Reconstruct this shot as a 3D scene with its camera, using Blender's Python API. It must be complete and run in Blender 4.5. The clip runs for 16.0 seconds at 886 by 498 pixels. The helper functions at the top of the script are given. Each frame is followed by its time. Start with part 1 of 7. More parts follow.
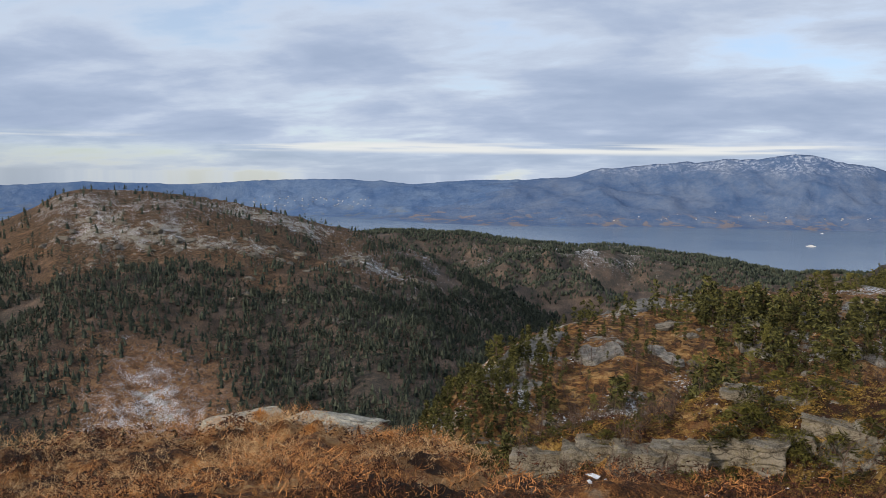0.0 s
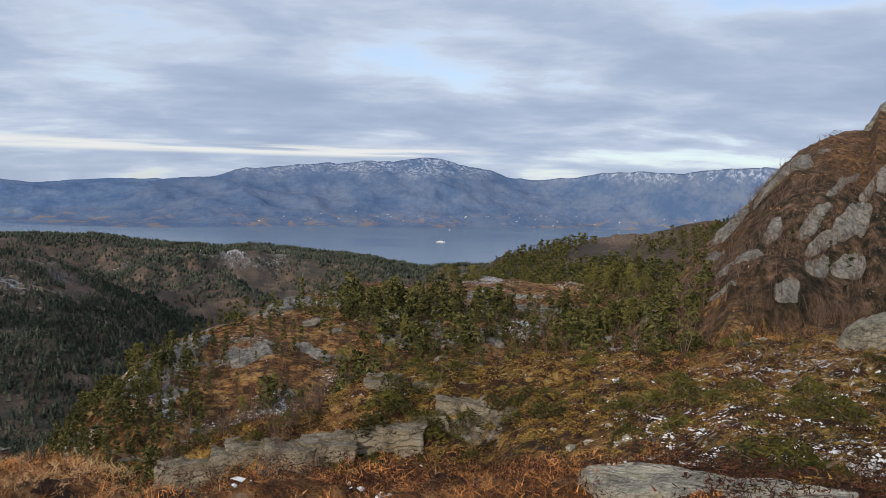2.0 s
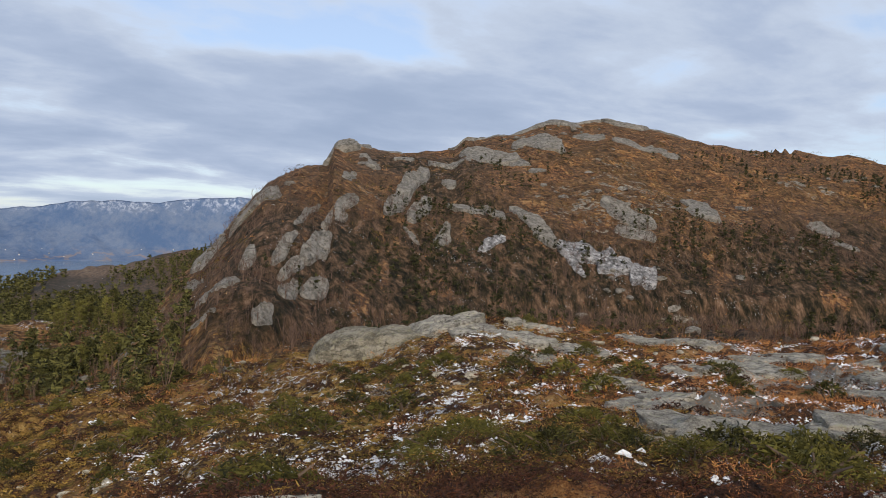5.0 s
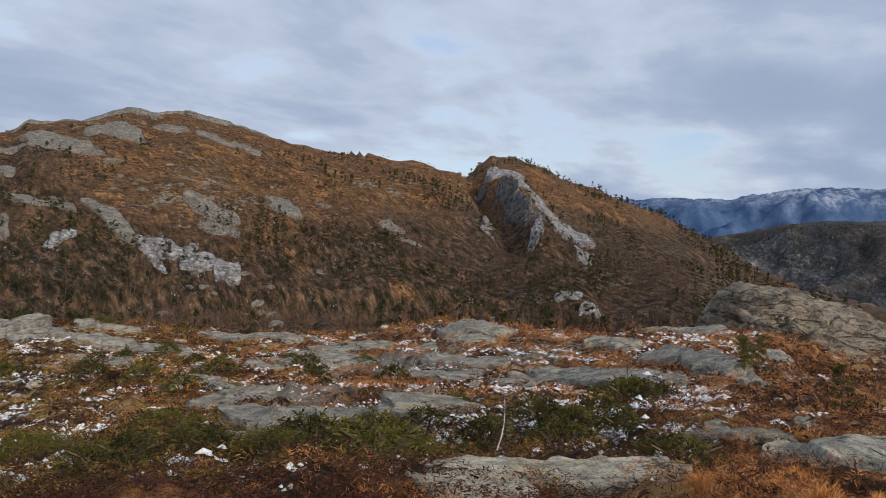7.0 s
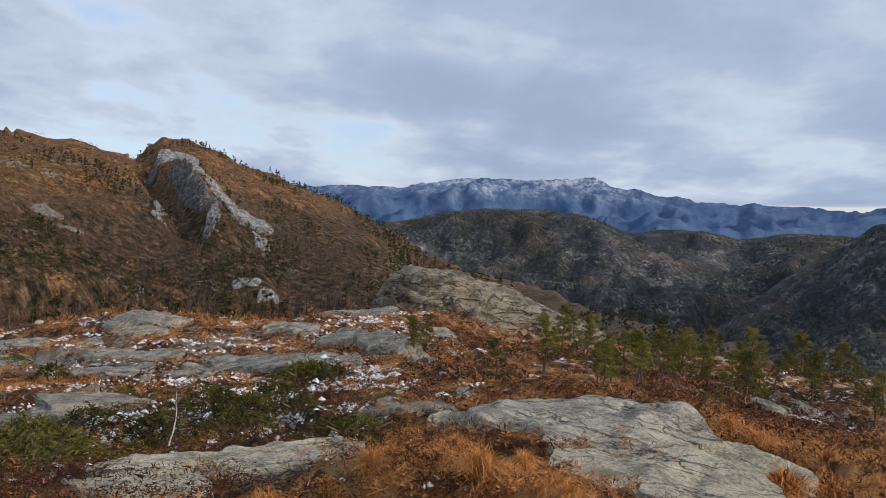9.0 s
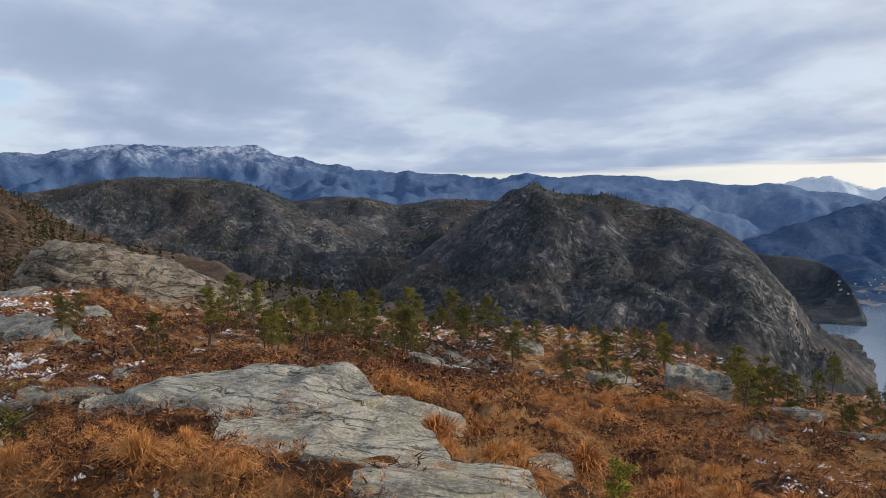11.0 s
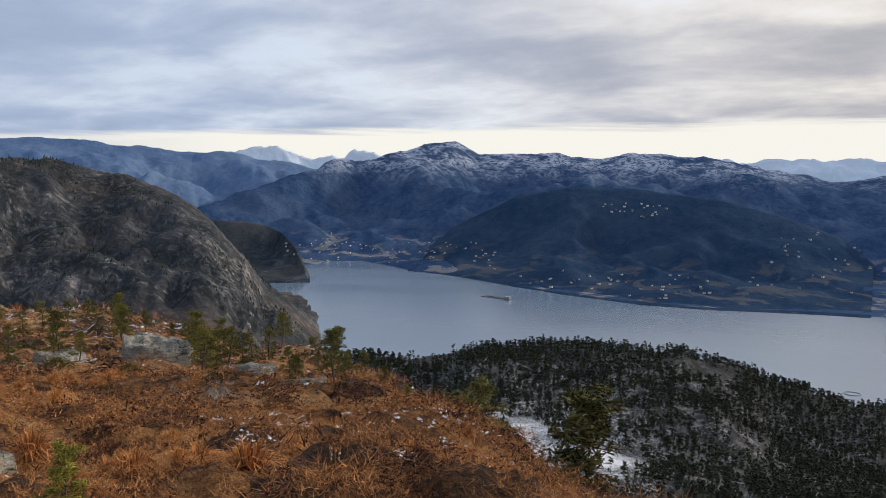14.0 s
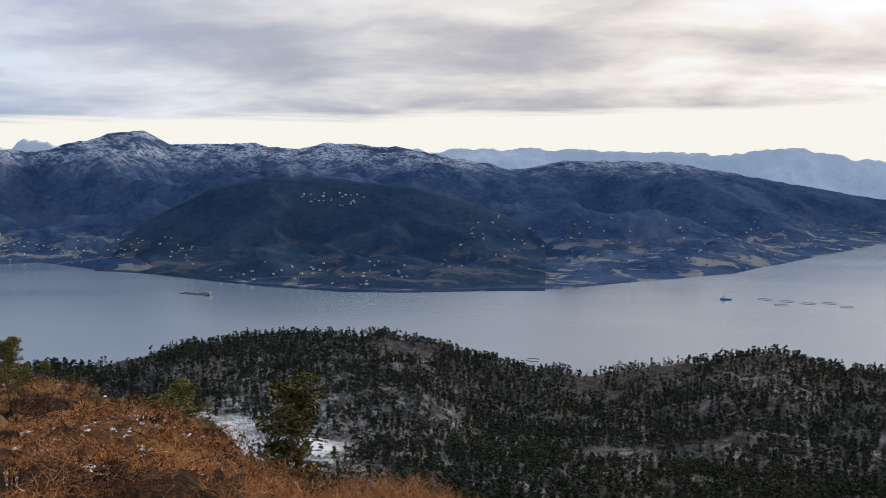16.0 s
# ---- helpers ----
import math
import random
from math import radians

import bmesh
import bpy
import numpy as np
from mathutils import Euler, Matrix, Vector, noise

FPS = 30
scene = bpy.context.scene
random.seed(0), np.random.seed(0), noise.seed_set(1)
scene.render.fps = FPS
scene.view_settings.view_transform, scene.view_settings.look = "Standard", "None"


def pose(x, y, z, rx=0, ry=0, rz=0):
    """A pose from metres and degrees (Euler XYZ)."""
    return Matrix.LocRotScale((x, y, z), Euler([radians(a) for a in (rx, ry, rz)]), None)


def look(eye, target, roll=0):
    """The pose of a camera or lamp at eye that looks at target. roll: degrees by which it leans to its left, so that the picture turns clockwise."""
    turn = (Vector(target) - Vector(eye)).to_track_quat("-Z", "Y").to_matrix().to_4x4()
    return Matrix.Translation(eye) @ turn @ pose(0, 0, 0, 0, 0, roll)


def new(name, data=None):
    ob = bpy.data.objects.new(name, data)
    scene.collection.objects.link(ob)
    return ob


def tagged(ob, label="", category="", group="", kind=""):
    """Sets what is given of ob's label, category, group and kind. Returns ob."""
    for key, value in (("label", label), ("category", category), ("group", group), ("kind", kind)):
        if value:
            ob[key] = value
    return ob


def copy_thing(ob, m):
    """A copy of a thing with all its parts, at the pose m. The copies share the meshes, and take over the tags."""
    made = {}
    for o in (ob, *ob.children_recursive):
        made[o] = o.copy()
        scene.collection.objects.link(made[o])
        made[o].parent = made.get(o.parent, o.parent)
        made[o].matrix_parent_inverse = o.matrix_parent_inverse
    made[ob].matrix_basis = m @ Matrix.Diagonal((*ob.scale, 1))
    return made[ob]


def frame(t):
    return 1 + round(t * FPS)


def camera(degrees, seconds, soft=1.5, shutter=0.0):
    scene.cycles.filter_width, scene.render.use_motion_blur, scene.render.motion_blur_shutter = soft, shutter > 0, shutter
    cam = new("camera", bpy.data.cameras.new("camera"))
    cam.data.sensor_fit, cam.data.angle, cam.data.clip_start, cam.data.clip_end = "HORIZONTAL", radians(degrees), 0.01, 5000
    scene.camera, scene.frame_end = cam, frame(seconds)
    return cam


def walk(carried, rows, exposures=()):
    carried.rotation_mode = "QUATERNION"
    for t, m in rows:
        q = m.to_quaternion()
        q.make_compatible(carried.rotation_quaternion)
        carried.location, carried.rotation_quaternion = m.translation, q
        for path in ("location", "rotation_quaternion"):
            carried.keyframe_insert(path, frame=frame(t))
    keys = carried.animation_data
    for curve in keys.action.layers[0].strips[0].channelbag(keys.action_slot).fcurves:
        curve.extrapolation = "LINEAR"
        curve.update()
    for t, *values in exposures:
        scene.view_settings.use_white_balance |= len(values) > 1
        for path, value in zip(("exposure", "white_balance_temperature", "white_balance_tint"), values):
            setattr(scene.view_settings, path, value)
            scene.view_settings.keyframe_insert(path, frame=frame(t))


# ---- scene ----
cam = camera(56.04, 16.0, soft=0.9)

# the view turns on one spot, held a hand's length from the turning axis: seconds, bearing clockwise from +y, pitch, roll
EYE = 1.65
TURN = [(0, 0.00, -5.06, 0.82), (0.5, 5.66, -5.04, 0.86), (1, 11.76, -4.99, 1.00), (1.5, 18.44, -4.88, 1.27),
        (2, 24.09, -4.61, 1.42), (2.5, 29.38, -3.94, 1.62), (3, 35.80, -3.18, 1.83), (3.5, 41.99, -2.51, 1.76),
        (3.7, 44.70, -2.29, 1.71), (5.8, 69.05, -1.59, 1.44), (6, 72.23, -1.50, 1.53), (6.5, 79.33, -1.36, 1.85),
        (7, 86.91, -1.21, 2.05), (7.5, 92.35, -1.17, 2.13), (8, 98.30, -1.17, 2.26), (8.5, 103.81, -1.24, 2.16),
        (8.7, 105.76, -1.31, 2.18), (10.8, 129.25, -2.64, 0.84), (11, 131.62, -2.96, 1.07), (11.5, 139.18, -3.49, 1.20),
        (12, 145.45, -3.91, 1.14), (12.5, 150.76, -4.23, 1.18), (13, 156.79, -4.29, 1.29), (13.5, 162.49, -4.36, 1.36),
        (14, 167.87, -4.42, 1.44), (14.5, 173.89, -4.52, 1.47), (15, 179.03, -4.58, 1.05), (15.5, 183.70, -4.67, 0.69),
        (16, 188.28, -4.74, 0.57)]
walk(cam, [(t, pose(0.1 * math.sin(radians(b)), 0.1 * math.cos(radians(b)), EYE, 90 + p, 0, -b) @ pose(0, 0, 0, 0, 0, r)) for t, b, p, r in TURN],
     exposures=[(0, 0.0), (6.2, 0.0), (7, -0.10), (7.7, 0.0), (16, 0.0)])

# ---- light ----
SUN_BEARING, SUN_HEIGHT = 228.0, 17.0
SEA = -220.0


def toward(bearing, height):
    b, h = radians(bearing), radians(height)
    return Vector((math.sin(b) * math.cos(h), math.cos(b) * math.cos(h), math.sin(h)))


sun = new("sun", bpy.data.lights.new("sun", "SUN"))
sun.data.energy, sun.data.angle, sun.data.color = 3.0, radians(5), (1.0, 0.87, 0.72)
sun.matrix_world = look((0, 0, 300), Vector((0, 0, 300)) - toward(SUN_BEARING, SUN_HEIGHT))


class Nodes:
    """A short way to write node trees."""

    def __init__(self, tree):
        self.tree = tree
        tree.nodes.clear()

    def add(self, kind, operation=None, attribute_name=None, **values):
        node = self.tree.nodes.new(kind)
        if operation:
            node.operation = operation
        if attribute_name:
            node.attribute_name = attribute_name
        for key, value in values.items():
            key = int(key[1:]) if key[0] == "i" and key[1:].isdigit() else key
            if isinstance(value, bpy.types.NodeSocket):
                self.tree.links.new(value, node.inputs[key])
            else:
                node.inputs[key].default_value = value
        return node

    def math(self, op, a, b=0.0, clamp=False):
        node = self.tree.nodes.new("ShaderNodeMath")
        node.operation, node.use_clamp = op, clamp
        for i, v in enumerate((a, b)):
            if isinstance(v, bpy.types.NodeSocket):
                self.tree.links.new(v, node.inputs[i])
            else:
                node.inputs[i].default_value = v
        return node.outputs[0]

    def noise(self, vector, scale, detail=4.0, rough=0.55, distortion=0.0):
        return self.add("ShaderNodeTexNoise", Vector=vector, Scale=scale, Detail=detail, Roughness=rough, Distortion=distortion).outputs[0]

    def ramp(self, fac, stops):
        node = self.add("ShaderNodeValToRGB", Fac=fac)
        e = node.color_ramp.elements
        while len(e) < len(stops):
            e.new(0.5)
        for i, (p, c) in enumerate(stops):
            e[i].position = p
            e[i].color = (*c, 1) if isinstance(c, tuple) else (c, c, c, 1)
        return node.outputs[0]

    def step(self, v, low, high):
        node = self.add("ShaderNodeMapRange", i0=v, i1=low, i2=high)
        node.interpolation_type = "SMOOTHSTEP"
        return node.outputs[0]

    def mix(self, fac, a, b, blend="MIX"):
        node = self.tree.nodes.new("ShaderNodeMix")
        node.data_type, node.blend_type = "RGBA", blend
        for i, v in ((0, fac), (6, a), (7, b)):
            if isinstance(v, bpy.types.NodeSocket):
                self.tree.links.new(v, node.inputs[i])
            else:
                node.inputs[i].default_value = (*v, 1) if isinstance(v, tuple) else v
        return node.outputs[2]

    def scaled(self, vector, x, y, z):
        return self.add("ShaderNodeVectorMath", operation="MULTIPLY", i0=vector, i1=(x, y, z)).outputs[0]


world = bpy.data.worlds.new("world")
scene.world = world
world.use_nodes = True
n = Nodes(world.node_tree)
way = n.add("ShaderNodeTexCoord").outputs["Generated"]
xyz = n.add("ShaderNodeSeparateXYZ", Vector=way)
up = n.math("MAXIMUM", xyz.outputs[2], 0.0)
far = n.math("ADD", up, 0.155)
deck = n.add("ShaderNodeCombineXYZ", X=n.math("DIVIDE", xyz.outputs[0], far), Y=n.math("DIVIDE", xyz.outputs[1], far), Z=3.7).outputs[0]
turned = n.add("ShaderNodeVectorRotate", Vector=deck, Angle=radians(20)).outputs[0]
puffs = n.noise(n.scaled(turned, 0.85, 1.0, 1.0), 1.55, 7.0, 0.50, 0.25)
broad = n.noise(turned, 0.36, 3.0, 0.5)
streak = n.noise(n.scaled(turned, 0.75, 1.1, 1.0), 4.6, 8.0, 0.66, 0.2)
cover = n.math("ADD", n.math("MULTIPLY", puffs, 0.50), n.math("ADD", n.math("MULTIPLY", broad, 0.36), n.math("MULTIPLY", streak, 0.11)))
side = n.add("ShaderNodeVectorMath", operation="DOT_PRODUCT", i0=way, i1=tuple(toward(133, 10))).outputs["Value"]
cover = n.math("ADD", cover, n.math("MULTIPLY", n.step(side, 0.68, 1.0), 0.05))
thick = n.step(cover, 0.35, 0.63)
sunward = n.add("ShaderNodeVectorMath", operation="DOT_PRODUCT", i0=way, i1=tuple(toward(SUN_BEARING, SUN_HEIGHT))).outputs["Value"]
glow = n.step(sunward, 0.2, 1.0)
shade = n.ramp(thick, [(0.0, (0.80, 0.87, 0.97)), (0.3, (0.56, 0.64, 0.78)), (0.6, (0.44, 0.525, 0.69)), (1.0, (0.35, 0.435, 0.60))])
warm = n.ramp(thick, [(0.0, (1.08, 1.02, 0.95)), (0.45, (0.82, 0.77, 0.72)), (1.0, (0.46, 0.45, 0.48))])
cloud = n.mix(glow, shade, warm)
sky = n.add("ShaderNodeTexSky")
sky.sky_type, sky.sun_disc, sky.sun_elevation, sky.sun_rotation = "NISHITA", False, radians(SUN_HEIGHT), radians(SUN_BEARING)
sky.air_density, sky.dust_density, sky.ozone_density = 1.0, 0.3, 3.0
clear = n.add("ShaderNodeBackground", Color=n.mix(1.0, sky.outputs[0], (0.86, 0.93, 1.10), "MULTIPLY"), Strength=0.13).outputs[0]
open_sky = n.step(cover, 0.36, 0.47)
floor_cover = n.math("ADD", 0.42, n.math("MULTIPLY", n.step(sunward, -0.2, 0.5), 0.33))
wisp = n.noise(n.scaled(way, 3.0, 3.0, 70.0), 1.0, 5.0, 0.6)
edge = n.step(n.math("ADD", xyz.outputs[2], n.math("MULTIPLY", n.math("SUBTRACT", wisp, 0.5), 0.05)), 0.018, 0.048)
least = n.math("SUBTRACT", 0.93, n.math("MULTIPLY", n.step(sunward, -0.75, 0.3), 0.60))
edge = n.math("ADD", n.math("MULTIPLY", edge, n.math("SUBTRACT", 1.0, least)), least)
base_of_cloud = n.math("SUBTRACT", n.math("ADD", xyz.outputs[2], n.math("MULTIPLY", n.math("SUBTRACT", wisp, 0.5), 0.03)), n.math("MULTIPLY", sunward, 0.047))
low_band = n.math("MULTIPLY", n.step(base_of_cloud, 0.046, 0.037), n.step(sunward, -0.25, 0.30))
mask = n.math("MAXIMUM", n.math("MULTIPLY", n.math("ADD", n.math("MULTIPLY", open_sky, n.math("SUBTRACT", 1.0, floor_cover)), floor_cover), edge), low_band)
gap = n.math("MULTIPLY", n.step(xyz.outputs[2], 0.024, 0.030), n.step(xyz.outputs[2], 0.044, 0.034))
gap = n.math("MULTIPLY", gap, n.step(n.noise(n.scaled(way, 2.2, 2.2, 60.0), 1.0, 4.0, 0.55), 0.50, 0.60))
cloud_light = n.add("ShaderNodeBackground", Color=n.mix(low_band, n.mix(gap, cloud, (0.82, 0.83, 0.83)), (0.93, 0.91, 0.84)), Strength=1.0).outputs[0]
both = n.add("ShaderNodeMixShader", i0=mask, i1=clear, i2=cloud_light).outputs[0]
n.add("ShaderNodeOutputWorld", Surface=both)


# ---- materials ----
def material(name, rough=0.9, specular=0.25):
    mat = bpy.data.materials.new(name)
    mat.use_nodes = True
    m = Nodes(mat.node_tree)
    out = m.add("ShaderNodeOutputMaterial")
    shader = m.add("ShaderNodeBsdfPrincipled", Roughness=rough)
    shader.inputs["Specular IOR Level"].default_value = specular
    mat.node_tree.links.new(shader.outputs[0], out.inputs[0])
    return mat, m, shader


def bump(m, shader, height, strength, distance):
    node = m.add("ShaderNodeBump", Height=height, Strength=strength, Distance=distance)
    m.tree.links.new(node.outputs[0], shader.inputs["Normal"])


def colour(m, shader, socket):
    m.tree.links.new(socket, shader.inputs["Base Color"])


def place(m):
    return m.add("ShaderNodeNewGeometry").outputs["Position"]


def ground_material():
    mat, m, s = material("heath_and_rock", 0.95, 0.15)
    p = place(m)
    a = m.add("ShaderNodeAttribute", attribute_name="cover")
    k = m.add("ShaderNodeSeparateColor", Color=a.outputs["Color"])
    wood, rock, snow = k.outputs[0], k.outputs[1], k.outputs[2]
    moss = a.outputs["Alpha"]
    near = m.noise(p, 14.0, 7.0, 0.74)
    bent = m.add("ShaderNodeVectorMath", operation="ADD", i0=p, i1=m.add("ShaderNodeVectorMath", operation="SCALE", i0=m.add("ShaderNodeTexNoise", Vector=p, Scale=2.2, Detail=4.0, Roughness=0.7).outputs[1], Scale=0.9).outputs[0]).outputs[0]
    cushions = m.add("ShaderNodeTexVoronoi", Vector=m.scaled(bent, 1.0, 1.0, 0.6), Scale=1.5)
    kind = m.add("ShaderNodeSeparateColor", Color=cushions.outputs["Color"])
    mound = m.math("SUBTRACT", 1.0, cushions.outputs["Distance"])
    thickets = m.add("ShaderNodeTexVoronoi", Vector=m.scaled(bent, 1.0, 1.0, 0.6), Scale=0.38)
    stand_kind = m.add("ShaderNodeSeparateColor", Color=thickets.outputs["Color"])
    clump = m.noise(p, 3.4, 6.0, 0.66, 0.6)
    patch = m.noise(p, 1.0, 7.0, 0.66, 0.5)
    wide = m.noise(p, 0.035, 6.0, 0.6)
    site = m.add("ShaderNodeSeparateColor", Color=m.add("ShaderNodeAttribute", attribute_name="site").outputs["Color"])
    tone = m.math("ADD", m.math("MULTIPLY", m.math("SUBTRACT", site.outputs[2], 0.5), -0.15), m.math("MULTIPLY", patch, 0.36))
    tone = m.math("ADD", tone, m.math("MULTIPLY", m.math("SUBTRACT", m.noise(p, 0.21, 6.0, 0.7, 0.4), 0.5), 0.24))
    tone = m.math("ADD", tone, m.math("ADD", m.math("MULTIPLY", clump, 0.34), m.math("MULTIPLY", near, 0.30)))
    tone = m.math("ADD", tone, m.math("MULTIPLY", m.math("SUBTRACT", m.noise(p, 70.0, 5.0, 0.8), 0.5), 0.45))
    tone = m.math("ADD", tone, m.math("ADD", m.math("MULTIPLY", m.math("SUBTRACT", kind.outputs[0], 0.5), 0.13), m.math("MULTIPLY", m.math("SUBTRACT", stand_kind.outputs[0], 0.5), 0.06)))
    heath = m.ramp(tone, [(0.38, (0.050, 0.028, 0.016)), (0.435, (0.105, 0.050, 0.023)), (0.485, (0.225, 0.094, 0.033)), (0.54, (0.39, 0.185, 0.064)), (0.61, (0.48, 0.29, 0.13))])
    mossy = m.ramp(tone, [(0.39, (0.026, 0.018, 0.010)), (0.445, (0.085, 0.053, 0.019)), (0.50, (0.235, 0.140, 0.036)), (0.555, (0.37, 0.235, 0.066)), (0.62, (0.48, 0.33, 0.12))])
    dark_patch = m.step(m.math("ADD", m.noise(p, 1.15, 9.0, 0.72, 0.9), m.math("MULTIPLY", m.math("SUBTRACT", kind.outputs[1], 0.5), 0.22)), 0.50, 0.53)
    heath = m.mix(m.step(m.math("ADD", m.math("MULTIPLY", kind.outputs[2], 0.6), m.math("MULTIPLY", stand_kind.outputs[1], 0.4)), 0.66, 0.71), heath, m.ramp(near, [(0.40, (0.018, 0.011, 0.007)), (0.50, (0.055, 0.027, 0.015)), (0.62, (0.13, 0.058, 0.030))]))
    mossy = m.mix(dark_patch, mossy, m.ramp(near, [(0.40, (0.014, 0.009, 0.006)), (0.50, (0.045, 0.022, 0.013)), (0.62, (0.12, 0.052, 0.028))]))
    bright_moss = m.step(m.noise(m.scaled(p, 1.0, 1.3, 1.0), 0.8, 9.0, 0.72, 0.6), 0.555, 0.60)
    mossy = m.mix(bright_moss, mossy, m.ramp(near, [(0.40, (0.050, 0.042, 0.010)), (0.55, (0.22, 0.165, 0.034)), (0.66, (0.34, 0.25, 0.06))]))
    base = m.mix(moss, heath, mossy)
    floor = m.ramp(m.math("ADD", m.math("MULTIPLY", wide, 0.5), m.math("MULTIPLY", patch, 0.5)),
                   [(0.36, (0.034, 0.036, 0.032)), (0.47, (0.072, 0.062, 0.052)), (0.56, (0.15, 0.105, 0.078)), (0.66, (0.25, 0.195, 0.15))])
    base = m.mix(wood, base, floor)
    crags = m.math("ADD", m.math("MULTIPLY", m.noise(m.scaled(p, 1.0, 1.0, 0.35), 0.085, 10.0, 0.80, 0.8), 0.66), m.math("MULTIPLY", m.noise(p, 0.010, 6.0, 0.65), 0.34))
    # fell rock; the blue in its darks is distance haze put into the colour
    fell = m.ramp(crags, [(0.40, (0.014, 0.018, 0.026)), (0.48, (0.032, 0.036, 0.044)), (0.55, (0.080, 0.080, 0.086)), (0.63, (0.29, 0.27, 0.26))])
    fell = m.mix(m.math("MULTIPLY", m.step(m.noise(p, 0.0055, 5.0, 0.6), 0.47, 0.58), 0.6), fell, m.ramp(crags, [(0.42, (0.026, 0.022, 0.021)), (0.52, (0.072, 0.055, 0.046)), (0.62, (0.20, 0.165, 0.14))]))
    level = m.add("ShaderNodeSeparateXYZ", Vector=m.add("ShaderNodeNewGeometry").outputs["Normal"]).outputs[2]
    bare = m.math("ADD", m.math("SUBTRACT", 0.78, level), m.math("MULTIPLY", m.math("SUBTRACT", m.noise(m.scaled(p, 1.0, 1.0, 0.3), 0.06, 9.0, 0.74, 0.5), 0.5), 1.3))
    face = m.ramp(m.noise(m.scaled(p, 1.0, 1.0, 0.16), 0.11, 9.0, 0.75), [(0.38, (0.014, 0.017, 0.024)), (0.49, (0.075, 0.074, 0.080)), (0.57, (0.31, 0.29, 0.28))])
    fell = m.mix(m.math("MULTIPLY", m.step(bare, 0.17, 0.28), 0.85), fell, face)
    dots = m.math("MULTIPLY", m.step(m.noise(m.scaled(p, 1.0, 1.0, 0.45), 0.17, 3.0, 0.6), 0.47, 0.53), m.step(m.noise(p, 0.012, 4.0, 0.6), 0.40, 0.56))
    fell = m.mix(m.math("MULTIPLY", dots, 0.85), fell, (0.012, 0.019, 0.020))
    base = m.mix(site.outputs[0], base, fell)
    up_hill = m.add("ShaderNodeVectorMath", operation="DOT_PRODUCT", i0=p, i1=(0.883, 0.469, 0.0)).outputs[1]
    along_hill = m.add("ShaderNodeVectorMath", operation="DOT_PRODUCT", i0=p, i1=(-0.469, 0.883, 0.0)).outputs[1]
    downhill = m.add("ShaderNodeCombineXYZ", X=m.math("MULTIPLY", up_hill, 0.6), Y=along_hill).outputs[0]
    scrub = m.ramp(m.noise(downhill, 0.55, 9.0, 0.76, 0.3), [(0.40, (0.010, 0.010, 0.006)), (0.48, (0.040, 0.031, 0.018)), (0.55, (0.11, 0.067, 0.040)), (0.63, (0.23, 0.15, 0.10))])
    base = m.mix(m.math("MULTIPLY", site.outputs[1], m.step(m.math("ADD", m.noise(downhill, 0.15, 9.0, 0.72, 0.4), m.math("MULTIPLY", site.outputs[1], 0.14)), 0.51, 0.57)), base, scrub)
    stone = m.ramp(m.noise(p, 0.9, 10.0, 0.7, 0.3), [(0.34, (0.07, 0.063, 0.052)), (0.46, (0.19, 0.175, 0.145)), (0.56, (0.30, 0.28, 0.235)), (0.68, (0.42, 0.40, 0.35))])
    uneven = m.math("SUBTRACT", m.math("ADD", m.math("MULTIPLY", m.noise(p, 0.16, 7.0, 0.66, 0.3), 0.6), m.math("MULTIPLY", patch, 0.4)), 0.5)
    base = m.mix(m.step(m.math("ADD", rock, m.math("MULTIPLY", uneven, 1.5)), 0.45, 0.52), base, stone)
    flakes = m.math("ADD", snow, m.math("MULTIPLY", m.math("SUBTRACT", m.noise(p, 2.4, 9.0, 0.74), 0.5), 2.1))
    flakes = m.math("ADD", flakes, m.math("MULTIPLY", m.math("SUBTRACT", m.noise(p, 0.13, 6.0, 0.66), 0.5), 0.85))
    white = m.step(flakes, 0.47, 0.50)
    colour(m, s, m.mix(white, base, (0.74, 0.77, 0.82)))
    bump(m, s, m.math("ADD", m.math("MULTIPLY", mound, 0.7), m.math("ADD", m.math("MULTIPLY", near, 0.35), m.math("ADD", clump, patch))), 1.0, 0.3)
    return mat


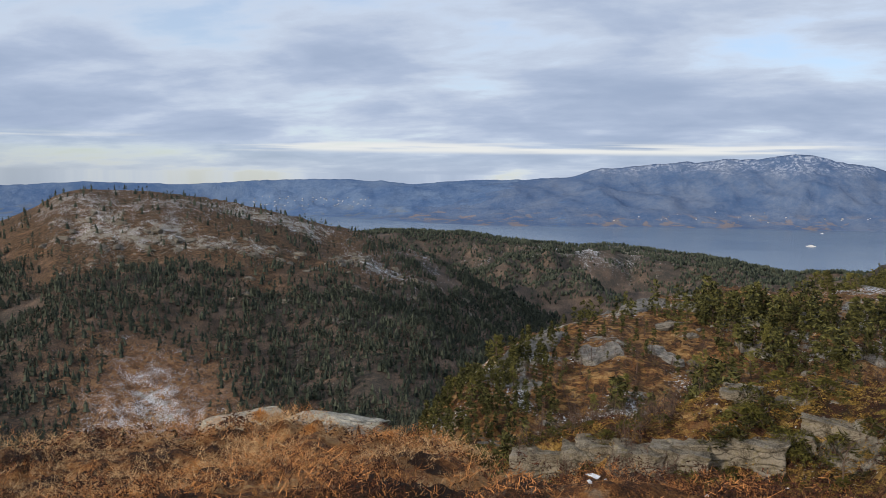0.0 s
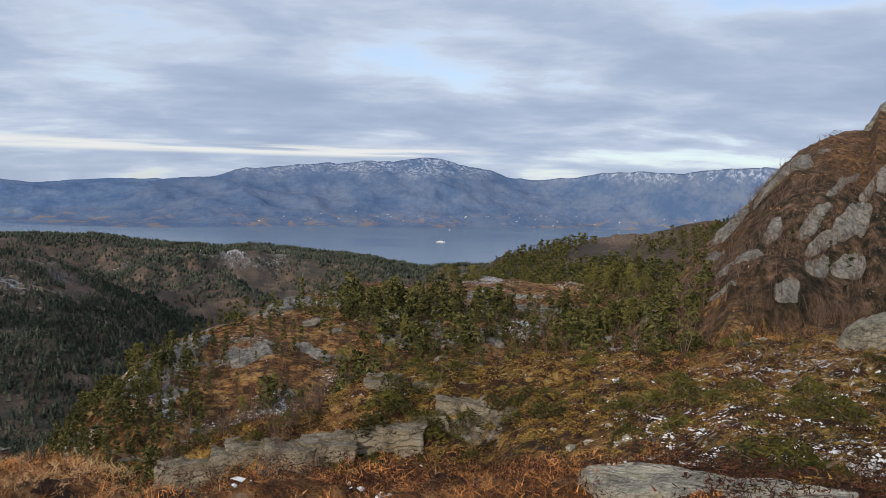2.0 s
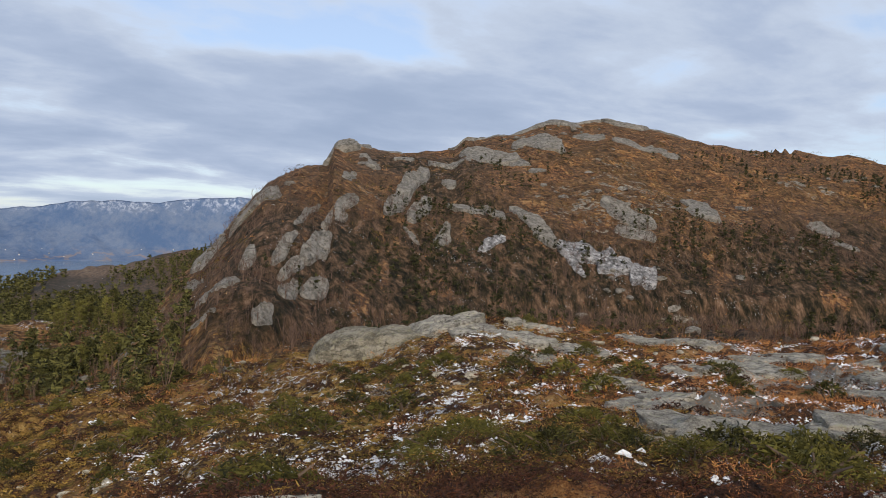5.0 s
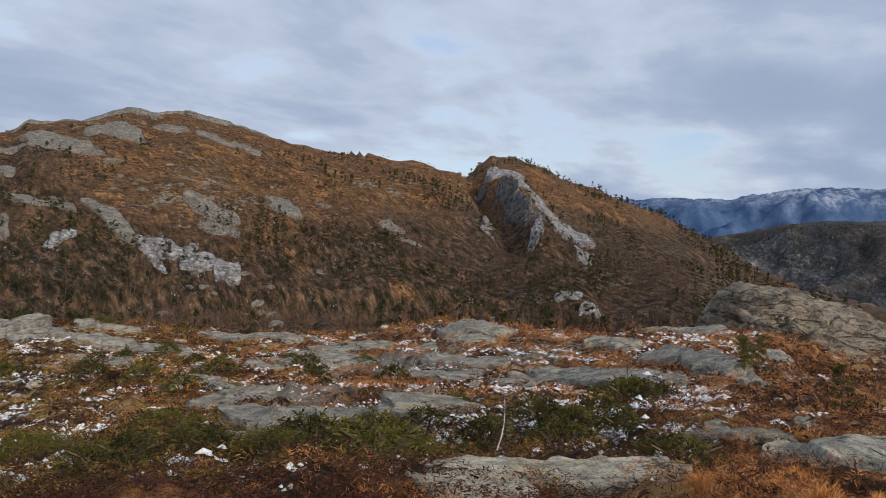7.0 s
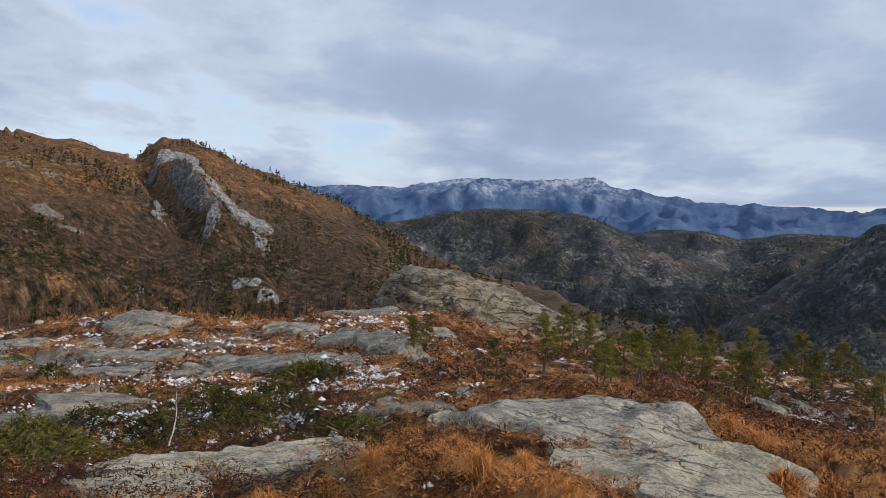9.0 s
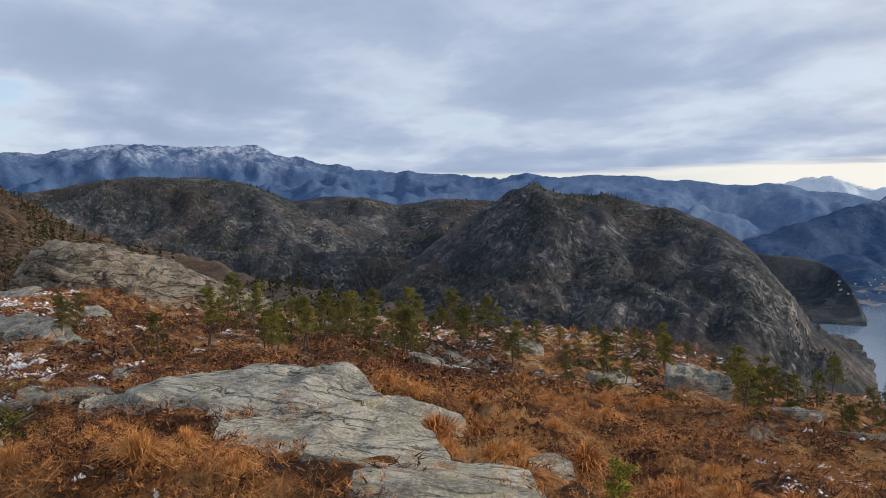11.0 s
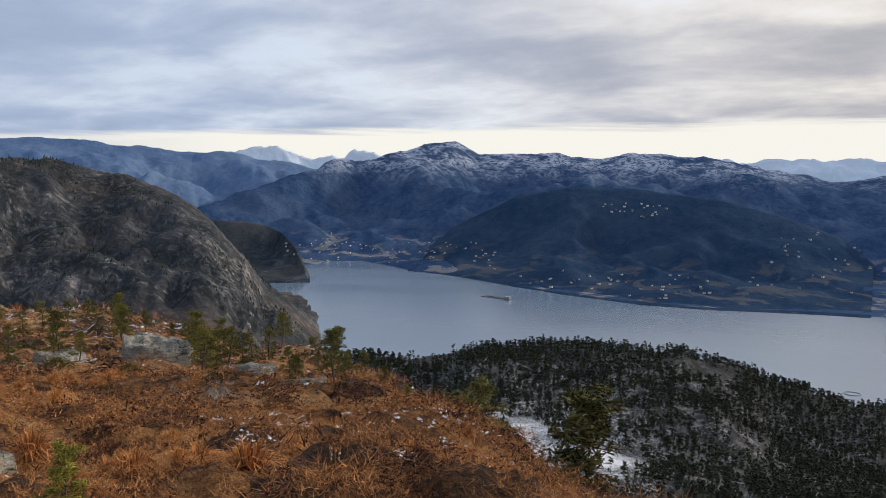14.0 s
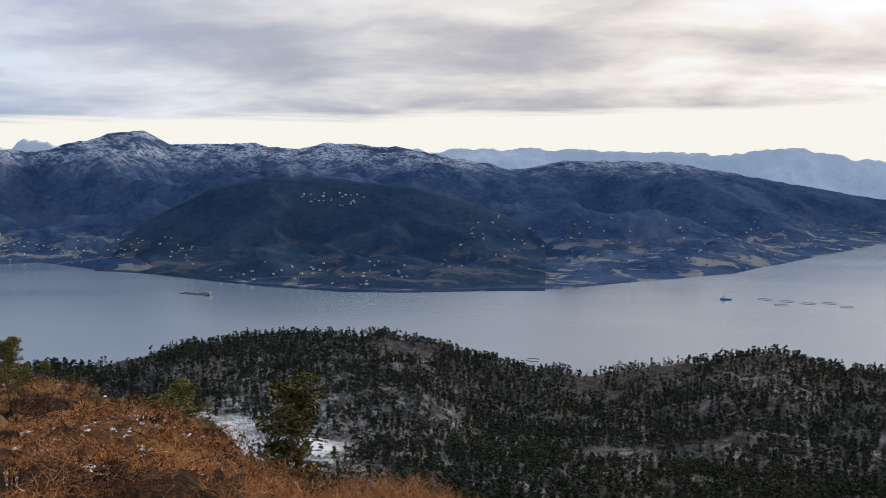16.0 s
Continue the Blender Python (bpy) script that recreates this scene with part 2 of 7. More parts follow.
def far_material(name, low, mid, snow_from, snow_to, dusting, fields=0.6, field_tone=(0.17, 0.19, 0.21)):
    """Distant woods and bare fells, haze painted into their blues; snow lies above snow_from."""
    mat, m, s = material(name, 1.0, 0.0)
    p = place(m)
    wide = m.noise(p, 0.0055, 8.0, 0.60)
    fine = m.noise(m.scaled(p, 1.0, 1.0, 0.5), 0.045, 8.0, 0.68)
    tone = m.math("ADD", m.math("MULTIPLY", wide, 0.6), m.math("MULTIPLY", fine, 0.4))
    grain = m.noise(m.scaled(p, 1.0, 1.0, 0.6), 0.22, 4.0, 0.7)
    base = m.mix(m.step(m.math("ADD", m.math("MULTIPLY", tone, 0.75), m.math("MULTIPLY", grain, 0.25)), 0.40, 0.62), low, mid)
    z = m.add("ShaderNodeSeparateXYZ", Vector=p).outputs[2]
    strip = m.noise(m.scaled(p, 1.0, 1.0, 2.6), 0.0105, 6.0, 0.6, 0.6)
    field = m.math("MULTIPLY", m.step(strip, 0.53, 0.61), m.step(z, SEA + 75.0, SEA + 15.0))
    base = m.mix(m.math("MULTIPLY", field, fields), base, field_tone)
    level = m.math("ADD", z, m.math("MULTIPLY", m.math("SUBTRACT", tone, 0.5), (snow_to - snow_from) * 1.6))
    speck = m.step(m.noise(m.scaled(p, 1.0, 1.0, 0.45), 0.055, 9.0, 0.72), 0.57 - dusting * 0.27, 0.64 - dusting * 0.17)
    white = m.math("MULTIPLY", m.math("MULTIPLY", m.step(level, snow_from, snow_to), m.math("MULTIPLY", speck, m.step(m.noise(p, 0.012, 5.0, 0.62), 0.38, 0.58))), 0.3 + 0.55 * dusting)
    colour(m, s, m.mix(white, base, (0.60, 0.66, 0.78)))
    bump(m, s, fine, 0.6, 12.0)
    return mat


def water_material():
    mat, m, s = material("fjord_water", 0.06, 0.5)
    p = place(m)
    s.inputs["Base Color"].default_value = (0.124, 0.184, 0.268, 1)
    ripple = m.noise(m.scaled(p, 0.05, 0.09, 0.05), 1.0, 6.0, 0.6)
    drift = m.noise(m.scaled(p, 0.0022, 0.0045, 0.003), 1.0, 4.0, 0.55)
    m.tree.links.new(m.math("ADD", 0.10, m.math("MULTIPLY", drift, 0.20)), s.inputs["Roughness"])
    bump(m, s, ripple, 0.02, 0.5)
    return mat


GROUND = ground_material()
WATER = water_material()
# the haze of distance is put into these base colours as blue
FJORD_SIDE = far_material("haze_blue_shore_fells", (0.078, 0.132, 0.250), (0.155, 0.200, 0.290), 0.0, 90.0, 0.42, 0.75, (0.26, 0.215, 0.20))
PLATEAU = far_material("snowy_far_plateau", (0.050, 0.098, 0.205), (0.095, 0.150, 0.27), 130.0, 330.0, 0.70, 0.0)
MASSIF = far_material("haze_blue_massif", (0.024, 0.054, 0.125), (0.070, 0.110, 0.192), 0.0, 130.0, 0.56, 0.85, (0.24, 0.24, 0.245))
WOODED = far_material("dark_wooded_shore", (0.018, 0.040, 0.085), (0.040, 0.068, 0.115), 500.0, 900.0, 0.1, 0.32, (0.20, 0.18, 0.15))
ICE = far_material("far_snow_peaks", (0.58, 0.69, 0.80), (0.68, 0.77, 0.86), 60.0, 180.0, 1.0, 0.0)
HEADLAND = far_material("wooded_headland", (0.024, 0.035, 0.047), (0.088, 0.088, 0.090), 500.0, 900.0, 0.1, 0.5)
HILLS = far_material("haze_blue_hills", (0.076, 0.135, 0.265), (0.150, 0.215, 0.330), 500.0, 900.0, 0.1)


# ---- terrain ----
def hashed(ix, iy, seed):
    h = (ix.astype(np.int64) * 374761393 + iy.astype(np.int64) * 668265263 + seed * 974634777) & 0xFFFFFFFF
    h = ((h ^ (h >> 13)) * 1274126177) & 0xFFFFFFFF
    return ((h ^ (h >> 16)) & 0xFFFF) / 65535.0


def lattice(x, y, seed):
    ix, iy = np.floor(x), np.floor(y)
    fx, fy = x - ix, y - iy
    fx, fy = fx * fx * (3 - 2 * fx), fy * fy * (3 - 2 * fy)
    a, b = hashed(ix, iy, seed), hashed(ix + 1, iy, seed)
    c, d = hashed(ix, iy + 1, seed), hashed(ix + 1, iy + 1, seed)
    return (a + (b - a) * fx) * (1 - fy) + (c + (d - c) * fx) * fy - 0.5


def rough(x, y, size, octaves, seed, gain=0.5):
    total, amp = 0.0, 1.0
    for i in range(octaves):
        total = total + amp * lattice(x / size + 13.7 * i, y / size - 7.1 * i, seed + i)
        size, amp = size / 2.03, amp * gain
    return total


def smooth(v, low, high):
    u = np.clip((v - low) / (high - low), 0, 1)
    return u * u * (3 - 2 * u)


STEPS = np.geomspace(1.0, 4950.0, 260)
stations = []


def station(bearing, *pairs):
    """The lie of the near land along one bearing: (distance, height) pairs."""
    pairs = ((0.5, 0.0), *pairs)
    if 155 < bearing < 230:
        pairs += ((440, -100), (580, SEA - 40))
    elif pairs[-1][0] < 900:
        pairs += ((900, min(pairs[-1][1] - 60, -190)),)
    pairs += ((1500, SEA - 45), (4950, SEA - 45))
    d, z = zip(*pairs)
    stations.append((bearing, np.interp(np.log(STEPS), np.log(d), z)))


station(-60, (5, 0), (30, -3), (100, -20), (300, -80))
station(-40, (4, -0.1), (11.7, -2.07), (15.2, -3.06), (25, -8.44), (70, -39.7), (160, -76.9), (330, -110), (450, -118))
station(-28, (4, -0.1), (11.7, -2.07), (15.2, -3.06), (25, -8.44), (70, -39.7), (160, -76.9), (330, -110), (450, -118))
station(-10, (5.4, -0.29), (14, -2.63), (21, -4.56), (27, -8.52), (70, -36.2), (160, -70.5), (330, -108), (450, -118))
station(0, (5.4, -0.46), (11.7, -2.21), (16.3, -3.82), (25, -10.22), (70, -39.7), (118.5, -53.2), (160, -66.2), (330, -108), (500, -125))
station(6, (5.4, -0.46), (9.5, -1.94), (16.3, -5.95), (37, -16.2), (45.3, -16.6), (47.1, -16.5), (48.0, -14.4), (48.7, -13.8), (50, -14.3), (55.3, -19.0), (78, -30.7), (118.5, -40), (160, -53.4), (330, -105))
station(12.5, (5.4, -0.35), (9.5, -1.87), (16.3, -5.95), (29, -12.76), (43.7, -15.9), (45.4, -15.8), (46.3, -14.3), (47, -13.7), (50.3, -13), (52, -13.4), (58, -18.5), (66, -21.5), (81.2, -24.5), (108.4, -28.2), (160, -42.8), (330, -100))
station(20, (5.4, -0.35), (9.5, -1.87), (14, -4.34), (27, -11.04), (45.3, -15.3), (47.1, -15.2), (48.0, -13.3), (48.7, -12.7), (53.7, -11.5), (55.5, -12.0), (62, -17.5), (72, -21.5), (83.4, -24.0), (108.4, -25.3), (160, -36.4), (330, -95))
station(26, (5.4, -0.35), (9.5, -1.8), (14, -4.03), (27, -10.32), (45.3, -14.2), (48.7, -14.1), (49.6, -12.2), (50.3, -11.6), (55.3, -11.5), (57, -11.9), (64, -17.5), (74, -21.5), (83.4, -23.0), (108.4, -23.9), (160, -32.1), (330, -80))
station(31, (5.4, -0.29), (8.5, -1.28), (14, -3.41), (29, -8.95), (40.3, -10.9), (50.3, -11.2), (57, -11.1), (59, -11.6), (66, -17.0), (76, -20.5), (94.2, -22.5), (118.5, -22.9), (160, -25.7), (330, -60))
station(38, (5.4, -0.19), (7.4, -0.83), (11.7, -2.51), (25, -7.72), (37, -9.4), (48.7, -9.8), (56, -10.3), (58, -10.8), (66, -15.0), (76, -17.5), (94.2, -18.5), (118.5, -19), (160, -19.3), (330, -40))
station(45, (5.4, -0.13), (7.4, -0.77), (14, -3.25), (27, -6.72), (43.7, -8.6), (63.6, -9.7), (78, -11.6), (105, -14.3), (132, -11.1), (330, -30))
station(52, (5.4, -0.13), (7.4, -0.77), (14, -2.94), (27, -5.64), (45.3, -7.5), (66.8, -8.8), (83.4, -11.1), (108.4, -12.3), (330, -30))
station(62, (5.4, -0.13), (7.4, -0.64), (14, -2.32), (25, -4.15), (43.7, -5.4), (63.6, -5.9), (78, -8.1), (105, -11.3), (330, -30))
station(80, (4.7, 0.03), (6.4, -0.28), (11.7, -1.78), (21, -3.34), (33, -4.3), (62, -5.9), (78, -8.1), (111.8, -11.8), (330, -30))
station(95, (4.7, 0.03), (7.4, -0.4), (14, -1.69), (25, -3.08), (45.3, -4.2), (63.6, -5.9), (83.4, -8.6), (111.8, -13.2), (330, -30))
station(107, (5.4, -0.02), (11.7, -0.76), (21, -1.94), (37, -3.1), (62, -5.2), (83.4, -6.9), (111.8, -13.2), (160, -19.3), (300, -40))
station(115, (5.4, -0.02), (11.7, -0.76), (21, -2.11), (37, -4), (57, -6.3), (78, -9.2), (94.2, -15.1), (160, -32.1), (300, -70))
station(125, (5.4, -0.02), (10.5, -0.59), (18.7, -1.66), (37, -4.4), (62, -7.6), (81.2, -10.5), (105, -18.8), (160, -48.1), (300, -100), (500, -150))
station(136, (5.4, -0.13), (9.5, -0.72), (21, -2.64), (40.3, -5), (70, -8.2), (88.8, -12.3), (118.5, -26.9), (200, -75), (400, -150))
station(144, (5.4, -0.13), (21, -2.73), (45.3, -5.5), (73.2, -9.2), (88.8, -15.5), (118.5, -33.4), (200, -85), (400, -160))
station(152, (5.4, -0.13), (21, -2.99), (40.3, -5.4), (50.3, -7.1), (66.8, -13.6), (94.2, -29.2), (139, -58.2), (250, -95), (400, -150))
station(159, (5.4, -0.19), (16.3, -2.2), (33, -4.5), (43.7, -8.4), (70, -22.2), (111.8, -45.4), (168, -65.2), (270, -86), (330, -92))
station(163, (5.4, -0.2), (16.3, -2.25), (27, -4.3), (37, -8.6), (70, -25), (111.8, -48), (168, -66), (270, -86), (330, -92))
station(167, (5.4, -0.24), (11.7, -1.65), (21, -3.75), (25, -4.86), (37, -10.7), (70, -27.5), (118.5, -50.6), (200, -72), (270, -86), (330, -90))
station(173, (5.4, -0.3), (11.7, -2.0), (14, -2.66), (21, -5.6), (37, -14.4), (70, -31), (118.5, -53.2), (200, -74), (270, -87), (330, -90))
station(180, (4.7, -0.28), (8.5, -1.54), (14, -4.49), (37, -16.2), (70, -32.7), (118.5, -53.2), (200, -74), (270, -87), (330, -92))
station(200, (4, -0.3), (6.4, -1.44), (11.7, -4.4), (37, -18.1), (70, -34.5), (118.5, -55.8), (200, -75), (270, -88), (330, -95))
station(222, (4, -0.3), (6.4, -1.44), (11.7, -4.4), (37, -18.1), (70, -34.5), (118.5, -55.8), (200, -75), (270, -88), (330, -95))
station(250, (5, 0), (30, 1), (100, 3), (300, -20))
station(300, (5, 0), (30, -3), (100, -20), (300, -80))
ST_B = np.array([s[0] for s in stations])
ST_Z = np.array([s[1] for s in stations])

ridges = []


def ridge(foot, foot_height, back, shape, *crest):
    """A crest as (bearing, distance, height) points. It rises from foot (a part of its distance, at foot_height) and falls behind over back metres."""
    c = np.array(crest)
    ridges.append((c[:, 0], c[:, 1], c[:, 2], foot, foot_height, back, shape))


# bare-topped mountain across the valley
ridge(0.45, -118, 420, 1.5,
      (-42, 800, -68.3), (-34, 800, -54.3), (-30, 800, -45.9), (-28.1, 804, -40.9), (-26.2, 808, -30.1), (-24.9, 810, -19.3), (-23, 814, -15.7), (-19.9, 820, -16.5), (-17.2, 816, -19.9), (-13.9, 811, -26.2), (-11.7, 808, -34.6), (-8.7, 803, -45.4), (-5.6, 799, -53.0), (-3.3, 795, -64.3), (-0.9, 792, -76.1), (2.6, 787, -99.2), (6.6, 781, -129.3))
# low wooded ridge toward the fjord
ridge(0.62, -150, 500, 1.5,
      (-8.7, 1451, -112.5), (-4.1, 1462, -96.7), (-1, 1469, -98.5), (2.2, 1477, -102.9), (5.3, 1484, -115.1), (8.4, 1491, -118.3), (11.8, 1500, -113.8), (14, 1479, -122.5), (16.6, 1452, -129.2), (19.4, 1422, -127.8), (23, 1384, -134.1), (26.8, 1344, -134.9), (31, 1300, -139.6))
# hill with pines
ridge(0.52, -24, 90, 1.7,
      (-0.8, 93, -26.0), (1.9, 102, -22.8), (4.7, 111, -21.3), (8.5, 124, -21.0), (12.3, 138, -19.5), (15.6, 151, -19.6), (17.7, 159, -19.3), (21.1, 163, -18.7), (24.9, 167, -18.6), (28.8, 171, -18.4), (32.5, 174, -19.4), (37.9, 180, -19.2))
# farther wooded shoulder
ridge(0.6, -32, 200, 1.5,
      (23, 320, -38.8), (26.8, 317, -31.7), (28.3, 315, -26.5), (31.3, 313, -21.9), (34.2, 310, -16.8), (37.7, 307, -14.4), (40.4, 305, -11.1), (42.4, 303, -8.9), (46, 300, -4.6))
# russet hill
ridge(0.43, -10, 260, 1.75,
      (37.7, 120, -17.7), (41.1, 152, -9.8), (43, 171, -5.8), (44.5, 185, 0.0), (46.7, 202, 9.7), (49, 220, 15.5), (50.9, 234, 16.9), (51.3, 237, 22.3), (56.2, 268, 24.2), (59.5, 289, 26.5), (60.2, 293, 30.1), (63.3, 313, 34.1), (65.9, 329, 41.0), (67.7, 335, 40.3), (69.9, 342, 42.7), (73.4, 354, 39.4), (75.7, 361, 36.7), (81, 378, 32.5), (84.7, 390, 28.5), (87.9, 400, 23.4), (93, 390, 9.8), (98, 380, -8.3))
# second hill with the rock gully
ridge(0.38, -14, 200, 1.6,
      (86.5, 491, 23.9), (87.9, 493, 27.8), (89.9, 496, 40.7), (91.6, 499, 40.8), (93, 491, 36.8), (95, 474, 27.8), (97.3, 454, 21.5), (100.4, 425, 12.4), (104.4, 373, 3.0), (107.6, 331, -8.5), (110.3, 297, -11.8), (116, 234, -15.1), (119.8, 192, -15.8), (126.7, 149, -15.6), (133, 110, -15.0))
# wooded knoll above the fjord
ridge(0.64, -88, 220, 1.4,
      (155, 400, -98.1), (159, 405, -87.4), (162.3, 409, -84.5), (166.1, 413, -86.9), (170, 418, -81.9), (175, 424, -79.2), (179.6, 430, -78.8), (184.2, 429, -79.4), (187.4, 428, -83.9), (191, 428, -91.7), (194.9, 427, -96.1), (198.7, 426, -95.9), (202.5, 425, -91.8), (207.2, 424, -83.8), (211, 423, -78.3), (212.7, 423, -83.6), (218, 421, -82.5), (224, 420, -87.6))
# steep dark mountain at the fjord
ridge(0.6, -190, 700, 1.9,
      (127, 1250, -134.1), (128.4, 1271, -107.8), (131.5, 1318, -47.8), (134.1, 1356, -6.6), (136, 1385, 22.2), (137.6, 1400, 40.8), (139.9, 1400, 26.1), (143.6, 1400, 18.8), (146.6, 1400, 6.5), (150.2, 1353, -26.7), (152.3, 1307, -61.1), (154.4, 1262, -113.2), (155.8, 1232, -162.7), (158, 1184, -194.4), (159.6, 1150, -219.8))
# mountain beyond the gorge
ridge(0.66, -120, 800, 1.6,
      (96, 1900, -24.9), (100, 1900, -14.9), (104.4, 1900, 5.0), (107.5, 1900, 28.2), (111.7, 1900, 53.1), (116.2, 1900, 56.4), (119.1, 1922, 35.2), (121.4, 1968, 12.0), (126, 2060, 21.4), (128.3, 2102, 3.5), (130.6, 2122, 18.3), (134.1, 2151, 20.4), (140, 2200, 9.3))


def lie(b, d):
    """Height of the land without its small relief."""
    b = (b + 60) % 360 - 60
    i = np.clip(np.searchsorted(ST_B, b) - 1, 0, len(ST_B) - 2)
    u = (b - ST_B[i]) / (ST_B[i + 1] - ST_B[i])
    u = u * u * (3 - 2 * u)
    col = np.interp(np.log(np.maximum(d, 1.0)), np.log(STEPS), np.arange(len(STEPS)))
    j = np.minimum(col.astype(int), len(STEPS) - 2)
    v = col - j
    near = (ST_Z[i, j] * (1 - v) + ST_Z[i, j + 1] * v) * (1 - u) + (ST_Z[i + 1, j] * (1 - v) + ST_Z[i + 1, j + 1] * v) * u
    z, calm = near, np.zeros_like(near)
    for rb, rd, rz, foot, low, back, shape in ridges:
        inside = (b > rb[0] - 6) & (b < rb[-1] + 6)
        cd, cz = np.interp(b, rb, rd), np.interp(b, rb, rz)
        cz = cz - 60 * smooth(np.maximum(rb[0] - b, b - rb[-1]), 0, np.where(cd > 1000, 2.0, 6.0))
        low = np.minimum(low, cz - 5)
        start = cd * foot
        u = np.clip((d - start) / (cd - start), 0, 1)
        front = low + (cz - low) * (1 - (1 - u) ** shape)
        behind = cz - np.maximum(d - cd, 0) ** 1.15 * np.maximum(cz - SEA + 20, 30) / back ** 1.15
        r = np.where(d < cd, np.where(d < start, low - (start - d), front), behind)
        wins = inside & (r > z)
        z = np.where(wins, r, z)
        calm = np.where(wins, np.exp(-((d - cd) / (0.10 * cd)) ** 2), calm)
    return z, calm


def hummock(x, y):
    """Heather cushions and the hollows between them."""
    wx, wy = x + 0.5 * rough(x, y, 1.7, 2, 203), y + 0.5 * rough(x, y, 1.7, 2, 205)
    return 1.3 * rough(wx, wy, 0.95, 3, 201, 0.6) + 0.3 * rough(x, y, 4.0, 2, 207)


def land(x, y):
    d = np.hypot(x, y)
    b = np.degrees(np.arctan2(x, y))
    z, calm = lie(b, d)
    free = 1 - 0.85 * calm
    z = z + np.clip(d / 12, 0.15, 1) * (1 - 0.8 * smooth(d, 90, 150)) * 0.34 * rough(x, y, 2.4, 4, 11, 0.55)
    z = z + np.clip((d - 10) / 60, 0, 1) * 2.4 * rough(x, y, 17, 4, 23, 0.58)
    z = z + free * np.clip((d - 120) / 300, 0, 1) * 15 * rough(x, y, 95, 4, 31, 0.55)
    z = z + hummock(x, y) * 0.27 * smooth(d, 2, 5) * (1 - smooth(d, 70, 110))
    gx, gy = 265 * math.sin(radians(90.4)), 265 * math.cos(radians(90.4))
    ax, ay = 330 * math.sin(radians(88.9)) - 222 * math.sin(radians(92.6)), 330 * math.cos(radians(88.9)) - 222 * math.cos(radians(92.6))
    al = math.hypot(ax, ay)
    run, off = ((x - gx) * ax + (y - gy) * ay) / al, ((x - gx) * ay - (y - gy) * ax) / al
    z = z + (1 - smooth(np.abs(run), 38, 62)) * (6.0 * np.exp(-((off - 9) / 7.0) ** 2) - 5.0 * np.exp(-((off + 1) / 5.0) ** 2))
    hillside = free * np.clip((d - 90) / 100, 0, 1) * (1 - smooth(d, 800, 1300))
    crag = np.abs(rough(x + 0.4 * y, y * 0.7, 26, 4, 47, 0.55))
    gully = np.abs(rough(x, y, 260, 5, 59, 0.55))
    around = np.radians(b) * 1300
    rib = np.abs(rough(around + 30 * rough(x, y, 150, 3, 63), d * 0.30, 110, 5, 61, 0.58))
    z = z + free * smooth(d, 700, 1000) * smooth(z, SEA - 5, SEA + 45) * smooth(b, 90, 100) * 26 * (0.16 - rib)
    return z + hillside * 3.4 * (0.22 - crag) + free * smooth(d, 700, 1000) * smooth(z, SEA - 5, SEA + 45) * 95 * (0.17 - gully)


# ---- the large structure ----
def sheet(name, verts, rows, cols, mat, cover=None):
    """A grid of rows x cols points as one smooth mesh."""
    mesh = bpy.data.meshes.new(name)
    i = np.arange((rows - 1) * (cols - 1))
    a = i // (cols - 1) * cols + i % (cols - 1)
    quads = np.stack([a, a + 1, a + cols + 1, a + cols], 1)
    mesh.vertices.add(rows * cols)
    mesh.vertices.foreach_set("co", verts.astype(np.float32).ravel())
    mesh.loops.add(quads.size)
    mesh.loops.foreach_set("vertex_index", quads.astype(np.int32).ravel())
    mesh.polygons.add(len(quads))
    mesh.polygons.foreach_set("loop_start", np.arange(0, quads.size, 4, dtype=np.int32))
    mesh.update(calc_edges=True)
    mesh.polygons.foreach_set("use_smooth", np.ones(len(quads), dtype=bool))
    for key, values in (cover or {}).items():
        layer = mesh.color_attributes.new(key, "FLOAT_COLOR", "POINT")
        layer.data.foreach_set("color", values.astype(np.float32).ravel())
    mesh.materials.append(mat)
    return new(name, mesh)


def blob(b, d, at_b, at_d, wide, deep):
    return np.exp(-((b - at_b) / wide) ** 2 - ((d - at_d) / deep) ** 2)


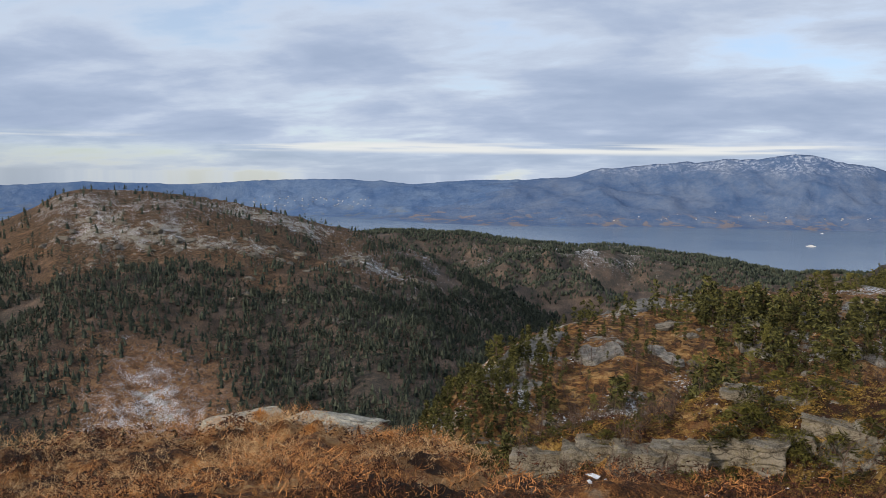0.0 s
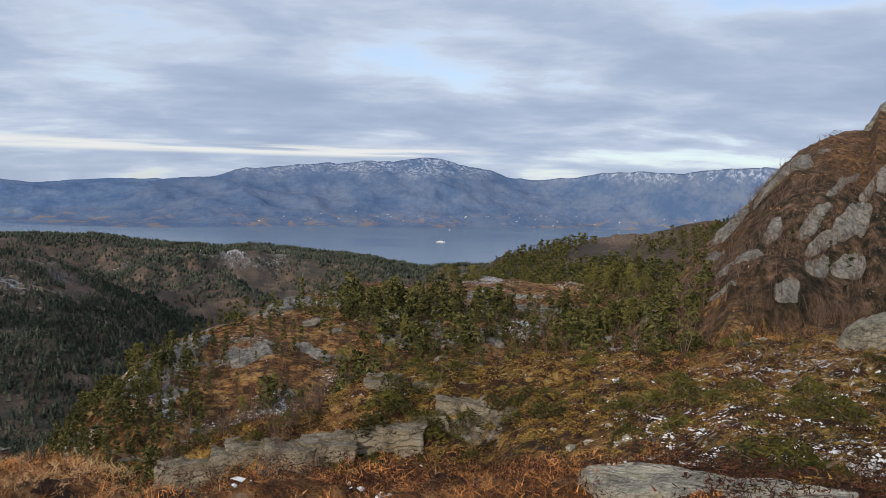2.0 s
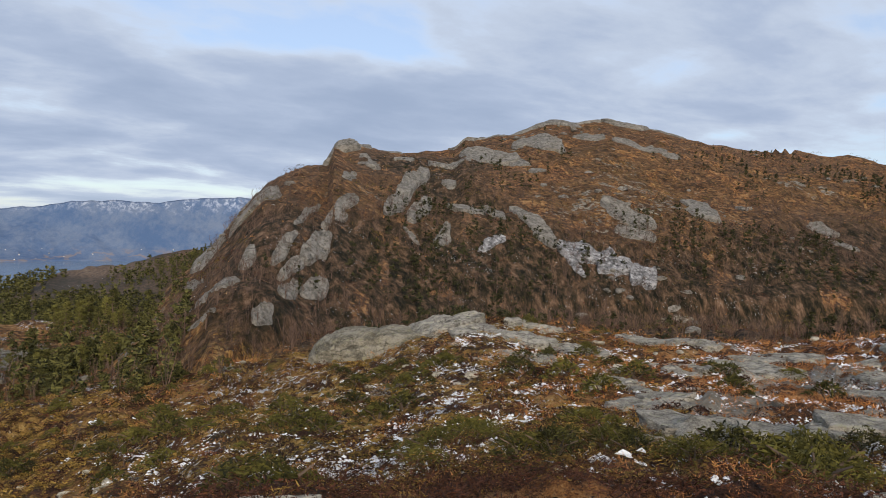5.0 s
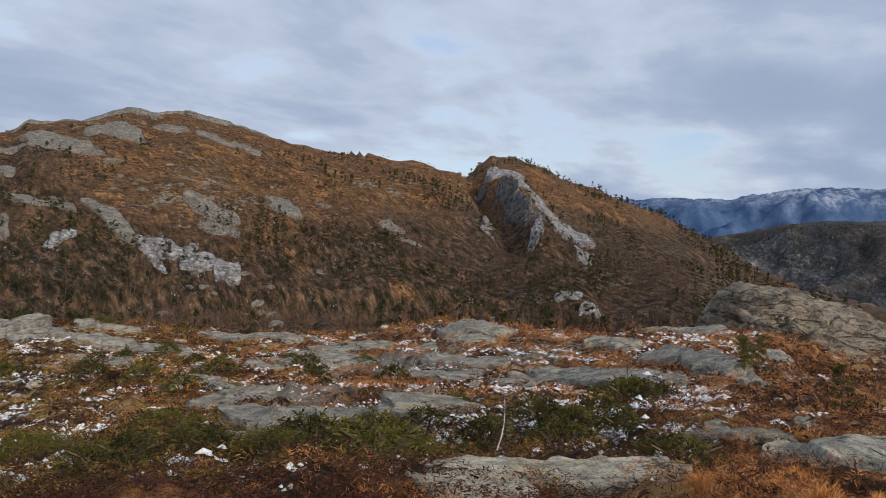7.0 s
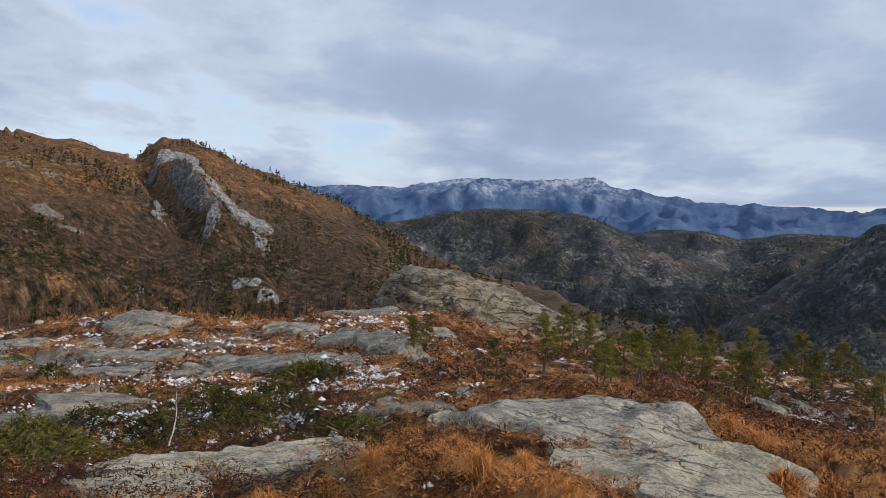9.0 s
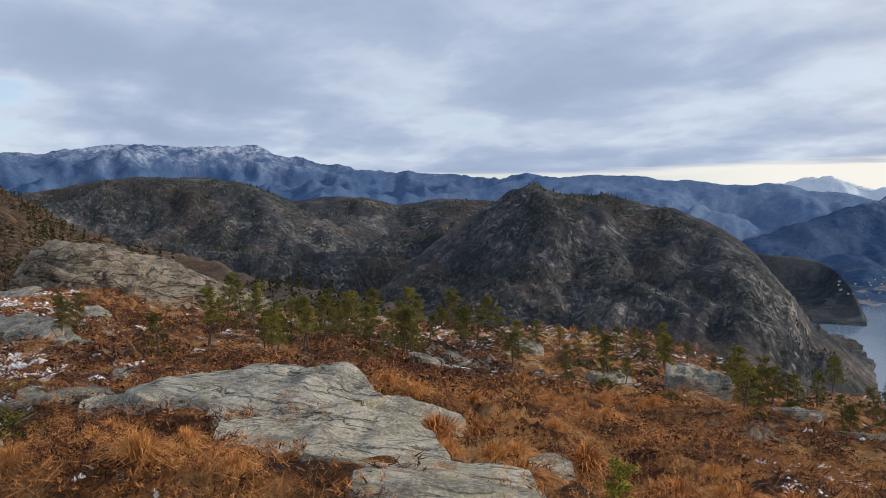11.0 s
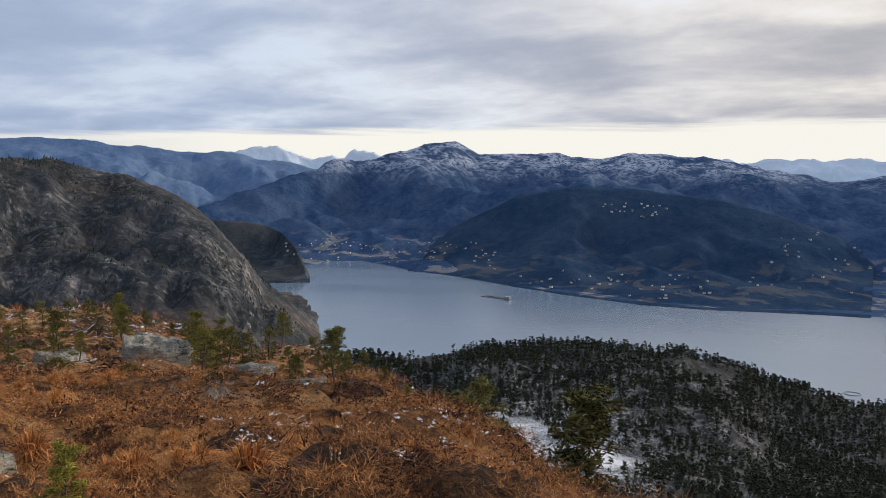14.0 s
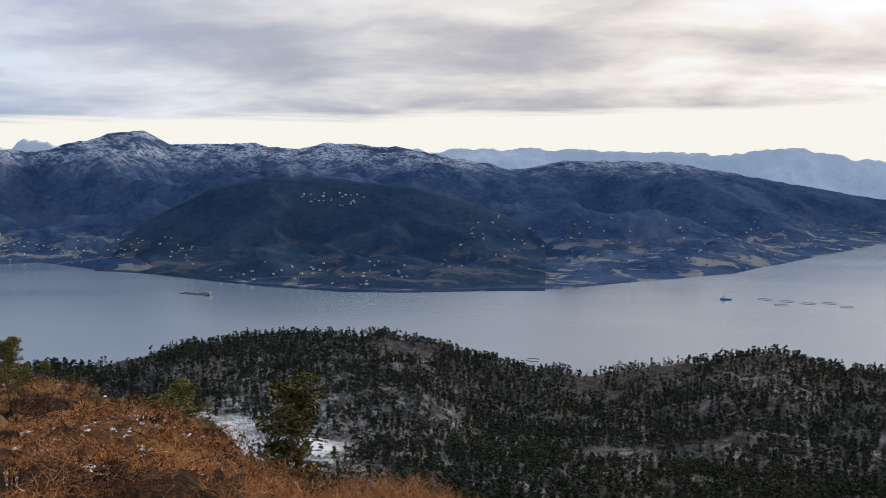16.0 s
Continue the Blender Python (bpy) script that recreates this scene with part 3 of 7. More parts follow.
def ground_cover(x, y, z, steep):
    """Woodland floor, bare rock, snow, and moss on the land."""
    d = np.hypot(x, y)
    b = (np.degrees(np.arctan2(x, y)) + 60) % 360 - 60
    n1 = rough(x, y, 60, 4, 71)
    n2 = rough(x, y, 7, 4, 83)
    russet = smooth(b, 44, 50) * (1 - smooth(b, 100, 118)) * smooth(z + 26 * n1, 0, 18) * smooth(d, 80, 110)
    foot = smooth(b, 38, 46) * (1 - smooth(b, 100, 125)) * smooth(d, 70, 90) * (1 - smooth(d, 430, 520)) * (1 - russet)
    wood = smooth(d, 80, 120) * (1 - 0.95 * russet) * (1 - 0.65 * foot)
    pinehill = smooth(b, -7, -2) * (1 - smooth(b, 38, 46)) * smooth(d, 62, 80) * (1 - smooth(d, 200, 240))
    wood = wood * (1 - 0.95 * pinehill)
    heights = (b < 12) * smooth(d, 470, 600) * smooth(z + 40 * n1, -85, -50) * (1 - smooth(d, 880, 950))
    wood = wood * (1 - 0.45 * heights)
    rock = 0.22 + 0.25 * n1 + 0.10 * smooth(steep, 0.7, 1.4)
    bare = (b < 8) * smooth(d, 520, 640) * smooth(z + 60 * n1, -70, -20) * (1 - smooth(d, 880, 950))
    rock = rock + 0.17 * bare + 0.20 * smooth(d, 900, 1100) * smooth(steep, 0.6, 1.1) * smooth(n2 + n1, -0.1, 0.3)
    rock = rock - 0.35 * smooth(d, 650, 800) * smooth(b, 88, 100)
    rock = rock + 0.17 * pinehill * smooth(n2, -0.1, 0.25) + 0.10 * russet * smooth(n1, 0.05, 0.3)
    rock = np.where(d < 75, 0.14 + 0.30 * smooth(n2, 0.08, 0.4) + 0.24 * smooth(steep, 0.8, 1.5) * smooth(d, 30, 40), rock)
    rock = rock + 0.07 * smooth(b, 112, 120) * (1 - smooth(b, 170, 178)) * (d < 75) * smooth(d, 14, 26) * smooth(n2, -0.1, 0.2)
    rock = rock + 0.33 * np.exp(-((b - 153.8 + 5 * n2) / 1.3) ** 2) * (1 - smooth(d, 7, 9)) * smooth(d, 3, 4.4)
    mosaic = smooth(b, 64, 72) * (1 - smooth(b, 102, 108)) * smooth(d, 20, 26) * (1 - smooth(d, 54, 62))
    rock = rock + 0.16 * mosaic * smooth(n2, -0.10, 0.15)
    snow = 0.10 + 0.0 * d + 0.22 * bare + 0.20 * pinehill * smooth(n2, -0.1, 0.2)
    terrace = (0.45 + 0.55 * smooth(b, 34, 46)) * smooth(b, 8, 20) * (1 - smooth(b, 108, 120)) * (1 - smooth(d, 62, 85)) * smooth(d, 9, 13)
    snow = snow + 0.20 * terrace - 0.09 * mosaic
    brow = smooth(b, 112, 120) * (1 - smooth(b, 170, 178)) * (1 - smooth(d, 70, 100)) * smooth(d, 16, 34)
    snow = snow + 0.19 * brow + 0.10 * smooth(b, 164, 168) * (1 - smooth(b, 172, 176)) * (d < 14)
    snow = snow - 0.18 * smooth(b, 136, 142) * (1 - smooth(d, 16, 26)) - 0.10 * (b < 14) * (d < 30)
    snow = snow + 0.38 * blob(b, d, 179.5, 258, 1.7, 12) + 0.18 * blob(b, d, 173.5, 275, 2.2, 36)
    snow = snow + 0.13 * blob(b, d, 176, 265, 8, 70) + 0.17 * smooth(b, 150, 160) * smooth(d, 130, 200) * (1 - smooth(d, 380, 430))
    snow = snow + 0.30 * blob(b, d, -19.5, 395, 5.2, 62) - 0.12 * russet + 0.04 * foot - 0.12 * smooth(d, 900, 1000)
    snow = snow - 0.3 * smooth(steep, 0.9, 1.6)
    moss = smooth(b, 3, 9) * (1 - smooth(b, 62, 80)) * (1 - smooth(d, 75, 110)) * smooth(d, 9, 13)
    thicket = smooth(b, 64, 72) * (1 - smooth(b, 102, 108)) * smooth(d, 6, 8) * (1 - smooth(d, 20, 25))
    moss = np.maximum(moss, thicket)
    moss = np.maximum(moss * (0.75 + 0.8 * n2), 0.35 * pinehill)
    moss = np.maximum(moss, 0.3 * russet * smooth(n1, -0.05, 0.25))
    snow = snow + 0.55 * blob(b, d, 8, 1330, 6.5, 120) * smooth(rough(x, y, 45, 4, 71), -0.02, 0.14) + 0.16 * blob(b, d, -3, 700, 4, 120)
    rock = rock + 0.25 * blob(b, d, 11, 1400, 6, 150) - 0.25 * smooth(b, 150, 156) * smooth(d, 70, 100) * (1 - smooth(d, 600, 700))
    scree = blob(b, d, 28.5, 200, 2.6, 60) + blob(b, d, 16.5, 100, 1.6, 8)
    snow, rock = snow + 0.20 * scree, rock + 0.12 * scree
    wood = wood - 0.85 * blob(b, d, -19.5, 395, 5.6, 70)
    rock = rock + 0.16 * blob(b, d, -19.5, 395, 5.2, 62)
    cover = np.stack([np.clip(v, 0, 1) for v in (wood, rock, snow, moss)], -1)
    fell = np.maximum(smooth(d, 780, 950) * smooth(b, 88, 100), 0.85 * smooth(b, 150, 158) * smooth(d, 70, 110) * (1 - smooth(d, 600, 700)))
    site = np.stack([fell, np.maximum(np.maximum(foot, 0.6 * russet), 0.85 * heights) + 0.25 * pinehill, 0.5 + np.clip(hummock(x, y), -0.5, 0.5) * (1 - smooth(d, 110, 160)), 1 + 0 * d], -1)
    return cover, np.clip(site, 0, 1)


def make_ground():
    bearings = np.concatenate([np.arange(-34, 40, 0.28), np.arange(40, 58, 0.13), np.arange(58, 153, 0.28), np.arange(153, 163, 0.11), np.arange(163, 220, 0.28), np.linspace(220, 326, 50)])
    probe = np.concatenate([[0.0], np.geomspace(0.25, 4940, 899)])
    bb, dd = np.meshgrid(bearings, probe, indexing="ij")
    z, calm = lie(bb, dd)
    el = np.degrees(np.arctan2(z - EYE, dd))
    top = np.maximum.accumulate(el, axis=1)
    density = np.abs(np.diff(top, axis=1)) + 0.12 * np.abs(np.diff(el, axis=1)) + 0.02 + 0.12 * calm[:, 1:]
    kernel = np.hanning(15)[:, None]
    pad = np.pad(density, ((7, 7), (0, 0)), mode="edge")
    density = sum(k * pad[i:i + len(bearings)] for i, k in enumerate(kernel[:, 0]))
    run = np.concatenate([np.zeros((len(bearings), 1)), np.cumsum(density, axis=1)], 1)
    count = 320
    dist = np.array([np.interp(np.linspace(0, r[-1], count), r, probe) for r in run])
    b = np.radians(np.repeat(bearings[:, None], count, 1))
    x, y = dist * np.sin(b), dist * np.cos(b)
    z = land(x, y)
    e = 0.02 * dist + 0.1
    steep = np.hypot(land(x + e, y) - z, land(x, y + e) - z) / e
    cover, site = ground_cover(x, y, z, steep)
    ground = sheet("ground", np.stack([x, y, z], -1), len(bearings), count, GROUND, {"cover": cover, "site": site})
    tagged(ground, "rocky heath and wooded hills with russet grass and snow", "terrain", kind="structure")


make_ground()

sea = sheet("water", np.array([(x, y, SEA) for x in np.linspace(-4950, 4950, 41) for y in np.linspace(-4950, 4950, 41)]), 41, 41, WATER)
tagged(sea, "calm blue-grey fjord water between wooded mountains", "water", kind="structure")


def backdrop(name, label, mat, *crest, relief=0.55, jag=0.0):
    """Far mountains: (bearing, foot distance, crest distance, crest height)."""
    c = np.array(crest)
    bearings = np.arange(c[0, 0], c[-1, 0], 0.15)
    foot, far_d, high = (np.interp(bearings, c[:, 0], c[:, i])[:, None] for i in (1, 2, 3))
    u = np.concatenate([np.linspace(-0.03, 1, 46), np.linspace(1.03, 1.25, 6)])[None, :]
    d = np.minimum(foot + (far_d - foot) * u, far_d + 60)
    low = SEA
    rise = np.where(u <= 1, np.where(u < 0, u * 2, 0.45 * np.abs(u) + 0.55 * np.abs(u) ** 1.9), 1 - (u - 1) * 4)
    b = np.radians(bearings)[:, None]
    x, y = d * np.sin(b), d * np.cos(b)
    inner = np.clip(u * 2.5, 0, 1) * (1 - 0.93 * smooth(u, 0.72, 1.0))
    hill = rough(x, y, 520, 5, 5, 0.5) * 1.0 - 0.55 * np.abs(rough(x, y, 300, 4, 9, 0.55))
    z = low + (high - low) * rise + inner * (high - low) * relief * hill + 3.5 * rough(x, y, 60, 3, 15) * np.clip(u * 5, 0, 1) * np.clip((high - low) / 60, 0, 1)
    z = z + jag * (0.25 - np.abs(rough(x, y * 1.0, 230, 5, 19, 0.6))) * smooth(u, 0.35, 0.8)
    shelf = low + 0.6 + 0.45 * (len(name) % 9) + 60 * np.clip(u, 0, 1) ** 2
    z = np.where(u > 0.012, np.maximum(z, np.minimum(shelf, high + 2)), z)
    ob = sheet(name, np.stack([x, y, z], -1), len(bearings), d.shape[1], mat)
    return tagged(ob, label, "mountain", kind="structure")


backdrop("backdrop_north_hills", "low hills in painted blue haze along the far horizon", HILLS,
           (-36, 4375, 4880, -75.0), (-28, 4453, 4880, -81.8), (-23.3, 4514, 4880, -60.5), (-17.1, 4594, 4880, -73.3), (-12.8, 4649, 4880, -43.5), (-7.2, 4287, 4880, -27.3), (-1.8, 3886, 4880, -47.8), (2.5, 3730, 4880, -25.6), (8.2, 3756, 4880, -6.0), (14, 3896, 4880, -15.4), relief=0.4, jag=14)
backdrop("backdrop_fjord_fells", "long haze-tinted fell with dusted snow across the fjord", FJORD_SIDE,
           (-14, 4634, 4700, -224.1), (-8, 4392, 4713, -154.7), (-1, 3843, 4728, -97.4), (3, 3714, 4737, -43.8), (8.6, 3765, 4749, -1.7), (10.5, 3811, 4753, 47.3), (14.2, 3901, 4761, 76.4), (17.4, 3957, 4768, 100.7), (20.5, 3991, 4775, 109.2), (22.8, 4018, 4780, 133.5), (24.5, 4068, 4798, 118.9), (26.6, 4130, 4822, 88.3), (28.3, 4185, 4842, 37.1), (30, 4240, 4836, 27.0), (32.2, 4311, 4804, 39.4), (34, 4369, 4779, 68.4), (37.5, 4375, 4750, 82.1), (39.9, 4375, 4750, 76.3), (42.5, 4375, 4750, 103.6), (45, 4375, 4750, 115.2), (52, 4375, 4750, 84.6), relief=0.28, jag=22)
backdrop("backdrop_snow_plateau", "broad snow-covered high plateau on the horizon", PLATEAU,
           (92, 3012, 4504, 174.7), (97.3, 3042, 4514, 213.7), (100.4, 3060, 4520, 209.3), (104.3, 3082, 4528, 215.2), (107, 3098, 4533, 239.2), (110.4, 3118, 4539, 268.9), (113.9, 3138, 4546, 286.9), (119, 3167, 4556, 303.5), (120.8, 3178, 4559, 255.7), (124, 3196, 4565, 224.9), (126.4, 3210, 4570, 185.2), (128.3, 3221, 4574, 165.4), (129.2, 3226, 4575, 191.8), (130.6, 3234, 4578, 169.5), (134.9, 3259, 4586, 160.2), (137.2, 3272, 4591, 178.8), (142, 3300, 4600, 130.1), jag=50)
backdrop("backdrop_inner_ridge", "long haze-tinted wooded ridge behind the gorge", HILLS,
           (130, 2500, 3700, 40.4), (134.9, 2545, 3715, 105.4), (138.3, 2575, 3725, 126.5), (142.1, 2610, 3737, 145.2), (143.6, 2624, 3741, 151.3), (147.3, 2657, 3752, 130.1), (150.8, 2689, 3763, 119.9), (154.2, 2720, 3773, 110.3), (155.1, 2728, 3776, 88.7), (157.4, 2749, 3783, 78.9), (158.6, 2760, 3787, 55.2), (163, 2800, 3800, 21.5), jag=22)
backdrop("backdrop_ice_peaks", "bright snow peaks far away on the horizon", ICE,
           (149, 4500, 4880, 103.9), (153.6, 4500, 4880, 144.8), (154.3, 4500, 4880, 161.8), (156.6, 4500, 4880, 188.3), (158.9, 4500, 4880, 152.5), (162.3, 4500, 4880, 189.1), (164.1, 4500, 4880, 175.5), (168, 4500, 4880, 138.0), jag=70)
backdrop("backdrop_fjord_massif", "haze-tinted wooded massif with a snowy crest above the fjord", MASSIF,
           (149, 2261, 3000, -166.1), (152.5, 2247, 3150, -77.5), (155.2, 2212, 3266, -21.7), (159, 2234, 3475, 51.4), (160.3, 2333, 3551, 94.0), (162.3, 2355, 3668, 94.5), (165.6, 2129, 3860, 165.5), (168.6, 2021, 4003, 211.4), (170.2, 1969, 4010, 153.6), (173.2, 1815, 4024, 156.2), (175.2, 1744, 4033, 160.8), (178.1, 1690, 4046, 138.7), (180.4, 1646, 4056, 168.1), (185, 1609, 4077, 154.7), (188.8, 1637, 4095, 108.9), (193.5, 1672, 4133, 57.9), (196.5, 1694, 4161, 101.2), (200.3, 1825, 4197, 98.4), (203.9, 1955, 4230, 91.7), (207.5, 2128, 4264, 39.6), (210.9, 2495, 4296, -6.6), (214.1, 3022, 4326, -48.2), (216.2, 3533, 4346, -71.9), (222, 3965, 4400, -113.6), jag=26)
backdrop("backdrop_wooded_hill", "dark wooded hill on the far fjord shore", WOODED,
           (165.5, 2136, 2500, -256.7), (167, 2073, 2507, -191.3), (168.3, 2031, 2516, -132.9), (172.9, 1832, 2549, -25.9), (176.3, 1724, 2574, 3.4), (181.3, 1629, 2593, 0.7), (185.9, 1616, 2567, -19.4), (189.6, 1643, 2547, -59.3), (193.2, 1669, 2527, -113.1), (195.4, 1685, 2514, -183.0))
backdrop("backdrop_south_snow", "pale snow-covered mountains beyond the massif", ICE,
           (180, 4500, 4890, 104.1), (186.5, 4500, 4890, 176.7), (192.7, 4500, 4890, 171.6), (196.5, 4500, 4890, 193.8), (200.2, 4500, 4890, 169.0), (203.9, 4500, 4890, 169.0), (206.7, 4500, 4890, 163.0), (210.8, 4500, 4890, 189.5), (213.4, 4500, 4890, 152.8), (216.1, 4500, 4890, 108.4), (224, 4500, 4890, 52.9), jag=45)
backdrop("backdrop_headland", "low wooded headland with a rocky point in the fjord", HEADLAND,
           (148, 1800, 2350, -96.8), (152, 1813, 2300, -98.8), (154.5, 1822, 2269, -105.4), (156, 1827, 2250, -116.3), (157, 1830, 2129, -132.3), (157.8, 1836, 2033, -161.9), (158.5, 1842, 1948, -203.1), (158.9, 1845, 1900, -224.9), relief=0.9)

# ---- helpers for things ----
def triangles(name, verts, faces, mat, smooth_faces=False):
    """A mesh from arrays of points and triangles."""
    mesh = bpy.data.meshes.new(name)
    faces = np.asarray(faces, dtype=np.int32)
    mesh.vertices.add(len(verts))
    mesh.vertices.foreach_set("co", np.asarray(verts, dtype=np.float32).ravel())
    mesh.loops.add(faces.size)
    mesh.loops.foreach_set("vertex_index", faces.ravel())
    mesh.polygons.add(len(faces))
    mesh.polygons.foreach_set("loop_start", np.arange(0, faces.size, 3, dtype=np.int32))
    mesh.update(calc_edges=True)
    mesh.polygons.foreach_set("use_smooth", np.full(len(faces), smooth_faces, dtype=bool))
    mesh.materials.append(mat)
    return mesh


def part(name, verts, faces, mat, parent, label="", smooth_faces=False):
    ob = new(name, triangles(name, verts, faces, mat, smooth_faces))
    ob.parent = parent
    return tagged(ob, label)


def height_at(x, y):
    return land(np.atleast_1d(np.asarray(x, float)), np.atleast_1d(np.asarray(y, float)))


def spot(bearing, d):
    """A place on the land."""
    b = radians(bearing)
    x, y = d * math.sin(b), d * math.cos(b)
    return Vector((x, y, float(height_at(x, y)[0])))


def scattered(rng, count, b0, b1, d0, d1):
    """Even random places in a sector of the plan, with their heights."""
    b = np.radians(rng.uniform(b0, b1, count))
    d = np.sqrt(rng.uniform(d0 * d0, d1 * d1, count))
    x, y = d * np.sin(b), d * np.cos(b)
    return np.stack([x, y, land(x, y)], -1), np.degrees(b), d


def spread(name, models, places, sizes, rng, mat, label, category, sink=0.05, widths=None):
    """Many small plants in one mesh: each place takes one of the models, turned and scaled."""
    pick = rng.integers(0, len(models), len(places))
    verts, faces, base = [], [], 0
    for k, (mv, mf) in enumerate(models):
        at = places[pick == k]
        if not len(at):
            continue
        s = sizes[pick == k][:, None, None]
        w = s if widths is None else s * widths[pick == k][:, None, None]
        a = rng.uniform(0, 2 * np.pi, len(at))[:, None]
        x = (mv[None, :, 0] * np.cos(a) - mv[None, :, 1] * np.sin(a)) * w[:, :, 0]
        y = (mv[None, :, 0] * np.sin(a) + mv[None, :, 1] * np.cos(a)) * w[:, :, 0]
        z = mv[None, :, 2] * s[:, :, 0] - sink * s[:, :, 0]
        v = np.stack([x, y, z], -1) + at[:, None, :]
        f = mf[None] + (np.arange(len(at)) * len(mv))[:, None, None] + base
        verts.append(v.reshape(-1, 3))
        faces.append(f.reshape(-1, 3))
        base += len(at) * len(mv)
    ob = new(name, triangles(name, np.concatenate(verts), np.concatenate(faces), mat))
    return tagged(ob, label, category, kind="stuff")


def foliage_material(name, dark, light, per_thing=False, rough_value=0.85):
    mat, m, s = material(name, rough_value, 0.2)
    p = place(m)
    rnd = m.add("ShaderNodeNewGeometry").outputs["Random Per Island"]
    t = m.math("ADD", m.math("MULTIPLY", rnd, 0.7), m.math("MULTIPLY", m.noise(p, 0.35, 3.0), 0.4))
    if per_thing:
        t = m.math("ADD", m.math("MULTIPLY", t, 0.7), m.math("MULTIPLY", m.add("ShaderNodeObjectInfo").outputs["Random"], 0.35))
    colour(m, s, m.mix(m.step(t, 0.15, 0.95), dark, light))
    return mat


def plain(name, colour_value, rough_value=0.6):
    mat, m, s = material(name, rough_value, 0.3)
    p = place(m)
    worn = m.noise(p, 0.8, 4.0)
    colour(m, s, m.mix(m.step(worn, 0.35, 0.75), tuple(c * 0.8 for c in colour_value), colour_value))
    return mat


def rock_material(name, low, high, lichen, size=1.0, cracked=0.85, bedding=1.0):
    mat, m, s = material(name, 0.92, 0.2)
    p = m.scaled(m.add("ShaderNodeTexCoord").outputs["Object"], 1 / size, 1 / size, 1 / size)
    grain = m.noise(p, 34.0, 9.0, 0.75)
    blotch = m.noise(p, 2.6, 9.0, 0.70, 0.3)
    layer = m.noise(m.scaled(p, 0.6, 1.0, 1.0 + 8.0 * bedding), 2.2, 7.0, 0.66, 0.5)
    tone = m.math("ADD", m.math("MULTIPLY", grain, 0.42), m.math("ADD", m.math("MULTIPLY", blotch, 0.42), m.math("MULTIPLY", layer, 0.16)))
    base = m.ramp(tone, [(0.38, tuple(c * 0.42 for c in low)), (0.46, low), (0.53, high), (0.62, tuple(min(c * 1.3, 0.8) for c in high))])
    spots = m.step(m.noise(p, 5.5, 9.0, 0.74), 0.54, 0.60)
    base = m.mix(m.math("MULTIPLY", spots, 0.55), base, lichen)
    warp = m.add("ShaderNodeVectorMath", operation="ADD", i0=m.scaled(p, 0.30, 1.5, 3.0), i1=m.add("ShaderNodeTexNoise", Vector=p, Scale=1.6, Detail=4.0).outputs[1]).outputs[0]
    cells = m.add("ShaderNodeTexVoronoi", Vector=warp, Scale=1.15)
    cells.feature = "DISTANCE_TO_EDGE"
    crack = m.step(cells.outputs["Distance"], 0.028, 0.004)
    crack = m.math("MULTIPLY", crack, m.step(m.noise(p, 1.3, 4.0), 0.40, 0.52))
    base = m.mix(m.math("MULTIPLY", crack, cracked), base, tuple(c * 0.12 for c in low))
    fold = m.add("ShaderNodeVectorMath", operation="ADD", i0=m.scaled(p, 0.35, 2.6, 4.0), i1=m.add("ShaderNodeTexNoise", Vector=m.scaled(p, 0.6, 0.8, 0.8), Scale=1.2, Detail=3.0).outputs[1]).outputs[0]
    seam = m.math("ABSOLUTE", m.math("SUBTRACT", m.noise(fold, 1.7, 3.0, 0.5), 0.5))
    seam = m.math("MULTIPLY", m.step(seam, 0.018, 0.003), m.step(m.noise(p, 1.9, 4.0), 0.45, 0.58))
    base = m.mix(m.math("MULTIPLY", seam, 0.75 * bedding), base, tuple(c * 0.16 for c in low))
    dark = m.step(m.noise(m.scaled(p, 0.8, 1.0, 4.0), 1.4, 9.0, 0.74, 0.6), 0.56, 0.63)
    base = m.mix(m.math("MULTIPLY", dark, 0.35), base, tuple(c * 0.35 for c in low))
    colour(m, s, base)
    relief = m.math("ADD", m.math("MULTIPLY", layer, 0.8), m.math("ADD", blotch, m.math("MULTIPLY", grain, 0.5)))
    bump(m, s, m.math("SUBTRACT", relief, m.math("MULTIPLY", m.math("ADD", crack, m.math("MULTIPLY", seam, bedding)), 0.6)), 1.0, 0.06 * size)
    return mat


ROCK = rock_material("lichen_covered_gneiss", (0.250, 0.231, 0.188), (0.525, 0.488, 0.40), (0.37, 0.345, 0.20), 1.0, 0.35)
HILL_ROCK = rock_material("pale_grey_hill_slab", (0.115, 0.108, 0.094), (0.245, 0.23, 0.205), (0.30, 0.285, 0.26), 3.0, 0.10)
WHITE_ROCK = rock_material("white_streaked_cliff", (0.085, 0.085, 0.09), (0.31, 0.31, 0.32), (0.60, 0.61, 0.64), 4.0, 0.5)
DOME_ROCK = rock_material("tan_grey_boulder", (0.13, 0.110, 0.086), (0.30, 0.26, 0.205), (0.34, 0.305, 0.25), 6.0, 0.55)
OUTCROP_ROCK = rock_material("grey_green_outcrop", (0.135, 0.125, 0.098), (0.285, 0.265, 0.215), (0.27, 0.26, 0.155), 2.4, 0.4, 0.3)
TERRACE_ROCK = rock_material("grey_terrace_gneiss", (0.17, 0.158, 0.135), (0.36, 0.34, 0.295), (0.33, 0.325, 0.20), 1.6, 0.5)
CLIFF = rock_material("weathered_grey_cliff", (0.088, 0.078, 0.063), (0.205, 0.185, 0.152), (0.29, 0.275, 0.245), 4.0)
MOSSY_ROCK = rock_material("moss_stained_outcrop", (0.105, 0.090, 0.066), (0.27, 0.24, 0.19), (0.20, 0.17, 0.085), 2.6, 0.3, 0.12)
BARK = foliage_material("grey_brown_bark", (0.06, 0.045, 0.035), (0.16, 0.115, 0.085))
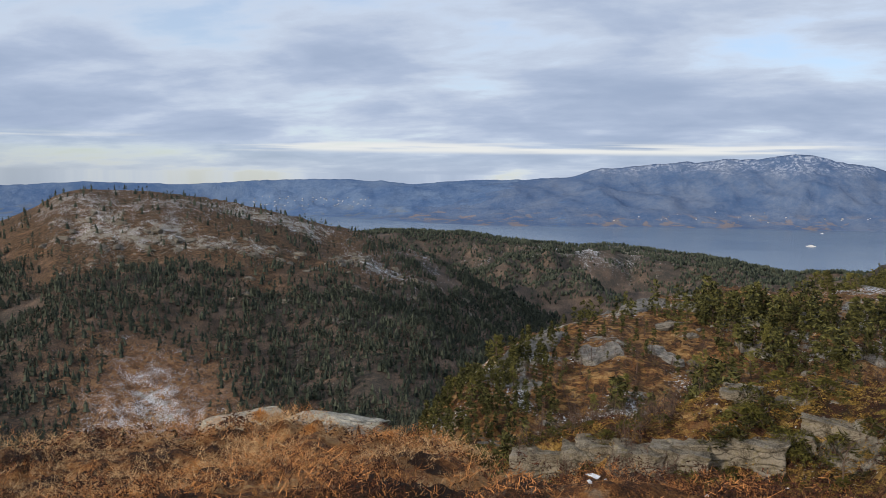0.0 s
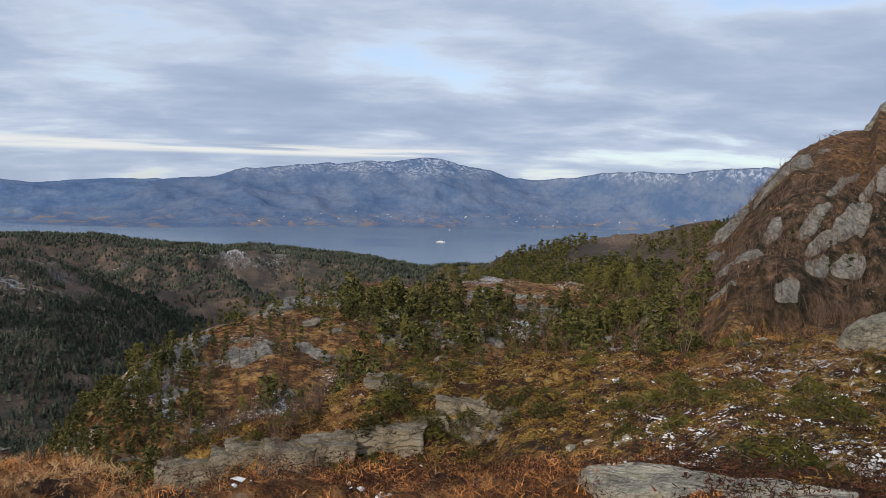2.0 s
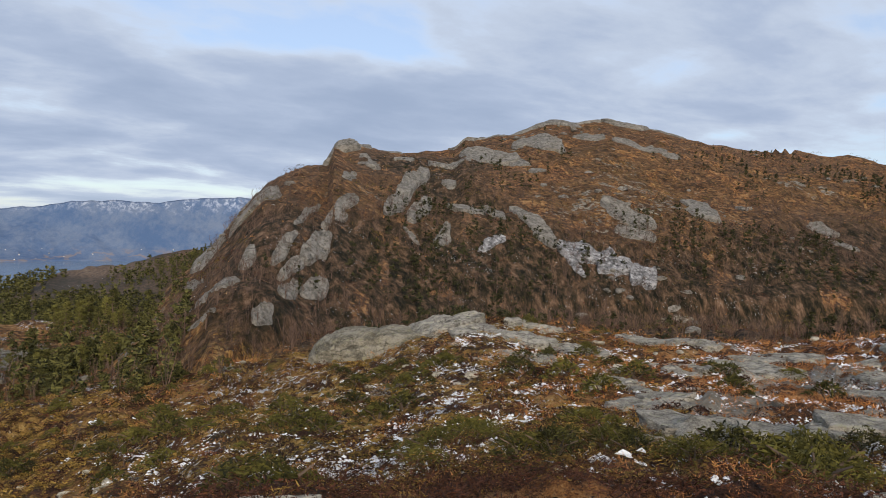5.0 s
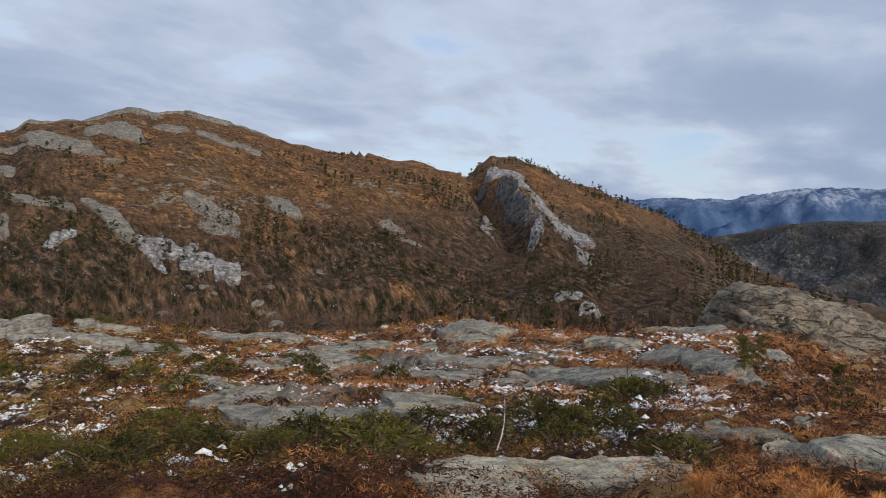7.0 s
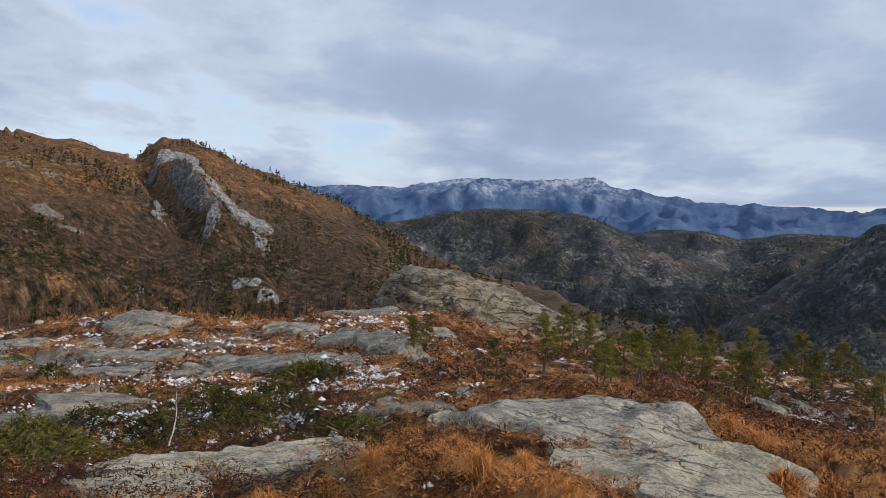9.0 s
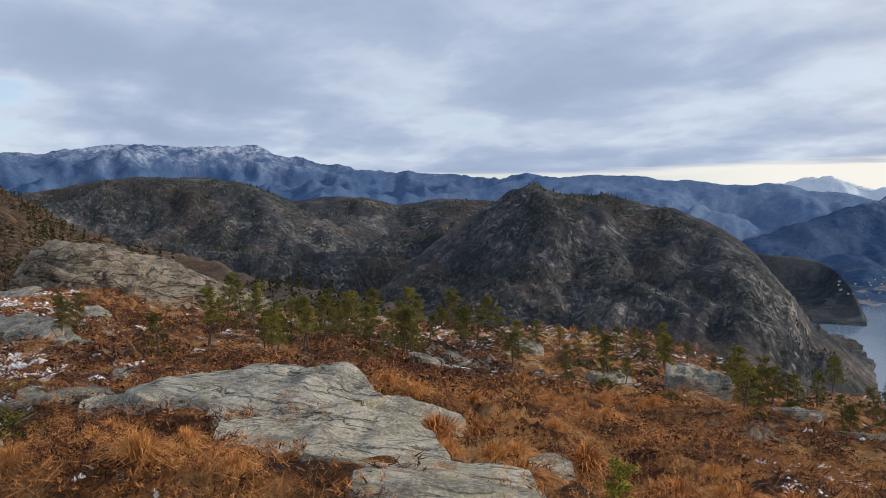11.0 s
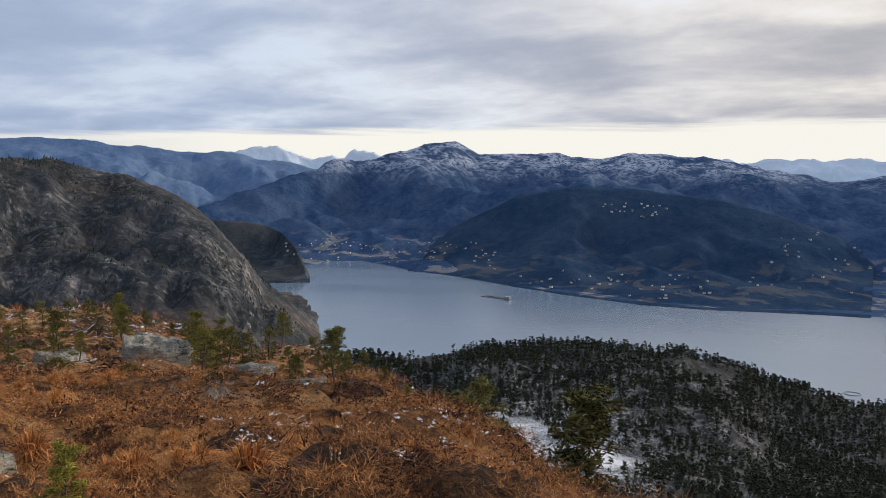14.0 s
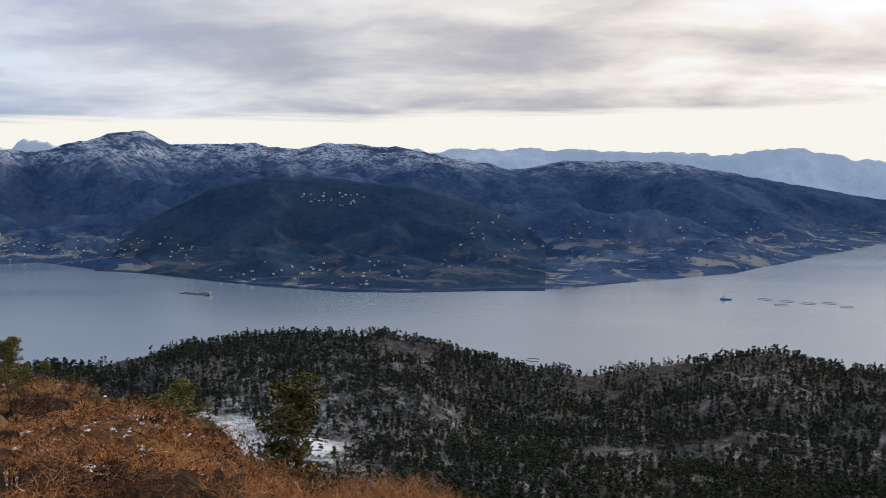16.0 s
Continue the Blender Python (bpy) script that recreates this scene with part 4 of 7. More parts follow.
BIRCH_BARK = foliage_material("pale_birch_bark", (0.34, 0.31, 0.28), (0.66, 0.63, 0.58))
DEEP_NEEDLES = foliage_material("deep_green_pine_needles", (0.012, 0.016, 0.007), (0.21, 0.195, 0.052), per_thing=True)
NEEDLES = foliage_material("olive_pine_needles", (0.030, 0.032, 0.008), (0.225, 0.200, 0.044), per_thing=True)
FAR_NEEDLES = foliage_material("dark_conifer_crowns", (0.018, 0.027, 0.022), (0.072, 0.084, 0.060))
# darker copy of the conifer crowns, with the knoll's backlit shade in the colour
KNOLL_NEEDLES = foliage_material("shaded_knoll_crowns", (0.010, 0.014, 0.010), (0.046, 0.055, 0.030))
HILL_NEEDLES = foliage_material("olive_dark_pine_crowns", (0.010, 0.013, 0.006), (0.135, 0.130, 0.040))
SLOPE_NEEDLES = foliage_material("green_hillside_crowns", (0.011, 0.014, 0.007), (0.062, 0.060, 0.022))
TWIGS = foliage_material("bare_brown_twigs", (0.050, 0.034, 0.028), (0.16, 0.105, 0.080))
JUNIPER = foliage_material("juniper_green", (0.008, 0.010, 0.004), (0.120, 0.110, 0.024), per_thing=True)
ORANGE = foliage_material("bright_orange_deer_grass", (0.17, 0.060, 0.018), (0.66, 0.28, 0.085))
RUSSET = foliage_material("russet_deer_grass", (0.310, 0.132, 0.037), (0.713, 0.345, 0.115))
STRAW = foliage_material("tawny_dry_grass", (0.330, 0.193, 0.094), (0.682, 0.462, 0.242))
HEATHER = foliage_material("brown_heather", (0.18, 0.078, 0.030), (0.61, 0.28, 0.10))
DARK_HEATHER = foliage_material("dark_heather", (0.014, 0.007, 0.005), (0.105, 0.040, 0.021))
MOSS_MAT = foliage_material("olive_moss_mat", (0.070, 0.044, 0.012), (0.37, 0.235, 0.056))
FLAT_MOSS = foliage_material("olive_crowberry_mat", (0.024, 0.020, 0.007), (0.15, 0.105, 0.026))


# ---- rocks ----
def ball(levels):
    bm = bmesh.new()
    bmesh.ops.create_icosphere(bm, subdivisions=levels, radius=1.0)
    v = np.array([q.co[:] for q in bm.verts])
    f = np.array([[q.index for q in t.verts] for t in bm.faces])
    bm.free()
    return v, f


BALLS = {k: ball(k) for k in (3, 4, 5, 6)}
resting = []


def rock_shape(seed, levels, length, width, high, square=0.6, ragged=0.10, layers=0.05, cuts=13):
    """An angular, layered rock round the origin."""
    rng = np.random.default_rng(seed)
    v, f = BALLS[levels]
    v = np.sign(v) * np.abs(v) ** square
    for _ in range(cuts):
        way_off = rng.normal(size=3) * (1, 1, 0.8)
        way_off /= np.linalg.norm(way_off)
        reach = rng.uniform(0.66, 0.97)
        over = np.maximum(v @ way_off - reach, 0)
        v = v - over[:, None] * way_off * 0.98
    o = rng.uniform(0, 50)
    n3 = rough(v[:, 0] * 1.0 + v[:, 2] + o, v[:, 1] + 0.7 * v[:, 2], 0.8, 5, seed, 0.55)
    v = v * (1 + ragged * 2.2 * n3[:, None])
    v = v * (length / 2, width / 2, high)
    tilt = v[:, 2] + 0.18 * v[:, 0] + 0.10 * high * rough(v[:, 0] + o, v[:, 1], width * 0.7, 4, seed + 5) * 4
    step_size = max(layers, 1e-3)
    frac = tilt / step_size - np.floor(tilt / step_size)
    v[:, 2] += step_size * (smooth(frac, 0.40, 0.60) - frac) * 0.6
    v[:, :2] *= (1 + 0.05 * (frac - 0.5))[:, None]
    return v, f


def place_rock(name, seed, at, length, width, high, turn, lean, mat, label, levels=3, group="", pitch=0.0, **more):
    v, f = rock_shape(seed, levels, length, width, high, **more)
    ob = new(name, triangles(name, v, f, mat, levels > 4))
    ob.matrix_world = Matrix.Translation(at) @ pose(0, 0, 0, 0, 0, turn) @ pose(0, 0, 0, pitch, 0, 0) @ pose(0, 0, 0, 0, -lean, 0)
    return tagged(ob, label, "rock", group)


def ledge(group, label, mat, *rows, fine=1.0, name="rock_slab", steps=3.0):
    """Bare rock that breaks through the ground: the two ends of its long axis (bearing, distance), breadth and height shown."""
    for b1, d1, b2, d2, width, high in rows:
        p, q = spot(b1, d1), spot(b2, d2)
        x0, y0 = (p.x + q.x) / 2, (p.y + q.y) / 2
        reach = max(0.5, 0.3 * width)
        slope = [float(height_at(x0 + ex, y0 + ey)[0]) for ex, ey in ((reach, 0), (-reach, 0), (0, reach), (0, -reach))]
        normal = Vector((slope[1] - slope[0], slope[3] - slope[2], 2 * reach)).normalized()
        along = q - p
        long_side = along.length
        along = (along - normal * along.dot(normal)).normalized()
        across = normal.cross(along)
        seed = int(b1 * 37 + d1 * 11) % 9973
        nu, nv = int(np.clip(24 * fine * math.sqrt(long_side / max(width, 0.1)), 14, 120)), int(16 * fine)
        u, v = np.meshgrid(np.linspace(-1, 1, nu), np.linspace(-1, 1, nv), indexing="ij")
        edge = (1 - np.abs(u) ** 2.8) ** 0.5
        lo = edge * (1 + 0.75 * rough(u * 1.5 + seed, 0 * u + 3, 1.0, 3, seed, 0.45))
        hi = edge * (1 + 0.75 * rough(u * 1.5 + seed, 0 * u + 9, 1.0, 3, seed + 3, 0.45))
        side = np.where(v < 0, v * lo, v * hi)
        body = (1 - smooth(np.abs(v), 0.80, 1.0)) * (1 - smooth(np.abs(u), 0.93, 1.0))
        size = max(width, 0.4)
        layer = side * steps + (1.6 if steps < 6 else 0.9) * rough(u * long_side / size, side * 1.5 + seed, 1.2, 4, seed + 7)
        layer = np.floor(layer) + smooth(layer - np.floor(layer), 0.72, 1.0)
        block = np.abs(rough(u * long_side / size * 0.9, side * 0.8 + seed, 0.9, 4, seed + 11, 0.6))
        lift = high * (0.62 + (0.22 if steps < 6 else 0.55) * layer / steps + (0.5 if steps < 6 else 0.25) * (0.16 - block) + 0.14 * rough(u * long_side, side * size, 0.3 * size, 4, seed + 13, 0.6))
        lift = lift * body - (1 - body) * (0.4 * high + 0.12 * size)
        x = x0 + along.x * u * long_side / 2 + across.x * side * width / 2
        y = y0 + along.y * u * long_side / 2 + across.y * side * width / 2
        soft = 0.45 * min(width, 2.4)
        z = sum(land(x + soft * math.cos(k), y + soft * math.sin(k)) for k in (0.3, 1.35, 2.4, 3.45, 4.5, 5.55)) / 6 + lift + 0.06
        frame_of = Matrix((along, across, normal)).transposed()
        origin = Vector((x0, y0, float(height_at(x0, y0)[0])))
        local = (np.stack([x, y, z], -1).reshape(-1, 3) - np.array(origin)) @ np.array(frame_of)
        i = np.arange((nu - 1) * (nv - 1))
        a = i // (nv - 1) * nv + i % (nv - 1)
        faces = np.concatenate([np.stack([a, a + nv, a + nv + 1], 1), np.stack([a, a + nv + 1, a + 1], 1)])
        ob = new(name, triangles(name, local, faces, mat))
        ob.matrix_world = Matrix.Translation(origin) @ frame_of.to_4x4()
        resting.append((x0, y0, long_side * 0.48, width * 0.46, math.degrees(math.atan2(along.y, along.x))))
        tagged(ob, label, "rock", group)


HILL_GROUP, HILL_LABEL = "slabs on the russet hill", "grey weathered rock slab in the russet hillside"
ledge(HILL_GROUP, HILL_LABEL, HILL_ROCK,
      (44.6, 140.2, 47.3, 153.2, 9.5, 1.5), (45.4, 108.9, 46.0, 117.6, 2.3, 0.69), (47.3, 110.1, 48.9, 123.2, 1.8, 0.6), (48.9, 125.2, 50.2, 146.8, 1.3, 0.5),
      (47.7, 106.8, 49.3, 115.2, 2.1, 0.6), (49.3, 113.8, 51.1, 127.2, 4.0, 1.1), (50.6, 130.9, 52.9, 148.4, 3.2, 0.8), (51.1, 136.4, 52.3, 135.6, 4.3, 0.61),
      (47.8, 96.8, 49.0, 108.1, 2.4, 0.8), (49.3, 104.1, 50.8, 112.3, 2.9, 0.9), (46.1, 87.1, 47.4, 92.2, 2.6, 0.9), (55.1, 143.7, 57.3, 205.2, 5.2, 1.6),
      (56.5, 147.0, 57.9, 167.3, 3.9, 1.1), (57.7, 212.3, 60.6, 215.5, 9.0, 0.9), (58.6, 188.6, 59.7, 188.3, 7.0, 0.8), (59.6, 164.7, 61.3, 169.4, 8.5, 1.2))
ledge(HILL_GROUP, HILL_LABEL, HILL_ROCK,
      (58.5, 141.6, 59.2, 156.0, 2.6, 0.8), (56.1, 143.3, 57.2, 138.8, 1.3, 0.35), (53.2, 211.5, 53.9, 190.0, 5.0, 0.8), (52.0, 155.9, 52.7, 173.4, 2.4, 0.6),
      (61.9, 225.4, 64.6, 208.7, 6.2, 0.8), (64.6, 206.0, 65.8, 204.3, 3.6, 0.5), (63.5, 176.5, 66.7, 157.1, 4.6, 0.95), (61.6, 175.4, 63.0, 164.7, 3.4, 0.56),
      (69.7, 185.2, 72.8, 176.1, 8.0, 1.1), (70.5, 173.2, 73.2, 171.6, 6.4, 0.7), (74.9, 212.9, 76.9, 191.7, 9.0, 1.4), (78.2, 213.3, 79.0, 216.1, 4.3, 0.61),
      (83.9, 204.2, 85.3, 197.4, 5.2, 0.49), (82.4, 211.3, 84.3, 209.7, 6.1, 0.69), (74.1, 151.5, 74.9, 153.3, 1.4, 0.31))
ledge(HILL_GROUP, "steep grey slab on the end of the hill", HILL_ROCK,
      (42.1, 142.7, 44.1, 146.5, 8.0, 1.2), (42.7, 97.3, 44.6, 102.2, 4.6, 0.6), (41.5, 140.7, 42.9, 122.2, 2.3, 0.4), (39.2, 150.0, 40.6, 144.1, 6.0, 0.9),
      (39.3, 150.0, 40.0, 139.1, 3.2, 0.4), (40.0, 200.1, 41.5, 215.1, 4.7, 0.65), (37.6, 116.5, 38.6, 114.7, 2.0, 0.3), (41.6, 92.7, 43.9, 89.8, 1.6, 0.25),
      (30.8, 130.9, 31.9, 143.5, 1.9, 0.5))
ledge(HILL_GROUP, "pale bare rock along the crest of the hill", HILL_ROCK,
      (51.3, 222.0, 52.6, 216.0, 11.7, 2.2), (55.3, 217.3, 56.8, 217.8, 4.7, 0.5), (60.2, 228.0, 63.5, 212.5, 13.0, 1.6), (63.3, 245.2, 66.9, 243.0, 12.7, 1.3),
      (64.9, 245.1, 66.5, 231.5, 9.7, 1.4), (70.1, 258.3, 73.8, 255.8, 10.1, 1.2), (73.5, 252.5, 74.6, 249.5, 7.1, 0.9), (67.7, 262.9, 69.5, 256.1, 6.8, 0.7))
crest_b, crest_d = (44.5, 46.7, 49, 51.3, 56.2, 59.5, 63.3, 65.9, 69.9, 73.4, 75.7), (185, 202, 220, 237, 268, 289, 313, 329, 342, 354, 361)
for b1, b2, part_of, breadth, high in ((44.0, 46.4, 0.96, 9, 1.2), (46.4, 48.6, 0.97, 8, 0.8), (51.1, 53.0, 0.97, 14, 1.6), (53.4, 55.6, 0.98, 9, 0.7), (59.4, 62.0, 0.97, 16, 1.6), (61.8, 65.4, 0.97, 18, 1.8),
                                       (64.6, 67.4, 0.965, 22, 1.8), (67.2, 69.4, 0.975, 12, 1.2), (69.2, 72.4, 0.97, 18, 1.6), (72.0, 74.8, 0.975, 14, 1.2)):
    ledge(HILL_GROUP, "pale bare rock along the crest of the hill", HILL_ROCK,
          (b1, float(np.interp(b1, crest_b, crest_d)) * part_of, b2, float(np.interp(b2, crest_b, crest_d)) * part_of, breadth, high))
ledge(HILL_GROUP, "white-streaked broken cliff above birch scrub", WHITE_ROCK,
      (66.6, 158.6, 69.8, 158.4, 7.0, 1.5), (69.4, 158.1, 71.7, 157.4, 8.5, 1.6), (71.5, 156.8, 73.4, 157.2, 8.5, 1.7), (61.3, 146.6, 63.0, 155.7, 2.3, 0.6),
      (67.2, 156.9, 68.6, 150.6, 2.0, 0.6), steps=5.0)
# wet rock of the gully, its recess's shade painted in as dark base colour
SHADED_CLIFF = rock_material("wet_shaded_cliff", (0.040, 0.039, 0.039), (0.15, 0.145, 0.14), (0.34, 0.34, 0.34), 4.0, 0.5)
GULLY = "rocks of the gully"
ledge(GULLY, "wet cliff with painted shade in the steep hillside gully", SHADED_CLIFF,
      (90.6, 285.0, 91.6, 262.0, 9.0, 4.0), (91.4, 262.0, 92.6, 244.0, 9.0, 4.0), (92.4, 246.0, 93.6, 240.0, 6.0, 3.0), (93.9, 245.8, 95.2, 254.2, 6.3, 1.6), (88.9, 318.4, 89.8, 285.4, 6.0, 2.4))
ledge(GULLY, "pale cliff rock beside the steep hillside gully", WHITE_ROCK,
      (89.6, 325.3, 92.4, 323.2, 14.6, 3.0), (91.8, 278.3, 93.8, 272.5, 9.0, 2.2), (93.0, 262.2, 94.9, 258.9, 9.0, 2.4), (94.9, 258.9, 96.9, 243.6, 8.3, 2.2),
      (94.6, 234.4, 95.6, 246.7, 8.6, 2.6), (95.9, 227.2, 96.9, 218.8, 5.8, 1.4), (92.7, 220.5, 93.6, 240.7, 5.2, 2.0), (89.7, 235.4, 90.2, 257.4, 4.8, 1.6),
      (89.4, 233.0, 90.4, 232.0, 4.3, 0.7), (94.9, 166.5, 95.4, 175.0, 2.6, 0.6), (96.4, 164.0, 97.7, 163.0, 3.6, 0.8), (95.9, 168.3, 96.3, 175.1, 2.5, 0.5), steps=5.0)
PINE_ROCKS = "rocks among the pines"
ledge(PINE_ROCKS, "pale rock slab among pines and heather", HILL_ROCK,
      (3.9, 102.2, 5.4, 106.3, 2.6, 0.8), (5.0, 104.2, 8.6, 118.0, 4.1, 0.9), (12.5, 128.9, 14.8, 143.4, 5.0, 0.8), (16.4, 143.8, 17.9, 152.1, 5.5, 0.7),
      (16.0, 139.9, 17.9, 132.5, 5.4, 0.7), (18.7, 135.0, 21.4, 126.0, 4.6, 0.6), (9.4, 106.0, 12.5, 107.4, 7.4, 0.9), (30.6, 128.9, 32.0, 143.5, 1.6, 0.5),
      (9.0, 84.0, 11.4, 79.0, 3.0, 0.9), (11.2, 80.0, 13.0, 80.0, 2.4, 0.8), (10.0, 71.0, 11.4, 71.0, 2.4, 0.8),
      (2.6, 97.0, 4.2, 102.0, 3.0, 1.0), (14.0, 112.0, 16.4, 108.0, 3.6, 0.8), (19.8, 118.0, 22.0, 112.0, 3.4, 0.8), (23.0, 132.0, 25.6, 138.0, 3.4, 0.8), (26.4, 118.0, 28.4, 112.0, 3.0, 0.8))


def crag(seed, at, length, deep, high, turn, lean, mat, label, group, fine=12):
    """A jointed block of a low cliff, its top flush with the heath behind it."""
    rng = np.random.default_rng(seed)
    bm = bmesh.new()
    bmesh.ops.create_cube(bm, size=2.0)
    bmesh.ops.subdivide_edges(bm, edges=bm.edges[:], cuts=fine, use_grid_fill=True)
    bmesh.ops.triangulate(bm, faces=bm.faces[:])
    bm.verts.ensure_lookup_table()
    v = np.array([q.co[:] for q in bm.verts])
    f = np.array([[q.index for q in t.verts] for t in bm.faces])
    bm.free()
    for _ in range(9):
        w = rng.normal(size=3) * (1, 1, 0.7)
        w /= np.linalg.norm(w)
        v = v - np.maximum(v @ w - rng.uniform(1.0, 1.35), 0)[:, None] * w
    bed = v[:, 2] * 0.9 + 0.5 * v[:, 0] * rng.uniform(-0.6, 0.6) + 0.7 * rough(v[:, 0] * 1.5 + seed, v[:, 1], 1.0, 3, seed)
    shelf = hashed(np.floor(bed), np.floor(v[:, 0] * 0.9 + seed), seed)
    side = (1 - np.clip((v[:, 2] - 0.75) * 4, 0, 1))
    v[:, :2] *= (1 - 0.10 * shelf * side)[:, None]
    groove = np.abs(bed - np.round(bed)) < 0.10
    v[:, :2] *= np.where(groove, 0.985, 1.0)[:, None]
    v[:, 2] += 0.16 * rough(v[:, 0] * 2 + seed, v[:, 1] * 2, 1.0, 4, seed + 5)
    v *= 1 + 0.09 * rough(v[:, 0] * 3 + v[:, 2] * 2, v[:, 1] * 3 + seed, 1.0, 4, seed + 9, 0.6)[:, None]
    ob = new("rock_block", triangles("rock_block", v * (length / 2, deep / 2, high / 2), f, mat))
    ob.matrix_world = Matrix.Translation(at) @ pose(0, 0, 0, 0, lean, turn)
    return tagged(ob, label, "rock", group)


def low_cliff():
    """Bearing, distance of the face, length, height and top of each block of the terrace's broken edge."""
    label = "cracked grey rock block of a mossy outcrop"
    rows = ((7.2, 46.8, 3.4, 1.6, 0.1), (10.2, 46.2, 3.0, 1.5, 0.1), (13.4, 45.4, 3.4, 2.0, 0.5), (16.4, 45.7, 3.2, 1.8, 0.25), (14.2, 49.0, 2.6, 1.4, 0.35), (19.2, 47.2, 1.6, 1.3, -0.3),
            (21.2, 46.9, 3.6, 2.4, 0.1), (20.2, 51.8, 2.4, 1.7, 0.7), (24.0, 51.6, 3.6, 0.9, 0.15), (27.6, 51.4, 3.8, 0.7, 0.10), (31.4, 46.0, 4.4, 1.1, -0.2), (34.8, 44.0, 1.4, 1.2, 0.1), (39.8, 33.6, 2.4, 1.7, 0.35), (29.4, 45.5, 2.2, 1.3, -0.1),
            (11.8, 46.3, 4.2, 1.6, 0.0), (14.9, 46.0, 4.6, 1.7, 0.1), (18.0, 46.9, 4.4, 1.5, -0.2), (22.9, 48.6, 4.0, 1.4, -0.1), (8.8, 46.9, 4.2, 1.4, -0.2), (25.8, 49.2, 3.6, 1.0, -0.1))
    for i, (b, d, length, high, above) in enumerate(rows):
        deep = 2.4
        at = spot(b, d + deep / 2)
        low = spot(b, d - 0.4)
        top = max(at.z, spot(b, d + deep).z) + above - 0.5
        tall = max(high, top - low.z + 0.5)
        crag(int(b * 41), Vector((at.x, at.y, top - tall / 2)), length, deep, tall, -b + (i * 37 % 17 - 8), (i * 53 % 9 - 4), MOSSY_ROCK, label, "blocks of the outcrop")


low_cliff()
TERRACE, TERRACE_LABEL = "slabs on the terrace", "flat grey rock slab in snowy heather"
ledge(TERRACE, TERRACE_LABEL, TERRACE_ROCK,
      (93.3, 36.7, 103.3, 23.7, 3.0, 0.35), (101.3, 41.9, 107.0, 26.8, 2.4, 0.5), (102.7, 11.0, 109.7, 10.0, 0.9, 0.10), (87.0, 54.0, 92.0, 50.3, 3.8, 0.6),
      (70.9, 60.8, 75.8, 54.9, 2.8, 0.4), (76.2, 45.8, 82.8, 42.6, 2.6, 0.3), (104.9, 11.9, 110.1, 9.6, 0.5, 0.08), (106.6, 30.2, 108.5, 22.4, 1.0, 0.2),
      (85.2, 36.2, 89.4, 33.0, 2.0, 0.25), (110.0, 15.0, 111.1, 15.0, 0.7, 0.1), (73.7, 44.7, 76.9, 40.4, 1.6, 0.25), (85.5, 42.0, 91.7, 38.1, 1.8, 0.25), fine=1.4)
for b, d, length, deep, high, turn in ((75.4, 20.2, 2.2, 1.7, 1.1, -66), (78.4, 19.5, 2.6, 1.8, 1.15, -68), (81.9, 18.4, 2.1, 1.6, 1.0, -72), (84.0, 17.8, 1.3, 1.2, 0.9, -70), (86.9, 18.6, 2.3, 1.4, 0.8, -72), (73.8, 16.4, 0.95, 0.8, 0.8, -60)):
    crag(int(b * 47), spot(b, d) + Vector((0, 0, 0.36 - 0.5 * high)), length, deep, high, turn, 3, TERRACE_ROCK, "long grey rock ledge with a broken edge", TERRACE, 14)
ledge(TERRACE, "pale flat rock with lichen between grass tufts", TERRACE_ROCK,
      (63.0, 47.0, 66.8, 41.1, 2.0, 0.3), (72.2, 58.6, 77.7, 54.5, 2.8, 0.4), (104.1, 29.7, 106.6, 28.2, 2.0, 0.5), (108.3, 36.0, 110.0, 36.1, 1.6, 0.3),
      (67.0, 53.0, 70.0, 47.0, 2.4, 0.3), (79.5, 52.0, 83.5, 49.0, 2.2, 0.3), (90.5, 31.0, 94.0, 28.0, 1.6, 0.25), (97.0, 45.0, 100.5, 43.0, 2.0, 0.4), (69.5, 36.0, 72.5, 33.0, 1.2, 0.25), fine=1.4)


def scattered_slabs():
    """Many low patches of rock showing through the heath of the terrace."""
    rng = np.random.default_rng(29)
    for _ in range(24):
        b, d = rng.uniform(64, 105), math.sqrt(rng.uniform(24 ** 2, 60 ** 2))
        length = rng.uniform(0.8, 3.0) * (0.5 + d / 60)
        turn = length / d * 57.3 / 2
        ledge(TERRACE, TERRACE_LABEL, TERRACE_ROCK, (b - turn, d + rng.uniform(-0.3, 1.0), b + turn, d - rng.uniform(0.0, 1.6), length * rng.uniform(0.3, 0.7), 0.10 * length))


scattered_slabs()
# a whaleback outcrop below, its end broken off
ledge("", "long low grey rock back with heather along it", TERRACE_ROCK,
      (56.5, 60.5, 61.5, 56.5, 4.0, 0.9), (59.5, 57.0, 66.8, 50.5, 3.4, 0.55), fine=1.6, name="rock_outcrop")


